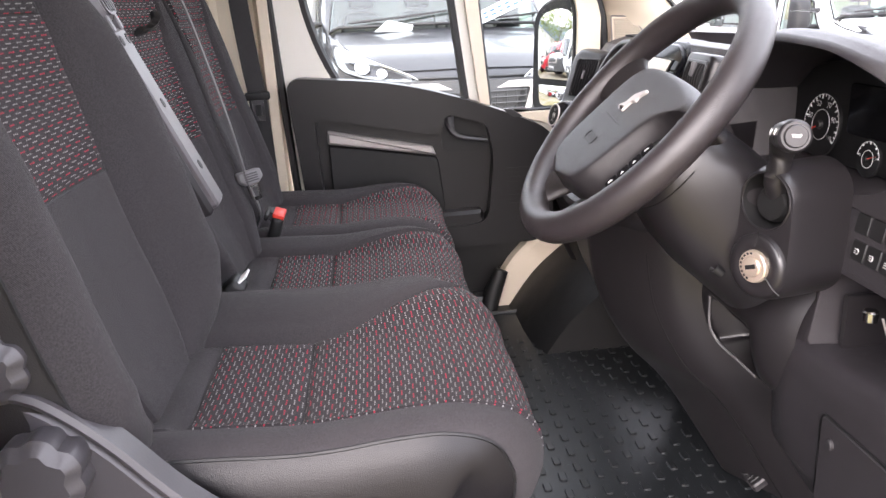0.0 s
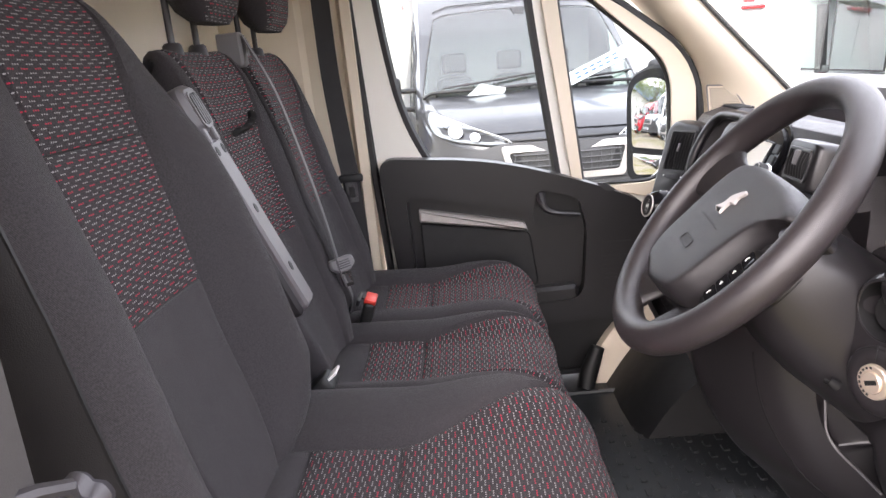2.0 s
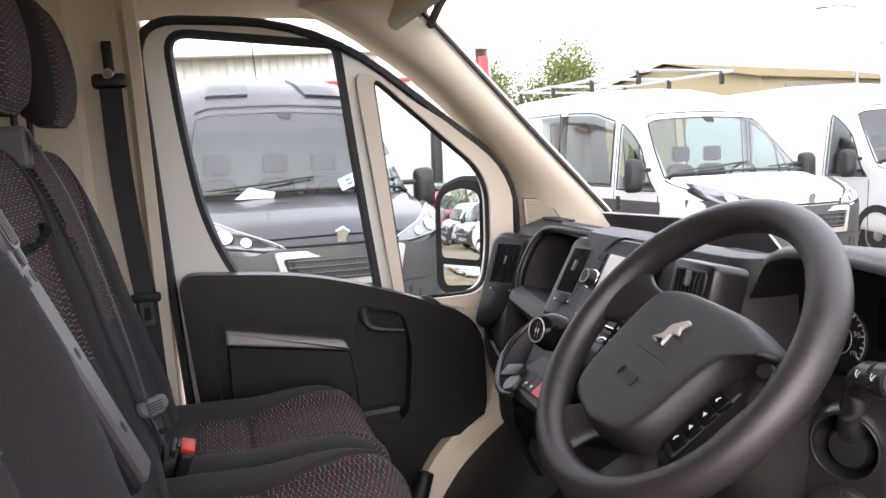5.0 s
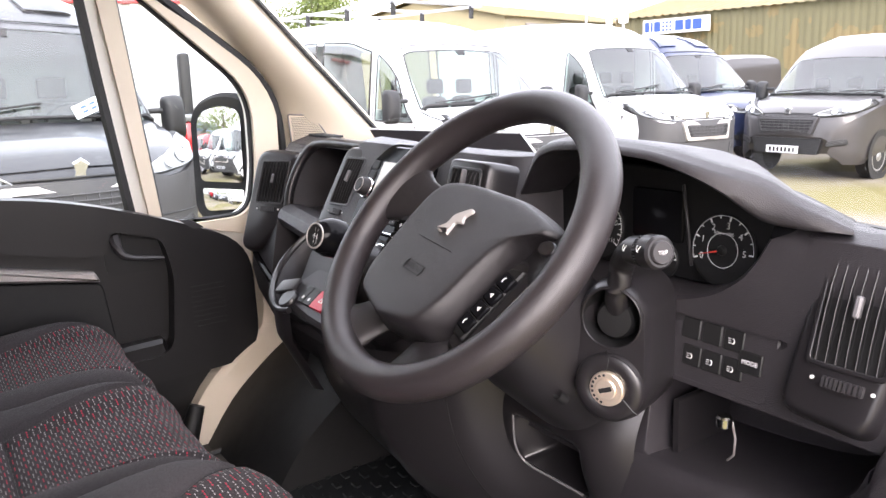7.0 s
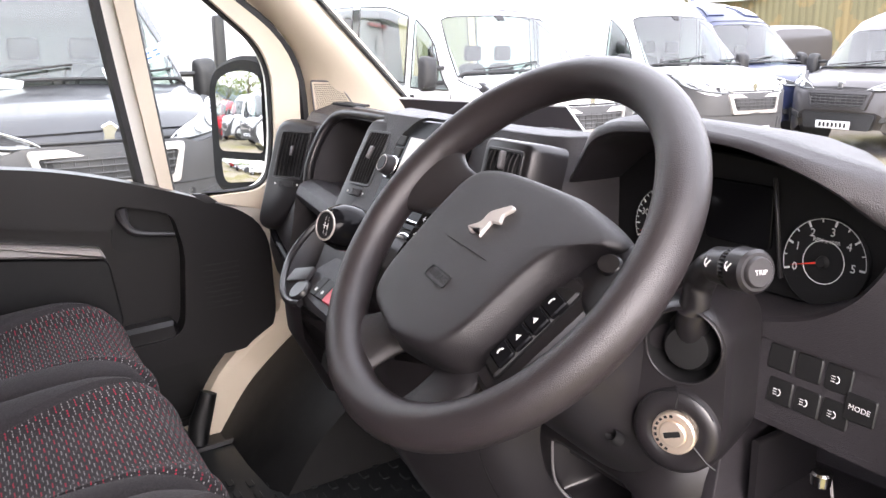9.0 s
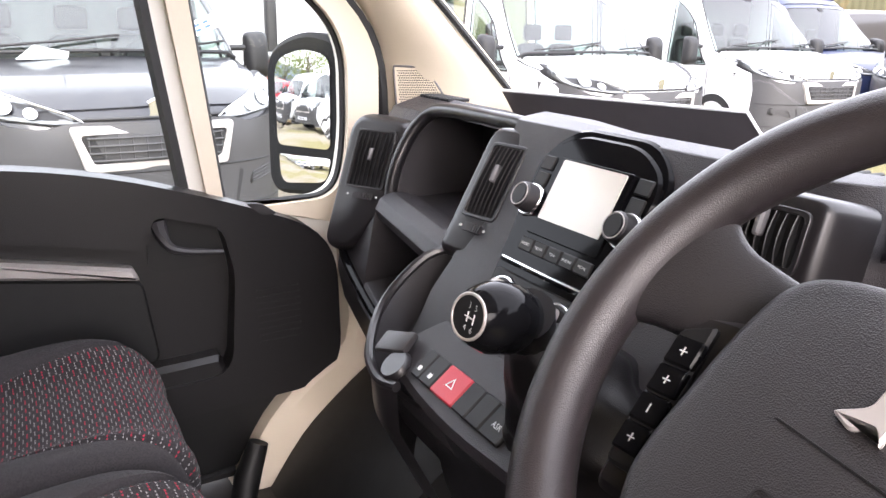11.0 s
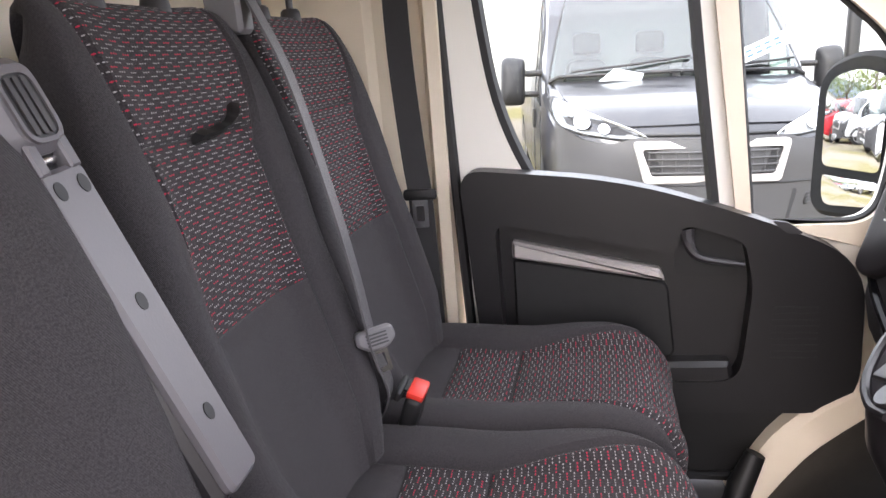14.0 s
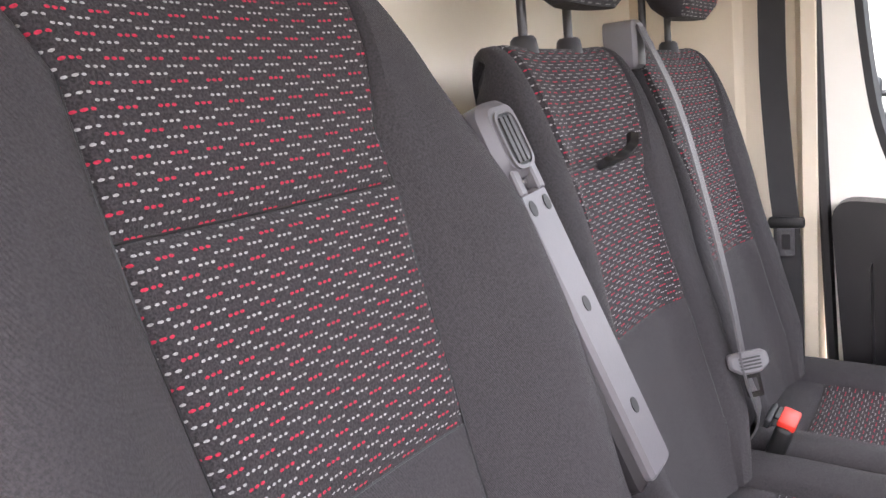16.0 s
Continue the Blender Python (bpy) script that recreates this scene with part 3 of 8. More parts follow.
def pad_parts(owner, path, half, yc, taper, side, cuts, panel, bolster, flank_at=None, n=26, names=("insert", "bolster"), out=1, narrow=None, setback=0.0):
    """An upholstered pad. path: (x, z) control points; side: lateral profile (w, h); cuts: [(v0, v1, material, name)] of the middle panel."""
    P = spline(path, 60)
    d = np.array([0] + list(np.cumsum([np.hypot(*(P[i + 1] - P[i])) for i in range(60)])))
    total = d[-1]

    def at(v):
        s = v * total
        x, z = np.interp(s, d, [p[0] for p in P]), np.interp(s, d, [p[1] for p in P])
        e = 0.01 * total
        x0, z0 = np.interp(s - e, d, [p[0] for p in P]), np.interp(s - e, d, [p[1] for p in P])
        x1, z1 = np.interp(s + e, d, [p[0] for p in P]), np.interp(s + e, d, [p[1] for p in P])
        t = np.array([x1 - x0, z1 - z0])
        t = t / (np.linalg.norm(t) + 1e-9)
        return x, z, -t[1] * out, t[0] * out

    S = spline(side, 40)
    su = [i / 40 for i in range(41)]

    def lat(u):
        a = abs(u)
        return math.copysign(np.interp(a, su, [s[0] for s in S]), u), np.interp(a, su, [s[1] for s in S])

    def edge(v, side_of):
        """The panel's edge, given as a share of the width, as a place on the lateral profile."""
        w = panel(v)[0 if side_of < 0 else 1] if callable(panel) else panel
        return float(np.interp(w, [s[0] for s in S[:28]], su[:28]))

    def groove(u, v):
        e0 = edge(v, u)
        g = math.exp(-(((abs(u) - e0) / 0.013) ** 2)) * 0.0085
        for v0, v1, *_ in cuts:
            for e in (v0, v1):
                if 0.02 < e < 0.98 and abs(u) < e0 + 0.02:
                    g = max(g, math.exp(-(((e - v) / 0.006) ** 2)) * 0.008)
        return g

    def point(u, v):
        x, z, nx, nz = at(v)
        w, h = lat(u)
        k = taper(v) * (narrow(v) if narrow and w > 0 else 1.0)
        h = h * bolster(v) - groove(u, v) if h > 0 else h * (min(1.0, max(0.0, (0.92 - v) / 0.22)) * (1.0 if flank_at else 0.72) if out < 0 else 1.0) - groove(u, v)
        x -= setback * abs(w) ** 3 * max(0.0, min(1.0, (v - 0.45) / 0.3))
        return (x + nx * h, yc + w * (half if np.isscalar(half) else half[0 if w < 0 else 1]) * k, z + nz * h)

    for v0, v1, mat, name in cuts:
        nv = max(6, int(60 * (v1 - v0)))
        vs = np.linspace(v0, v1, nv)
        rows = [[point(u, v) for u in np.linspace(-edge(v, -1), edge(v, 1), 24)] for v in vs]
        M().grid(rows, [[(q[1], v * total) for q in r] for r, v in zip(rows, vs)]).done(name, mat, owner)
        if 0.02 < v0 < 0.98:
            M().tube(rows[0], 0.0011, 5).done("seam", DARK, owner)
    for s in (-1, 1):
        lim = flank_at if (flank_at and s < 0) else 1.0
        vs = np.linspace(0, 1, 60)
        M().grid([[point(s * u, v) for u in np.linspace(edge(v, s), lim, n)] for v in vs]).done(names[1], BLACK, owner)
        M().tube([point(s * edge(v, s), v) for v in np.linspace(0, 0.97, 50)], 0.0011, 5).done("seam", DARK, owner)
        if lim < 1:
            us = np.linspace(lim, 1, 10)
            M().grid([[point(s * u, v) for u in us] for v in vs]).done("side_panel", FLANK, owner, "black grained vinyl flank")
            M().tube([Vector(point(s * lim, v)) for v in vs], 0.0022, 5).done("piping", DARK, owner)
    if out < 0:
        for s in (-1, 1):
            edge_line = [point(s, v) for v in np.linspace(0, 1, 41)]
            mid = [Vector(edge_line[i]).lerp(Vector(edge_line[40 - i]), 0.5) + Vector((0, s * 0.012 * math.sin(math.pi * i / 20) ** 0.5, 0)) for i in range(21)]
            M().grid([edge_line[:21], mid, [edge_line[40 - i] for i in range(21)]]).done("side_gusset", BLACK, owner, smooth=70)
    return point


CUSHION_SIDE = [(0, 0), (0.25, 0.0), (0.45, 0.006), (0.62, 0.026), (0.80, 0.034), (0.93, 0.018), (0.995, -0.025), (1.0, -0.10), (0.97, -0.19)]
BACK_SIDE = [(0, 0), (0.25, 0.002), (0.46, 0.008), (0.64, 0.034), (0.80, 0.046), (0.93, 0.030), (1.0, -0.015), (1.0, -0.075), (0.93, -0.13)]


def headrest(owner, y, x, z, w, h, posts=0.062, tilt=0.1):
    loops = []
    for i in range(13):
        t = i / 12
        a = math.pi * t
        ww = w / 2 * (0.62 + 0.38 * math.sin(a) ** 0.55) * (1.0 - 0.12 * t)
        th = 0.058 * (0.30 + 0.70 * math.sin(a) ** 0.5)
        zz = z + h * t
        xx = x - tilt * h * t
        loop = []
        for k in range(24):
            b = 2 * math.pi * k / 24
            c, s = math.cos(b), math.sin(b)
            loop.append((xx + th * math.copysign(abs(c) ** 0.75, c) + 0.012 * abs(s), y + ww * math.copysign(abs(s) ** 0.6, s), zz))
        loops.append(loop)
    m = M()
    n = len(loops)
    uvs = [[(p[1], p[2]) for p in lo] for lo in loops]
    # dotted front, plain rear half
    front = [list(range(0, 5)), list(range(20, 24))]
    order = list(range(20, 24)) + list(range(0, 5))
    m.grid([[lo[k] for k in order] for lo in loops], [[u[k] for k in order] for u in uvs]).done("headrest_front", CLOTH, owner, "dotted cloth headrest face")
    order = list(range(4, 21))
    b = M().grid([[lo[k] for k in order] for lo in loops])
    b.add([Vector(p) for p in loops[-1]], [tuple(range(24))]).add([Vector(p) for p in loops[0]], [tuple(range(24))])
    b.done("headrest", BLACK, owner)
    for s in (-1, 1):
        M().cyl((x - 0.045, y + s * posts, z - 0.10), (x - 0.045, y + s * posts, z + 0.08), 0.006, seg=10).done("headrest_post", MIDGREY, owner)
        M().cyl((x - 0.045, y + s * posts, z - 0.055), (x - 0.045, y + s * posts, z - 0.030), 0.019, 0.016, 14, 0.004).done("post_sleeve", MIDGREY, owner)


def driver_seat():
    y = 0.85
    s = thing("driver_chair", (0.15, y, 0.0), "black driver's seat with red and white dotted cloth inserts", "seat")
    path = [(-0.13, 0.44), (-0.04, 0.446), (0.05, 0.443), (0.15, 0.438), (0.26, 0.446), (0.34, 0.446), (0.395, 0.430), (0.414, 0.385), (0.392, 0.31), (0.35, 0.25)]
    c0, c1 = share(path, 0, 0.016), share(path, 0, 0.138)
    pad_parts(s, path, (0.215, 0.315), 0.835, lambda v: 1.0 - 0.30 * max(0, (v - 0.58) / 0.42) ** 2, CUSHION_SIDE,
              [(0.0, c0, BLACK, "rear_panel"), (c0, c1, CLOTH, "seat_insert"), (c1, 0.93, CLOTH, "seat_insert"), (0.93, 1.0, BLACK, "front_panel")],
              lambda v: (0.64, 0.43 + 0.42 * max(0, min(1, (v - c1) / 0.38)) ** 1.1), lambda v: 1.0 - 0.75 * max(0, v - 0.62) / 0.38, flank_at=0.60, setback=0.085)
    back = [(-0.03, 0.44), (-0.065, 0.54), (-0.098, 0.66), (-0.12, 0.78), (-0.143, 0.90), (-0.17, 1.01), (-0.205, 1.075), (-0.255, 1.09), (-0.29, 1.06), (-0.30, 0.98)]
    c0, c1 = share(back, 1, 0.715), share(back, 1, 0.922)
    pad_parts(s, back, (0.265, 0.295), 0.832, lambda v: (1.0 - 0.56 * max(0, v - 0.5) ** 1.5 / 0.35) * (1.0 - 0.26 * max(0, 1 - v / 0.16) ** 2), BACK_SIDE,
              [(0.0, c0, BLACK, "lumbar_panel"), (c0, c1, CLOTH, "back_insert"), (c1, 0.97, CLOTH, "back_insert"), (0.97, 1.0, BLACK, "top_panel")],
              lambda v: (float(np.interp(v, [0.3, 0.5, 0.68, 0.73, 0.85], [0.36, 0.45, 0.53, 0.66, 0.82])), float(np.interp(v, [0.5, 0.62, 0.75, 0.88], [0.45, 0.50, 0.76, 0.85]))), lambda v: float(np.interp(v, [0, 0.05, 0.12, 0.28, 0.4, 0.52, 0.66, 0.85], [0.3, 1.0, 1.45, 1.55, 1.4, 1.05, 0.30, 0.0])), flank_at=0.66, out=-1, narrow=lambda v: float(np.interp(v, [0.12, 0.30, 0.45, 0.55, 0.64, 0.76, 0.88], [1.0, 0.965, 0.93, 0.89, 0.83, 0.76, 0.72])))
    # shell behind and base below
    M().loft([[(x0, y - 0.02 - w, z), (x1, y - 0.02 - w, z), (x1, y - 0.02 + w, z), (x0, y - 0.02 + w, z)] for x0, x1, w, z in
              ((-0.19, -0.08, 0.25, 0.38), (-0.22, -0.13, 0.262, 0.60), (-0.255, -0.17, 0.23, 0.82), (-0.29, -0.205, 0.16, 1.03))]).done("back_shell", DARK, s, bevel=0.02)
    M().rbox((0.12, y, 0.20), (0.52, 0.44, 0.30), 0.02).done("seat_base", DARK, s, "black plastic seat plinth")
    headrest(s, y - 0.045, -0.180, 1.105, 0.27, 0.22, 0.075)
    # side cover with lever knobs
    cover = arc_poly([(-0.26, 0.26, 0.03), (-0.26, 0.54, 0.06), (-0.085, 0.60, 0.07), (-0.02, 0.545, 0.06), (0.05, 0.455, 0.05), (0.16, 0.375, 0.06), (0.40, 0.335, 0.03), (0.40, 0.22, 0.02)], 5)
    M().slab(cover, on_y(0.605, -1), 0.0, 0.035, 0.012).done("side_cover", KNOBG, s, "dark grey plastic side cover")
    M().tube([(p, 0.572, q) for p, q in cover[8:-6]], 0.006, 6).done("cover_edge", KNOBG, s)
    for kx, kz, r, ky in ((-0.066, 0.520, 0.040, 0.575), (-0.098, 0.615, 0.034, 0.60)):
        pts = []
        for i in range(48):
            a = 2 * math.pi * i / 48
            q = r * (1 - 0.12 * (0.5 + 0.5 * math.cos(7 * a)) ** 3)
            pts.append((kx + q * math.cos(a), kz + q * math.sin(a)))
        M().slab(pts, on_y(ky, -1), 0.0, 0.040, 0.010).done("knob", KNOBG, s, "fluted dark grey adjusting knob")
    # folded-up armrest
    ax = lambda h: Vector((-0.032 - 0.392 * (h - 0.70), 1.110 - 0.080 * (h - 0.60), h))
    up = Vector((-0.392, -0.080, 1)).normalized()
    right = Vector((0, 1, 0.080)).normalized()
    to = on_plane(ax(0.60), right, up)
    M().slab(arc_poly([(-0.030, 0.012, 0.012), (-0.032, 0.385, 0.022), (0.032, 0.385, 0.022), (0.030, 0.022, 0.016)], 6), to, -0.072, -0.004, 0.006).done("armrest", SMOOTH, s, "black folded-up armrest")
    M().slab(arc_poly([(-0.023, 0.020, 0.008), (-0.026, 0.300, 0.008), (0.026, 0.300, 0.008), (0.024, 0.020, 0.012)], 4), to, -0.006, 0.006, 0.004).done("armrest_plate", ARMGREY, s, "grey plastic armrest underside")
    M().slab(rect(-0.031, 0.312, 0.031, 0.386, 0.022, 5), to, -0.07, 0.010, 0.008).done("armrest_hinge", ARMGREY, s, "rounded hinge cover")
    hole = rect(-0.019, 0.318, 0.019, 0.374, 0.014, 5)
    M().ringed(hole, [(p * 0.84, 0.346 + (q - 0.346) * 0.88) for p, q in hole], to, 0.008, 0.0125).done("hinge_frame", ARMGREY, s)
    M().slab([(p * 0.84, 0.346 + (q - 0.346) * 0.88) for p, q in hole], to, 0.007, 0.0108).done("hinge_recess", DARK, s)
    for k in range(3):
        M().slab(rect(-0.0105 + k * 0.008, 0.324, -0.0055 + k * 0.008, 0.368, 0.002, 2), to, 0.010, 0.0128).done("hinge_rib", MIDGREY, s)
    for p in (-0.017, 0.017):
        M().slab(rect(p - 0.006, 0.296, p + 0.006, 0.322, 0.002, 2), to, -0.02, 0.008, 0.002).done("hinge_cheek", ARMGREY, s)
    M().slab(rect(-0.009, 0.298, 0.009, 0.316, 0.002, 2), to, -0.02, -0.004).done("hinge_gap", DARK, s)
    M().cyl(to(-0.009, 0.308, -0.004), to(0.009, 0.308, -0.004), 0.005, seg=12).done("hinge_pin", CHROME, s)
    for p, q in ((0.0, 0.085), (0.0, 0.186), (-0.013, 0.283), (0.014, 0.283)):
        M().slab([(p + 0.0055 * math.cos(a), q + 0.0075 * math.sin(a)) for a in np.linspace(0, 2 * math.pi, 20)[:-1]], to, 0.004, 0.0068).done("plate_hole", DARK, s)
    return s


def double_seat():
    s = thing("passenger_bench", (0.12, 1.63, 0.0), "black double passenger bench with red and white dotted cloth inserts", "seat")
    for y, half, pan in ((1.405, 0.215, 0.55), (1.83, 0.225, 0.54)):
        path = [(-0.13, 0.385), (-0.04, 0.392), (0.05, 0.390), (0.15, 0.386), (0.25, 0.393), (0.33, 0.392), (0.375, 0.378), (0.405, 0.335), (0.40, 0.25), (0.38, 0.19)]
        c0, c1 = share(path, 0, 0.02), share(path, 0, 0.135)
        pad_parts(s, path, half, y, lambda v: 1.0 - 0.16 * max(0, (v - 0.6) / 0.4) ** 2, CUSHION_SIDE,
                  [(0.0, c0, BLACK, "rear_panel"), (c0, c1, CLOTH, "seat_insert"), (c1, 0.95, CLOTH, "seat_insert"), (0.95, 1.0, BLACK, "front_panel")],
                  lambda v: (0.52 + 0.32 * max(0, min(1, (v - c1) / 0.4)),) * 2, lambda v: 0.9 - 0.7 * max(0, v - 0.62) / 0.38, setback=0.05)
        back = [(-0.04, 0.40), (-0.08, 0.50), (-0.112, 0.60), (-0.135, 0.70), (-0.152, 0.83), (-0.17, 0.93), (-0.195, 0.995), (-0.222, 1.018), (-0.246, 1.0), (-0.252, 0.92)]
        c0, c1 = share(back, 1, 0.66), share(back, 1, 0.872)
        pad_parts(s, back, (half * (0.90 if y < 1.6 else 1.02), half * 1.02), y, lambda v: (1.0 - 0.30 * max(0, v - 0.6) ** 1.5 / 0.25) * (1.0 + 0.05 * math.exp(-((v - 0.3) / 0.15) ** 2) - 0.34 * max(0, 1 - v / 0.2) ** 2), BACK_SIDE,
                  [(0.0, c0, BLACK, "lumbar_panel"), (c0, c1, CLOTH, "back_insert"), (c1, 0.97, CLOTH, "back_insert"), (0.97, 1.0, BLACK, "top_panel")],
                  lambda v, n0=(0.52 if y < 1.6 else 0.62): (float(np.interp(v, [0.38, 0.60, 0.75, 0.9], [n0, n0 + 0.18, n0 + 0.30, 0.90])), float(np.interp(v, [0.38, 0.60, 0.75, 0.9], [0.62, 0.56, 0.74, 0.88]))), lambda v: float(np.interp(v, [0, 0.1, 0.3, 0.5, 0.7, 0.9], [0.6, 0.95, 1.0, 0.75, 0.3, 0.0])), out=-1)
        headrest(s, y, -0.180, 1.062, 0.25, 0.24, 0.065)
        M().loft([[(x0, y - w, z), (x1, y - w, z), (x1, y + w, z), (x0, y + w, z)] for x0, x1, w, z in
                  ((-0.19, -0.09, half * 0.8, 0.30), (-0.23, -0.15, half * 0.8, 0.60), (-0.245, -0.19, half * 0.72, 0.85), (-0.25, -0.21, half * 0.55, 0.96))]).done("back_shell", DARK, s, bevel=0.02)
    M().rbox((0.10, 1.63, 0.14), (0.50, 0.78, 0.28), 0.02).done("seat_base", DARK, s, "black plastic bench plinth")
    # cloth pull tab over the fold-down middle panel
    rows = []
    for i, p in enumerate(spline([(-0.150, 1.395, 0.868), (-0.140, 1.42, 0.872), (-0.136, 1.44, 0.878), (-0.134, 1.455, 0.886), (-0.138, 1.468, 0.898)], 14)):
        w = 0.008 + 0.002 * math.sin(i * 1.7)
        rows.append([(p[0] - 0.012, p[1], p[2] - w), (p[0] + 0.002 * (i % 2), p[1], p[2] - 0.4 * w), (p[0] + 0.004, p[1] + 0.002, p[2] + 0.3 * w), (p[0] - 0.006, p[1], p[2] + 0.8 * w), (p[0] - 0.012, p[1], p[2] + 0.2 * w)])
    M().loft(rows).done("pull_tab", DARK, s, "crumpled black cloth pull tab")
    # belt guide between the backrests
    M().slab(arc_poly([(1.592, 0.985, 0.01), (1.590, 1.055, 0.012), (1.630, 1.055, 0.012), (1.636, 0.985, 0.01)], 4), on_x(-0.195), -0.03, 0.02, 0.006).done("belt_guide", GREYPL, s, "grey plastic belt guide")
    return s


driver_seat()
double_seat()


def ribbon(path, width, side, thick=0.0016):
    """A strap along path; side gives the direction across it."""
    rows = []
    P = [Vector(p) for p in path]
    for i, p in enumerate(P):
        d = (P[min(i + 1, len(P) - 1)] - P[max(i - 1, 0)]).normalized()
        a = (Vector(side) - d * d.dot(Vector(side))).normalized()
        n = d.cross(a)
        rows.append([p - a * width / 2 - n * thick, p - n * thick * 1.4, p + a * width / 2 - n * thick, p + a * width / 2 + n * thick, p + n * thick * 0.6, p - a * width / 2 + n * thick])
    return M().loft(rows)


def belts():
    b = thing("middle_seat_belt", (-0.03, 1.6, 0.45), "grey webbing seat belt hanging over the middle backrest", "seat belt")
    ribbon(spline([(-0.175, 1.612, 1.045), (-0.125, 1.61, 0.93), (-0.085, 1.605, 0.78), (-0.055, 1.597, 0.65), (-0.035, 1.59, 0.54), (-0.02, 1.60, 0.47), (-0.05, 1.615, 0.41)], 24), 0.044, (-0.14, 1, 0)).done("strap", STRAP, b)
    tb = on_plane((-0.030, 1.583, 0.556), (0.80, 0.60, 0.10), (-0.22, 0.05, 0.97))
    M().slab(arc_poly([(-0.030, -0.004, 0.006), (-0.028, 0.016, 0.008), (0.028, 0.016, 0.008), (0.030, -0.004, 0.006), (0.014, -0.016, 0.006), (-0.014, -0.016, 0.006)], 4), tb, -0.007, 0.007, 0.004).done("tongue_body", GREYPL, b, "grey plastic belt tongue")
    for i in range(4):
        M().slab(rect(-0.016, -0.008 + i * 0.005, 0.016, -0.0055 + i * 0.005, 0.001, 1), tb, 0.006, 0.0085).done("tongue_rib", MIDGREY, b)
    M().ringed(rect(-0.012, -0.050, 0.012, -0.012, 0.004), rect(-0.0065, -0.042, 0.0065, -0.022, 0.002), tb, -0.0014, 0.0014).done("tongue_plate", CHROME, b, "steel tongue plate")
    b = thing("seat_belt_buckle", (0.012, 1.612, 0.40), "black buckle with a red release button", "buckle")
    rot = Matrix.Rotation(0.35, 4, "Y") @ Matrix.Rotation(0.12, 4, "X")
    M().rbox((0.008, 1.610, 0.435), (0.026, 0.052, 0.062), 0.008, 3, rot).done("buckle_body", DARK, b)
    M().rbox((0.019, 1.609, 0.466), (0.026, 0.048, 0.012), 0.004, 2, rot).done("release_button", REDPL, b, "red release button")
    M().rbox((0.0055, 1.609, 0.474), (0.007, 0.034, 0.004), 0.001, 1, rot).done("buckle_slot", DARK, b)
    M().rbox((-0.006, 1.610, 0.468), (0.010, 0.054, 0.016), 0.004, 2, rot).done("buckle_lip", DARK, b)
    b = thing("passenger_seat_belt", (-0.06, 2.06, 0.2), "black webbing seat belt on the B pillar", "seat belt")
    ribbon(spline([(-0.088, 2.085, 1.165), (-0.085, 2.075, 0.95), (-0.07, 2.062, 0.75), (-0.062, 2.06, 0.66), (-0.06, 2.08, 0.40), (-0.06, 2.10, 0.15)], 20), 0.048, (1, 0.1, 0)).done("strap", DSTRAP, b)
    M().rbox((-0.088, 2.085, 1.17), (0.075, 0.022, 0.034), 0.010, 3).done("belt_ring", DARK, b)
    M().cyl((-0.088, 2.07, 1.185), (-0.088, 2.09, 1.185), 0.012, seg=12, rim=0.002).done("bolt", CHROME, b)
    M().rbox((-0.088, 2.10, 1.225), (0.022, 0.016, 0.07), 0.004).done("height_slider", DARK, b)
    M().rbox((-0.062, 2.055, 0.675), (0.066, 0.018, 0.022), 0.006).done("stopper", DARK, b)
    m = M().ringed(rect(-0.016, -0.058, 0.016, 0.0, 0.005), rect(-0.008, -0.045, 0.008, -0.015, 0.003), on_plane((-0.062, 2.05, 0.668), (1, 0, 0), (0, 0, 1)), -0.0012, 0.0012)
    m.done("tongue_plate", CHROME, b)
    b = thing("driver_belt", (-0.03, 0.44, 0.1), "dark webbing belt hanging by the driver's doorway", "seat belt")
    ribbon(spline([(-0.045, 0.397, 1.25), (-0.035, 0.397, 0.95), (-0.030, 0.397, 0.75), (-0.026, 0.397, 0.55), (-0.02, 0.40, 0.10)], 16), 0.046, (-0.05, 1, 0)).done("strap", NSTRAP, b)
    M().tube([(-0.05, 0.385, 0.722), (-0.022, 0.41, 0.720), (-0.012, 0.428, 0.712), (-0.014, 0.432, 0.70)], 0.006, 8).done("tongue_bar", MIDGREY, b)
    b = thing("driver_belt_buckle", (-0.03, 1.14, 0.40), "black buckle stalk with a pale label", "buckle")
    r2 = Matrix.Rotation(0.9, 4, "Y")
    M().rbox((-0.03, 1.150, 0.445), (0.03, 0.05, 0.10), 0.008, 3, r2).done("buckle_body", DARK, b)
    M().rbox((-0.015, 1.150, 0.462), (0.004, 0.034, 0.09), 0.001, 1, r2).done("label_strip", INK, b, "pale label strip")


belts()

# ---- dashboard ----
DASH = thing("dashboard", (0.85, YC, 0.4), "black moulded plastic dashboard with vents, screen and open trays", "dashboard")
R_ = (0, -1, 0)


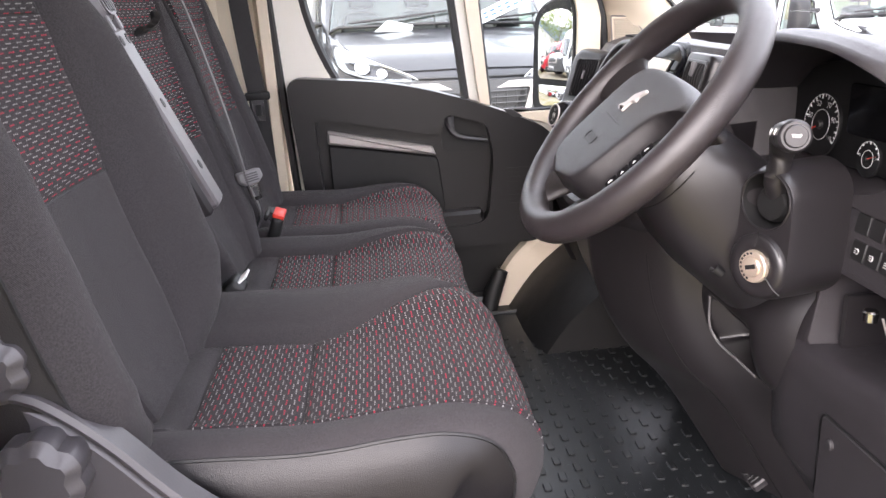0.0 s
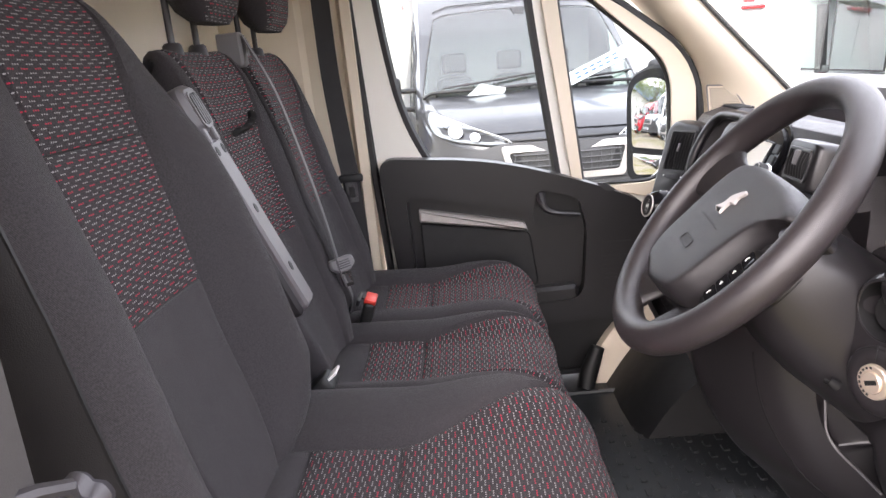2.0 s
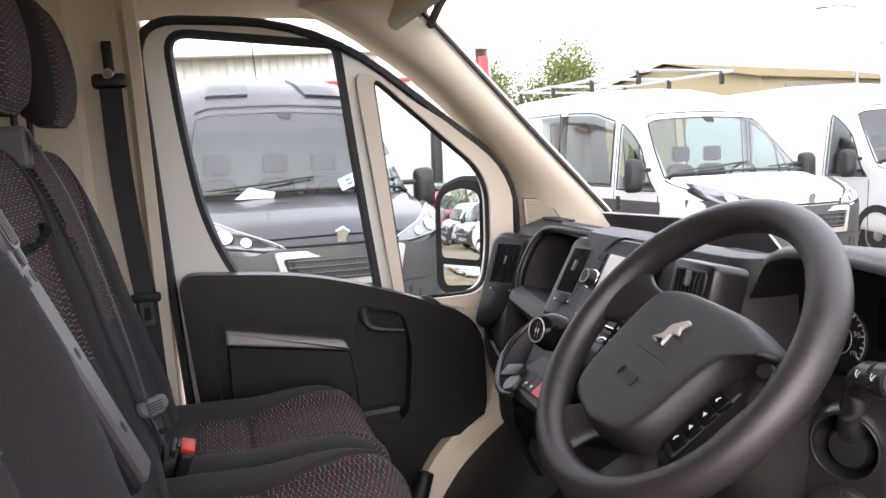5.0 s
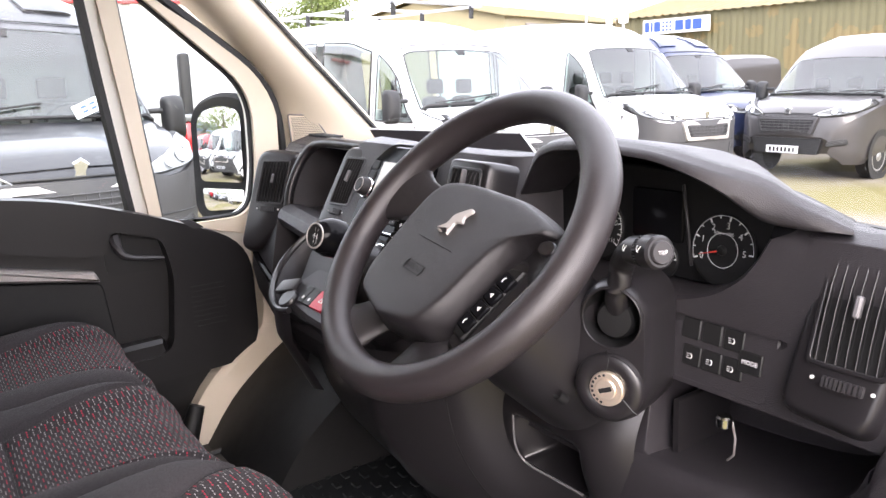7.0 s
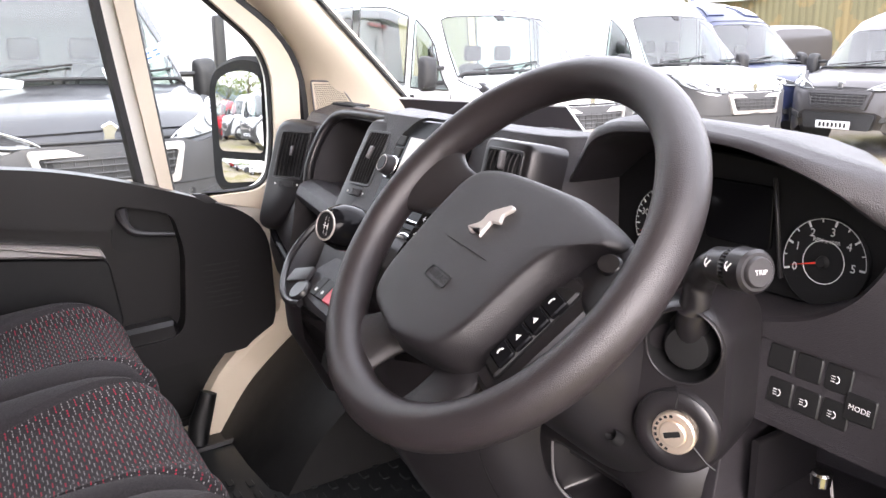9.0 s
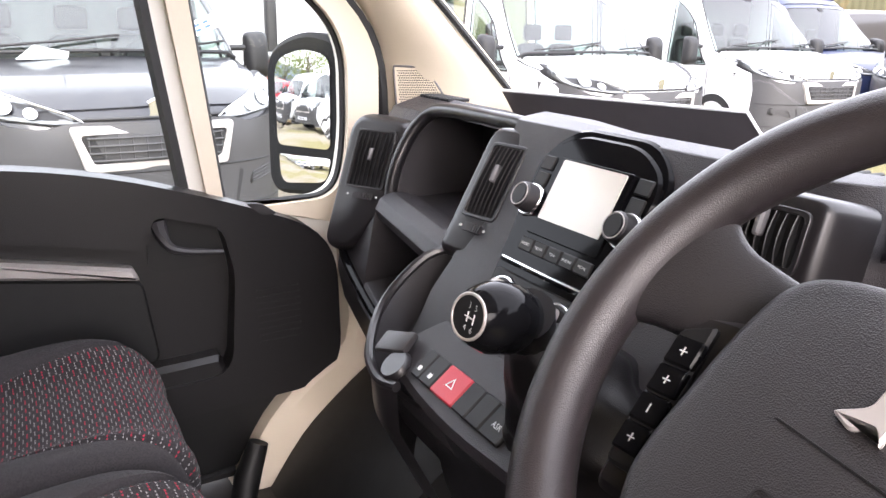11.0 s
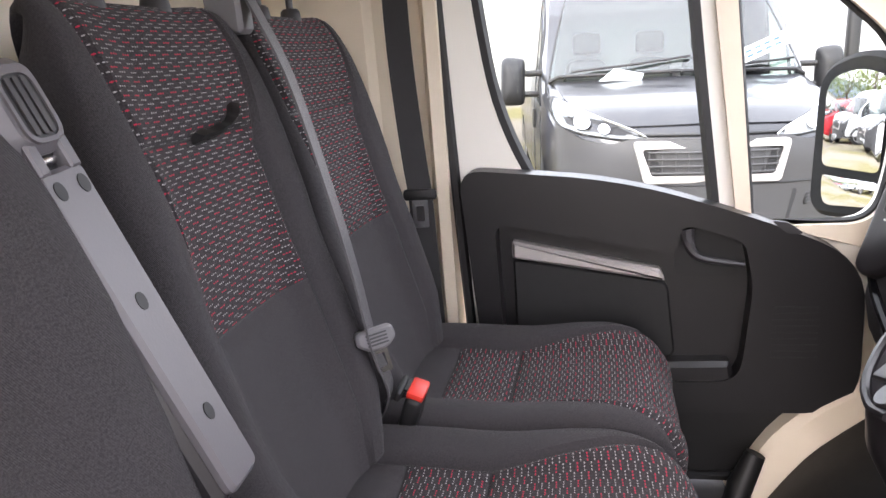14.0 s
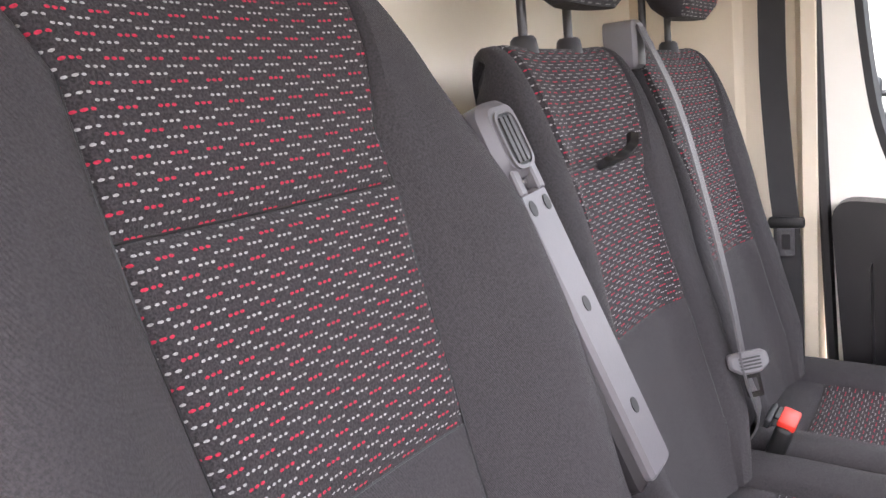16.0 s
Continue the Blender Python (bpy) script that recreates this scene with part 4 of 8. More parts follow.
def dash_body():
    drv = [(1.20, 0.628), (1.04, 0.695), (0.95, 0.728), (0.87, 0.750), (0.838, 0.752), (0.818, 0.744), (0.806, 0.70), (0.797, 0.63), (0.79, 0.585), (0.785, 0.555), (0.775, 0.50), (0.765, 0.455), (0.752, 0.40), (0.83, 0.20)]

    def pocket(y, top=None):
        """Driver's side with the open pocket, whose lip climbs to the right."""
        lip = float(np.interp(y, [0.53, 0.54, 0.56, 0.60, 0.67, 0.80], [0.548, 0.522, 0.497, 0.475, 0.461, 0.453]))
        return (top or drv)[:9] + [(0.786, 0.556), (0.92, 0.552), (0.92, lip + 0.004), (0.768, lip), (0.755, min(lip - 0.03, 0.43)), (1.0, 0.36)]

    def solid(top=None):
        return (top or drv)[:9] + [(0.786, 0.556), (0.782, 0.54), (0.775, 0.50), (0.768, 0.46), (0.755, 0.42), (1.0, 0.36)]

    low_top = [(1.20, 0.640), (1.04, 0.705), (0.95, 0.735), (0.895, 0.742), (0.882, 0.735), (0.872, 0.652), (0.812, 0.648), (0.797, 0.625), (0.79, 0.585)]
    bin_top = [(1.20, 0.685), (1.06, 0.742), (0.96, 0.770), (0.895, 0.775), (0.882, 0.76), (0.870, 0.652), (0.812, 0.648), (0.797, 0.625), (0.79, 0.585)]
    drv2 = [(1.20, 0.685), (1.04, 0.745), (0.90, 0.775), (0.842, 0.770), (0.822, 0.75)] + drv[5:]
    cen = [(1.25, 0.672), (1.05, 0.738), (0.90, 0.783), (0.82, 0.80), (0.790, 0.797), (0.773, 0.762), (0.735, 0.695), (0.696, 0.634), (0.668, 0.600), (0.650, 0.565), (0.62, 0.52), (0.61, 0.48), (0.63, 0.43), (1.0, 0.36)]
    def rec(y):
        """Open bin above a rounded bar, open shelf below it; both come nearer towards the console."""
        lip = 0.43 + (y - 1.80) * 0.30
        k = -0.16 * (1.92 - y)
        up = [(1.22, 0.680), (1.06, 0.740), (0.92, 0.770), (0.875 + 0.3 * k, 0.760), (0.99, 0.745), (0.99, 0.610)]
        bar = [(0.860 + k, 0.612), (0.836 + k, 0.622), (0.808 + k, 0.628), (0.786 + k, 0.618), (0.776 + k, 0.600), (0.784 + k, 0.580), (0.812 + k, 0.570), (0.94, 0.565)]
        return up + bar + [(0.94, lip + 0.015), (0.752 + 0.4 * k, lip + 0.006), (0.735 + 0.4 * k, lip - 0.02), (0.82, lip - 0.16)]

    vent = [(1.17, 0.695), (1.05, 0.748), (0.94, 0.773), (0.880, 0.757), (0.846, 0.715), (0.824, 0.66), (0.804, 0.61), (0.788, 0.585), (0.776, 0.56), (0.768, 0.53), (0.758, 0.50), (0.752, 0.46), (0.762, 0.40), (0.83, 0.24)]
    end = [(a + 0.02, b - 0.008) for a, b in vent]
    def grow(pr, n=18):
        """The same profile with its last stretch cut finer, so that all have n points."""
        k = n - len(pr)
        (a0, b0), (a1, b1) = pr[-2], pr[-1]
        return pr[:-1] + [(a0 + (a1 - a0) * i / (k + 1), b0 + (b1 - b0) * i / (k + 1)) for i in range(1, k + 1)] + [pr[-1]]

    near = [(0.425, [(a + 0.04, b - 0.02) for a, b in solid()]), (0.44, solid()), (0.527, solid())]
    near += [(y, pocket(y)) for y in (0.530, 0.534, 0.54, 0.55, 0.565, 0.585, 0.61, 0.635)]
    near += [(0.643, pocket(0.643, low_top)), (0.70, pocket(0.70, low_top)), (0.75, pocket(0.75, low_top)), (0.785, pocket(0.785, bin_top)), (0.795, solid(bin_top)), (1.030, solid(bin_top)), (1.038, solid(drv2))]
    soft = lambda d, e: [(a + (d if b < 0.64 else e), b) for a, b in cen]
    far = [(1.046, soft(0.14, 0.03)), (1.06, soft(0.085, 0.012)), (1.085, soft(0.04, 0.003)), (1.12, soft(0.012, 0.0)), (1.16, cen), (1.20, cen), (1.505, cen), (1.53, [(a + 0.03, b) for a, b in cen]), (1.560, vent), (1.590, vent), (1.596, rec(1.596)), (1.75, rec(1.75)), (1.915, rec(1.915)), (1.922, vent), (2.05, vent), (2.085, end)]
    stations = [(y, grow(q)) for y, q in near + far]
    M().grid([[(x, y, z) for x, z in s] for y, s in stations]).done("dash_body", PLASTIC, DASH, bevel=0.012, smooth=50)
    # instrument recess panel
    M().slab(arc_poly([(1.04, 0.655, 0.04), (1.045, 0.765, 0.05), (0.93, 0.795, 0.08), (0.78, 0.785, 0.06), (0.665, 0.745, 0.05), (0.68, 0.69, 0.05), (0.72, 0.655, 0.04)], 5), on_x(0.866, -1), 0.0, 0.006, 0.002).done("instrument_panel", DARK, DASH, "dark instrument panel")


dash_body()


def instrument_hood():
    """Arched cowl over the dials, running out on the dash top at the right."""
    crest = [(0.588, 0.752), (0.595, 0.761), (0.612, 0.774), (0.642, 0.785), (0.661, 0.797), (0.683, 0.808), (0.709, 0.816), (0.74, 0.824), (0.778, 0.831), (0.818, 0.834), (0.88, 0.837), (0.93, 0.835), (0.97, 0.825), (1.0, 0.800), (1.04, 0.755)]
    lower = [(0.588, 0.750), (0.64, 0.754), (0.669, 0.757), (0.678, 0.766), (0.685, 0.778), (0.708, 0.795), (0.739, 0.808), (0.776, 0.817), (0.816, 0.820), (0.88, 0.822), (0.93, 0.818), (0.965, 0.806), (0.99, 0.783), (1.04, 0.742)]
    front = [(0.588, 0.828), (0.612, 0.806), (0.642, 0.798), (0.669, 0.790), (0.685, 0.772), (0.708, 0.757), (0.74, 0.749), (0.80, 0.745), (0.90, 0.745), (0.97, 0.752), (1.04, 0.785)]
    at = lambda tab, y: float(np.interp(y, [q[0] for q in tab], [q[1] for q in tab]))
    soft = lambda tab, y: sum(at(tab, y + d) for d in (-0.012, -0.006, 0, 0.006, 0.012)) / 5
    rows = []
    for y in np.linspace(0.59, 1.035, 52):
        zt, zl, xf = soft(crest, y), soft(lower, y), soft(front, y)
        th = max(0.004, zt - zl)
        rows.append([(1.10, y, 0.665), (1.0, y, zt - 0.066), (0.94, y, zt - 0.034), (0.88, y, zt - 0.016), (0.5 * (xf + 0.88), y, zt - 0.005), (xf + 0.034, y, zt - 0.0005), (xf + 0.020, y, zt - 0.001), (xf + 0.011, y, zt - 0.004 - 0.05 * th), (xf + 0.005, y, zt - 0.28 * th), (xf + 0.001, y, zl + 0.40 * th), (xf, y, zl + 0.12 * th), (xf + 0.003, y, zl), (xf + 0.012, y, zl - 0.0005), (0.875, y, zl - 0.004)])
    for row in rows:
        y0, xf = row[0][1], row[10][0]
        k = 0.54 * max(0.0, min(1.0, (0.78 - y0) / 0.16))
        row[:] = [(x, y + (x - xf) * k, z) for x, y, z in row]
    M().grid(rows).done("instrument_hood", PLASTIC, DASH, "grained black cowl over the dials", smooth=60)
    # moulded lip round the dials, flush with the face below it
    lip = spline([(0.652, 0.757), (0.671, 0.74), (0.684, 0.712), (0.702, 0.688), (0.739, 0.664), (0.795, 0.650), (0.88, 0.648), (1.02, 0.648)], 28)
    fx = lambda z: float(np.interp(z, [0.60, 0.63, 0.70, 0.744, 0.76], [0.791, 0.796, 0.805, 0.817, 0.835])) - 0.0015
    rim = [(y - 0.006, z - 0.004) for y, z in lip]
    out = [(0.630, 0.752 - 0.116 * i / 11) if i < 12 else (0.630 + (i - 11) * 0.024, 0.636) for i, (y, z) in enumerate(lip)]
    out = [(min(max(o[0], 0.630), y), o[1]) for o, (y, z) in zip(out, lip)]
    M().grid([[(0.872, y + 0.004, z + 0.004) for y, z in lip], [(fx(z) + 0.006, y, z + 0.001) for y, z in lip], [(fx(z), y - 0.003, z - 0.002) for y, z in lip], [(fx(z), a, b) for (a, b), (y, z) in zip(rim, lip)], [(fx(b) + 0.001, a, b) for a, b in out]]).done("dial_surround", PLASTIC, DASH, smooth=50)
    M().slab(arc_poly([(0.668, 0.737, 0.002), (0.664, 0.752, 0.002), (0.634, 0.756, 0.002), (0.646, 0.747, 0.002)], 2), on_x(0.812, -1), 0.0, 0.004).done("sensor_window", GLOSS, DASH)


instrument_hood()
M().tube(spline([(0.803, 1.917, 0.60), (0.815, 1.918, 0.66), (0.845, 1.915, 0.72), (0.872, 1.895, 0.757), (0.880, 1.84, 0.768), (0.880, 1.70, 0.770), (0.875, 1.60, 0.770), (0.86, 1.565, 0.758)], 40), 0.0115, 10).done("recess_rim", SMOOTH, DASH)
M().tube(spline([(0.792, 2.055, 0.57), (0.765, 2.05, 0.52), (0.752, 2.00, 0.485), (0.742, 1.90, 0.452), (0.734, 1.78, 0.418), (0.728, 1.66, 0.385), (0.722, 1.56, 0.355)], 30), 0.009, 8).done("shelf_rim", GLOSS, DASH, "glossy rim of the lower shelf")


def dial(c, r, marks, words, a0, a1, needle):
    d = M().slab([(r * 1.06 * math.cos(a), r * 1.06 * math.sin(a)) for a in np.linspace(0, 2 * math.pi, 40)[:-1]], on_plane(c, R_, (0.12, 0, 1)), -0.002, 0.002, 0.001).done("dial", DARK, DASH, "black dial with white figures")
    to = on_plane(c, R_, (0.12, 0, 1))
    m = M()
    for i in range(marks + 1):
        a = radians(a0 + (a1 - a0) * i / marks)
        big = i % 2 == 0
        p0, p1 = r * (0.86 if big else 0.92), r * 0.99
        w = 0.0009 if big else 0.0005
        n = (-math.sin(a), math.cos(a))
        m.slab([(p0 * math.cos(a) + n[0] * w, p0 * math.sin(a) + n[1] * w), (p1 * math.cos(a) + n[0] * w, p1 * math.sin(a) + n[1] * w), (p1 * math.cos(a) - n[0] * w, p1 * math.sin(a) - n[1] * w), (p0 * math.cos(a) - n[0] * w, p0 * math.sin(a) - n[1] * w)], to, 0.002, 0.0028)
    m.tube([to(r * math.cos(radians(a)), r * math.sin(radians(a)), 0.0024) for a in np.linspace(a0, a1, 40)], 0.00035, 4)
    m.tube([to(r * 0.5 * math.cos(a), r * 0.5 * math.sin(a), 0.0024) for a in np.linspace(0, 2 * math.pi, 40)], 0.0004, 4)
    m.done("scale", INK, d)
    for i, w in enumerate(words):
        a = radians(a0 + (a1 - a0) * i / (len(words) - 1))
        text_part("figure", w, INK, d, to, r * 0.27 if len(w) < 3 else r * 0.19, (r * 0.72 * math.cos(a), r * 0.72 * math.sin(a)), 0, 0.0028)
    a = radians(needle)
    n = (-math.sin(a), math.cos(a))
    M().slab([(-0.1 * r * math.cos(a), -0.1 * r * math.sin(a)), (0.1 * r * n[0] * 0.3, 0.1 * r * n[1] * 0.3), (0.85 * r * math.cos(a), 0.85 * r * math.sin(a)), (-0.1 * r * n[0] * 0.3, -0.1 * r * n[1] * 0.3)], to, 0.0035, 0.0050).done("needle", REDINK, d, "red needle")
    M().cyl(to(0, 0, 0.002), to(0, 0, 0.007), r * 0.16, r * 0.13, 20, 0.001).done("hub_cap", DARK, d)
    return to, d


to, dd = dial((0.856, 0.757, 0.702), 0.041, 10, ["0", "1", "2", "3", "4", "5"], 200, 0, 196)
text_part("legend", "RPM x 1000", INK, dd, to, 0.0055, (0, 0.020), 0, 0.0028)
to, dd = dial((0.856, 0.955, 0.702), 0.041, 22, ["10", "30", "50", "70", "90", "110"], 210, -30, 205)
dial((0.856, 0.845, 0.675), 0.022, 8, ["0", "1"], 170, 10, 20)
M().slab(rect(0.815, 0.70, 0.895, 0.765, 0.006), on_x(0.858, -1), 0.0, 0.004, 0.001).done("trip_display", GLOSS, DASH, "dark trip display")
M().rbox((0.855, 0.808, 0.725), (0.004, 0.004, 0.10), 0.001, 1, Matrix.Rotation(-0.15, 4, "X")).done("divider_strip", MIDGREY, DASH)


def air_vent(c, up, w, h, slats, pod, wheel=True, ring=SMOOTH, right=R_):
    """A vent with upright slats, a chrome tab and a thumb wheel."""
    to = on_plane(c, right, up)
    cx, cy = sum(p for p, _ in pod) / len(pod), sum(q for _, q in pod) / len(pod)
    swell = lambda k, h: [to(cx + (p - cx) * k, cy + (q - cy) * (1 + (k - 1) * 0.6), h) for p, q in pod]
    v = M().loft([swell(k, h) for k, h in ((1.16, -0.045), (1.13, -0.026), (1.09, -0.012), (1.04, -0.003), (0.99, 0.002), (0.93, 0.0045), (0.86, 0.0055))]).done("vent_housing", SMOOTH, DASH, "black vent housing", smooth=60)
    inner = rect(-w / 2, -h / 2, w / 2, h / 2, 0.005)
    outer = rect(-w / 2 - 0.0045, -h / 2 - 0.0045, w / 2 + 0.0045, h / 2 + 0.0045, 0.007)
    M().ringed(outer, inner, to, 0.002, 0.0085).done("vent_frame", ring, v, bevel=0.001)
    M().slab(inner, to, 0.0045, 0.0065).done("vent_well", DARK, v)
    for i in range(slats):
        x = -w / 2 + w * (i + 0.6) / (slats + 0.2)
        M().loft([[to(x - 0.0009, s, 0.006), to(x + 0.0009, s, 0.006), to(x + 0.0006, s, 0.006 + b), to(x - 0.0006, s, 0.006 + b)] for s, b in ((-h / 2, 0.002), (-h / 4, 0.0045), (0, 0.0055), (h / 4, 0.0045), (h / 2, 0.002))]).done("slat", DARK, v)
        M().tube([to(x, q, 0.0065 + b) for q, b in ((-h / 2, 0.002), (-h / 4, 0.0045), (0, 0.0055), (h / 4, 0.0045), (h / 2, 0.002))], 0.0005, 4).done("slat_edge", MIDGREY, v)
    M().slab(rect(-0.0035, -0.002, 0.0035, 0.020, 0.003), to, 0.008, 0.015, 0.002).done("tab", GREYPL, v, "bright adjusting tab")
    if wheel:
        m = M()
        for i in range(9):
            m.slab(rect(-w * 0.26 + i * w * 0.065, -h / 2 - 0.023, -w * 0.26 + (i + 0.7) * w * 0.065, -h / 2 - 0.012, 0.001, 1), to, 0.004, 0.010 + 0.003 * math.sin(math.pi * (i + 0.5) / 9))
        m.done("thumb_wheel", MIDGREY, v, "ribbed thumb wheel")
        for s in (-1, 1):
            M().cyl(to(s * w * 0.42, -h / 2 - 0.017, 0.004), to(s * w * 0.42, -h / 2 - 0.017, 0.0075), 0.0019, seg=12).done("mark", INK, v)
    return v


UPV = (0.034, 0, 0.105)
pod = arc_poly([(-0.058, -0.105, 0.02), (-0.046, 0.072, 0.012), (0.056, 0.076, 0.012), (0.030, -0.110, 0.02)], 5)
air_vent((0.807, 0.568, 0.677), UPV, 0.070, 0.100, 7, pod)
pod = arc_poly([(-0.062, -0.165, 0.04), (-0.066, 0.078, 0.035), (0.058, 0.066, 0.02), (0.054, -0.088, 0.03), (-0.01, -0.165, 0.05)], 6)
air_vent((0.803, 1.980, 0.672), UPV, 0.078, 0.098, 8, pod, right=(0.45, -0.893, 0))
UPC = (0.5, 0, 0.866)
pod = arc_poly([(-0.046, -0.095, 0.01), (-0.046, 0.07, 0.02), (0.036, 0.07, 0.012), (0.036, -0.095, 0.01)], 5)
air_vent((0.755, 1.493, 0.724), UPC, 0.052, 0.088, 7, pod, right=(0.16, -0.987, 0))
pod = arc_poly([(-0.048, -0.034, 0.008), (-0.048, 0.034, 0.012), (0.046, 0.034, 0.012), (0.046, -0.034, 0.008)], 5)
air_vent((0.735, 1.094, 0.762), (0.28, 0, 0.96), 0.064, 0.038, 7, pod, False)
# defroster slots in the top
for cx, cy, n in ((0.84, 1.115, 10), (0.95, 1.99, 10), (0.89, 0.52, 8)):
    for i in range(n):
        M().rbox((cx, cy + (i - n / 2) * 0.0115, 0.7935 if 0.6 < cy < 1.9 else (0.772 if cy > 1 else 0.747)), (0.045, 0.0045, 0.006), 0.0015, 1, Matrix.Rotation(0.05, 4, "Y")).done("defroster_slot", DARK, DASH)


def centre_stack():
    c = Vector((0.740, 1.325, 0.702))
    to = on_plane(c, R_, UPC)
    # face from the hood down to the heater panel
    face = arc_poly([(-0.090, -0.125, 0.006), (-0.100, 0.080, 0.03), (-0.06, 0.113, 0.05), (0.06, 0.113, 0.05), (0.100, 0.080, 0.03), (0.090, -0.125, 0.006)], 6)
    M().slab(face, to, -0.03, 0.006, 0.004).done("stack_face", GLOSS, DASH, "black centre console face")
    radio = arc_poly([(-0.086, -0.053, 0.008), (-0.095, 0.074, 0.024), (-0.05, 0.103, 0.05), (0.05, 0.103, 0.05), (0.095, 0.074, 0.024), (0.086, -0.053, 0.008)], 6)
    r = M().slab(radio, to, 0.004, 0.012, 0.003).done("radio", GLOSS, DASH, "gloss black radio panel")
    M().slab(rect(-0.058, -0.014, 0.058, 0.074, 0.004), to, 0.011, 0.0145, 0.001).done("screen_bezel", GLOSS, r)
    M().slab(rect(-0.048, 0.004, 0.050, 0.071, 0.002), to, 0.0145, 0.0158).done("screen", SCREEN, r, "blank pale touch screen")
    for i, w in enumerate(("RADIO", "MEDIA", "NAV", "PHONE", "MORE")):
        p = -0.058 + i * 0.0235
        b = M().slab(rect(p, -0.034, p + 0.0222, -0.019, 0.002), to, 0.011, 0.0155, 0.0012).done("button", DARK, r)
        text_part("legend", w, INK, b, to, 0.0045, (p + 0.011, -0.0265), 0, 0.0158)
    for s in (-1, 1):
        for q in (0.045, 0.064):
            M().slab(rect(s * 0.074 - 0.010, q - 0.008, s * 0.074 + 0.010, q + 0.008, 0.002), to, 0.011, 0.0145, 0.001).done("button", DARK, r)
        M().cyl(to(s * 0.076, 0.020, 0.011), to(s * 0.076, 0.020, 0.016), 0.0195, 0.0185, 28, 0.001).done("knob_ring", CHROME, r)
        k = M().cyl(to(s * 0.076, 0.020, 0.012), to(s * 0.076, 0.020, 0.030), 0.0165, 0.0150, 28, 0.002).done("knob", MIDGREY, r, "round ribbed knob")
        M().tube([to(s * 0.076 + 0.0125 * math.cos(a), 0.020 + 0.0125 * math.sin(a), 0.0302) for a in np.linspace(0, 2 * math.pi, 29)[:-1]], 0.0007, 5, closed=True).done("knob_edge", SILVER, k)
        M().cyl(to(s * 0.076, 0.020, 0.0295), to(s * 0.076, 0.020, 0.0308), 0.0105, seg=24).done("knob_cap", DARK, k)
    M().tube([to(p, -0.0475 - 0.0006 * math.cos(p * 18), 0.0125) for p in np.linspace(-0.078, 0.078, 15)], 0.0016, 6).done("chrome_strip", CHROME, r)
    # heater controls
    h = M().slab(rect(-0.086, -0.122, 0.086, -0.060, 0.006), to, 0.004, 0.009, 0.002).done("heater_panel", DARK, DASH, "dark heater control panel")
    for p in (-0.055, 0.040):
        M().cyl(to(p, -0.092, 0.008), to(p, -0.092, 0.013), 0.0275, 0.0265, 32, 0.001).done("dial_ring", CHROME, h)
        M().cyl(to(p, -0.092, 0.009), to(p, -0.092, 0.015), 0.0245, 0.0235, 32, 0.001).done("dial_face", DARK, h)
        M().slab(rect(p - 0.007, -0.112, p + 0.007, -0.072, 0.006), to, 0.012, 0.028, 0.004).done("dial_grip", SILVER, h)
    M().slab(rect(-0.018, -0.092, 0.004, -0.066, 0.003), to, 0.008, 0.0125, 0.0015).done("button", MIDGREY, h)
    for i in range(3):
        M().slab(rect(0.012 + i * 0.022, -0.070, 0.019 + i * 0.022, -0.066, 0.001, 1), to, 0.009, 0.0095).done("mark", INK, h)


centre_stack()


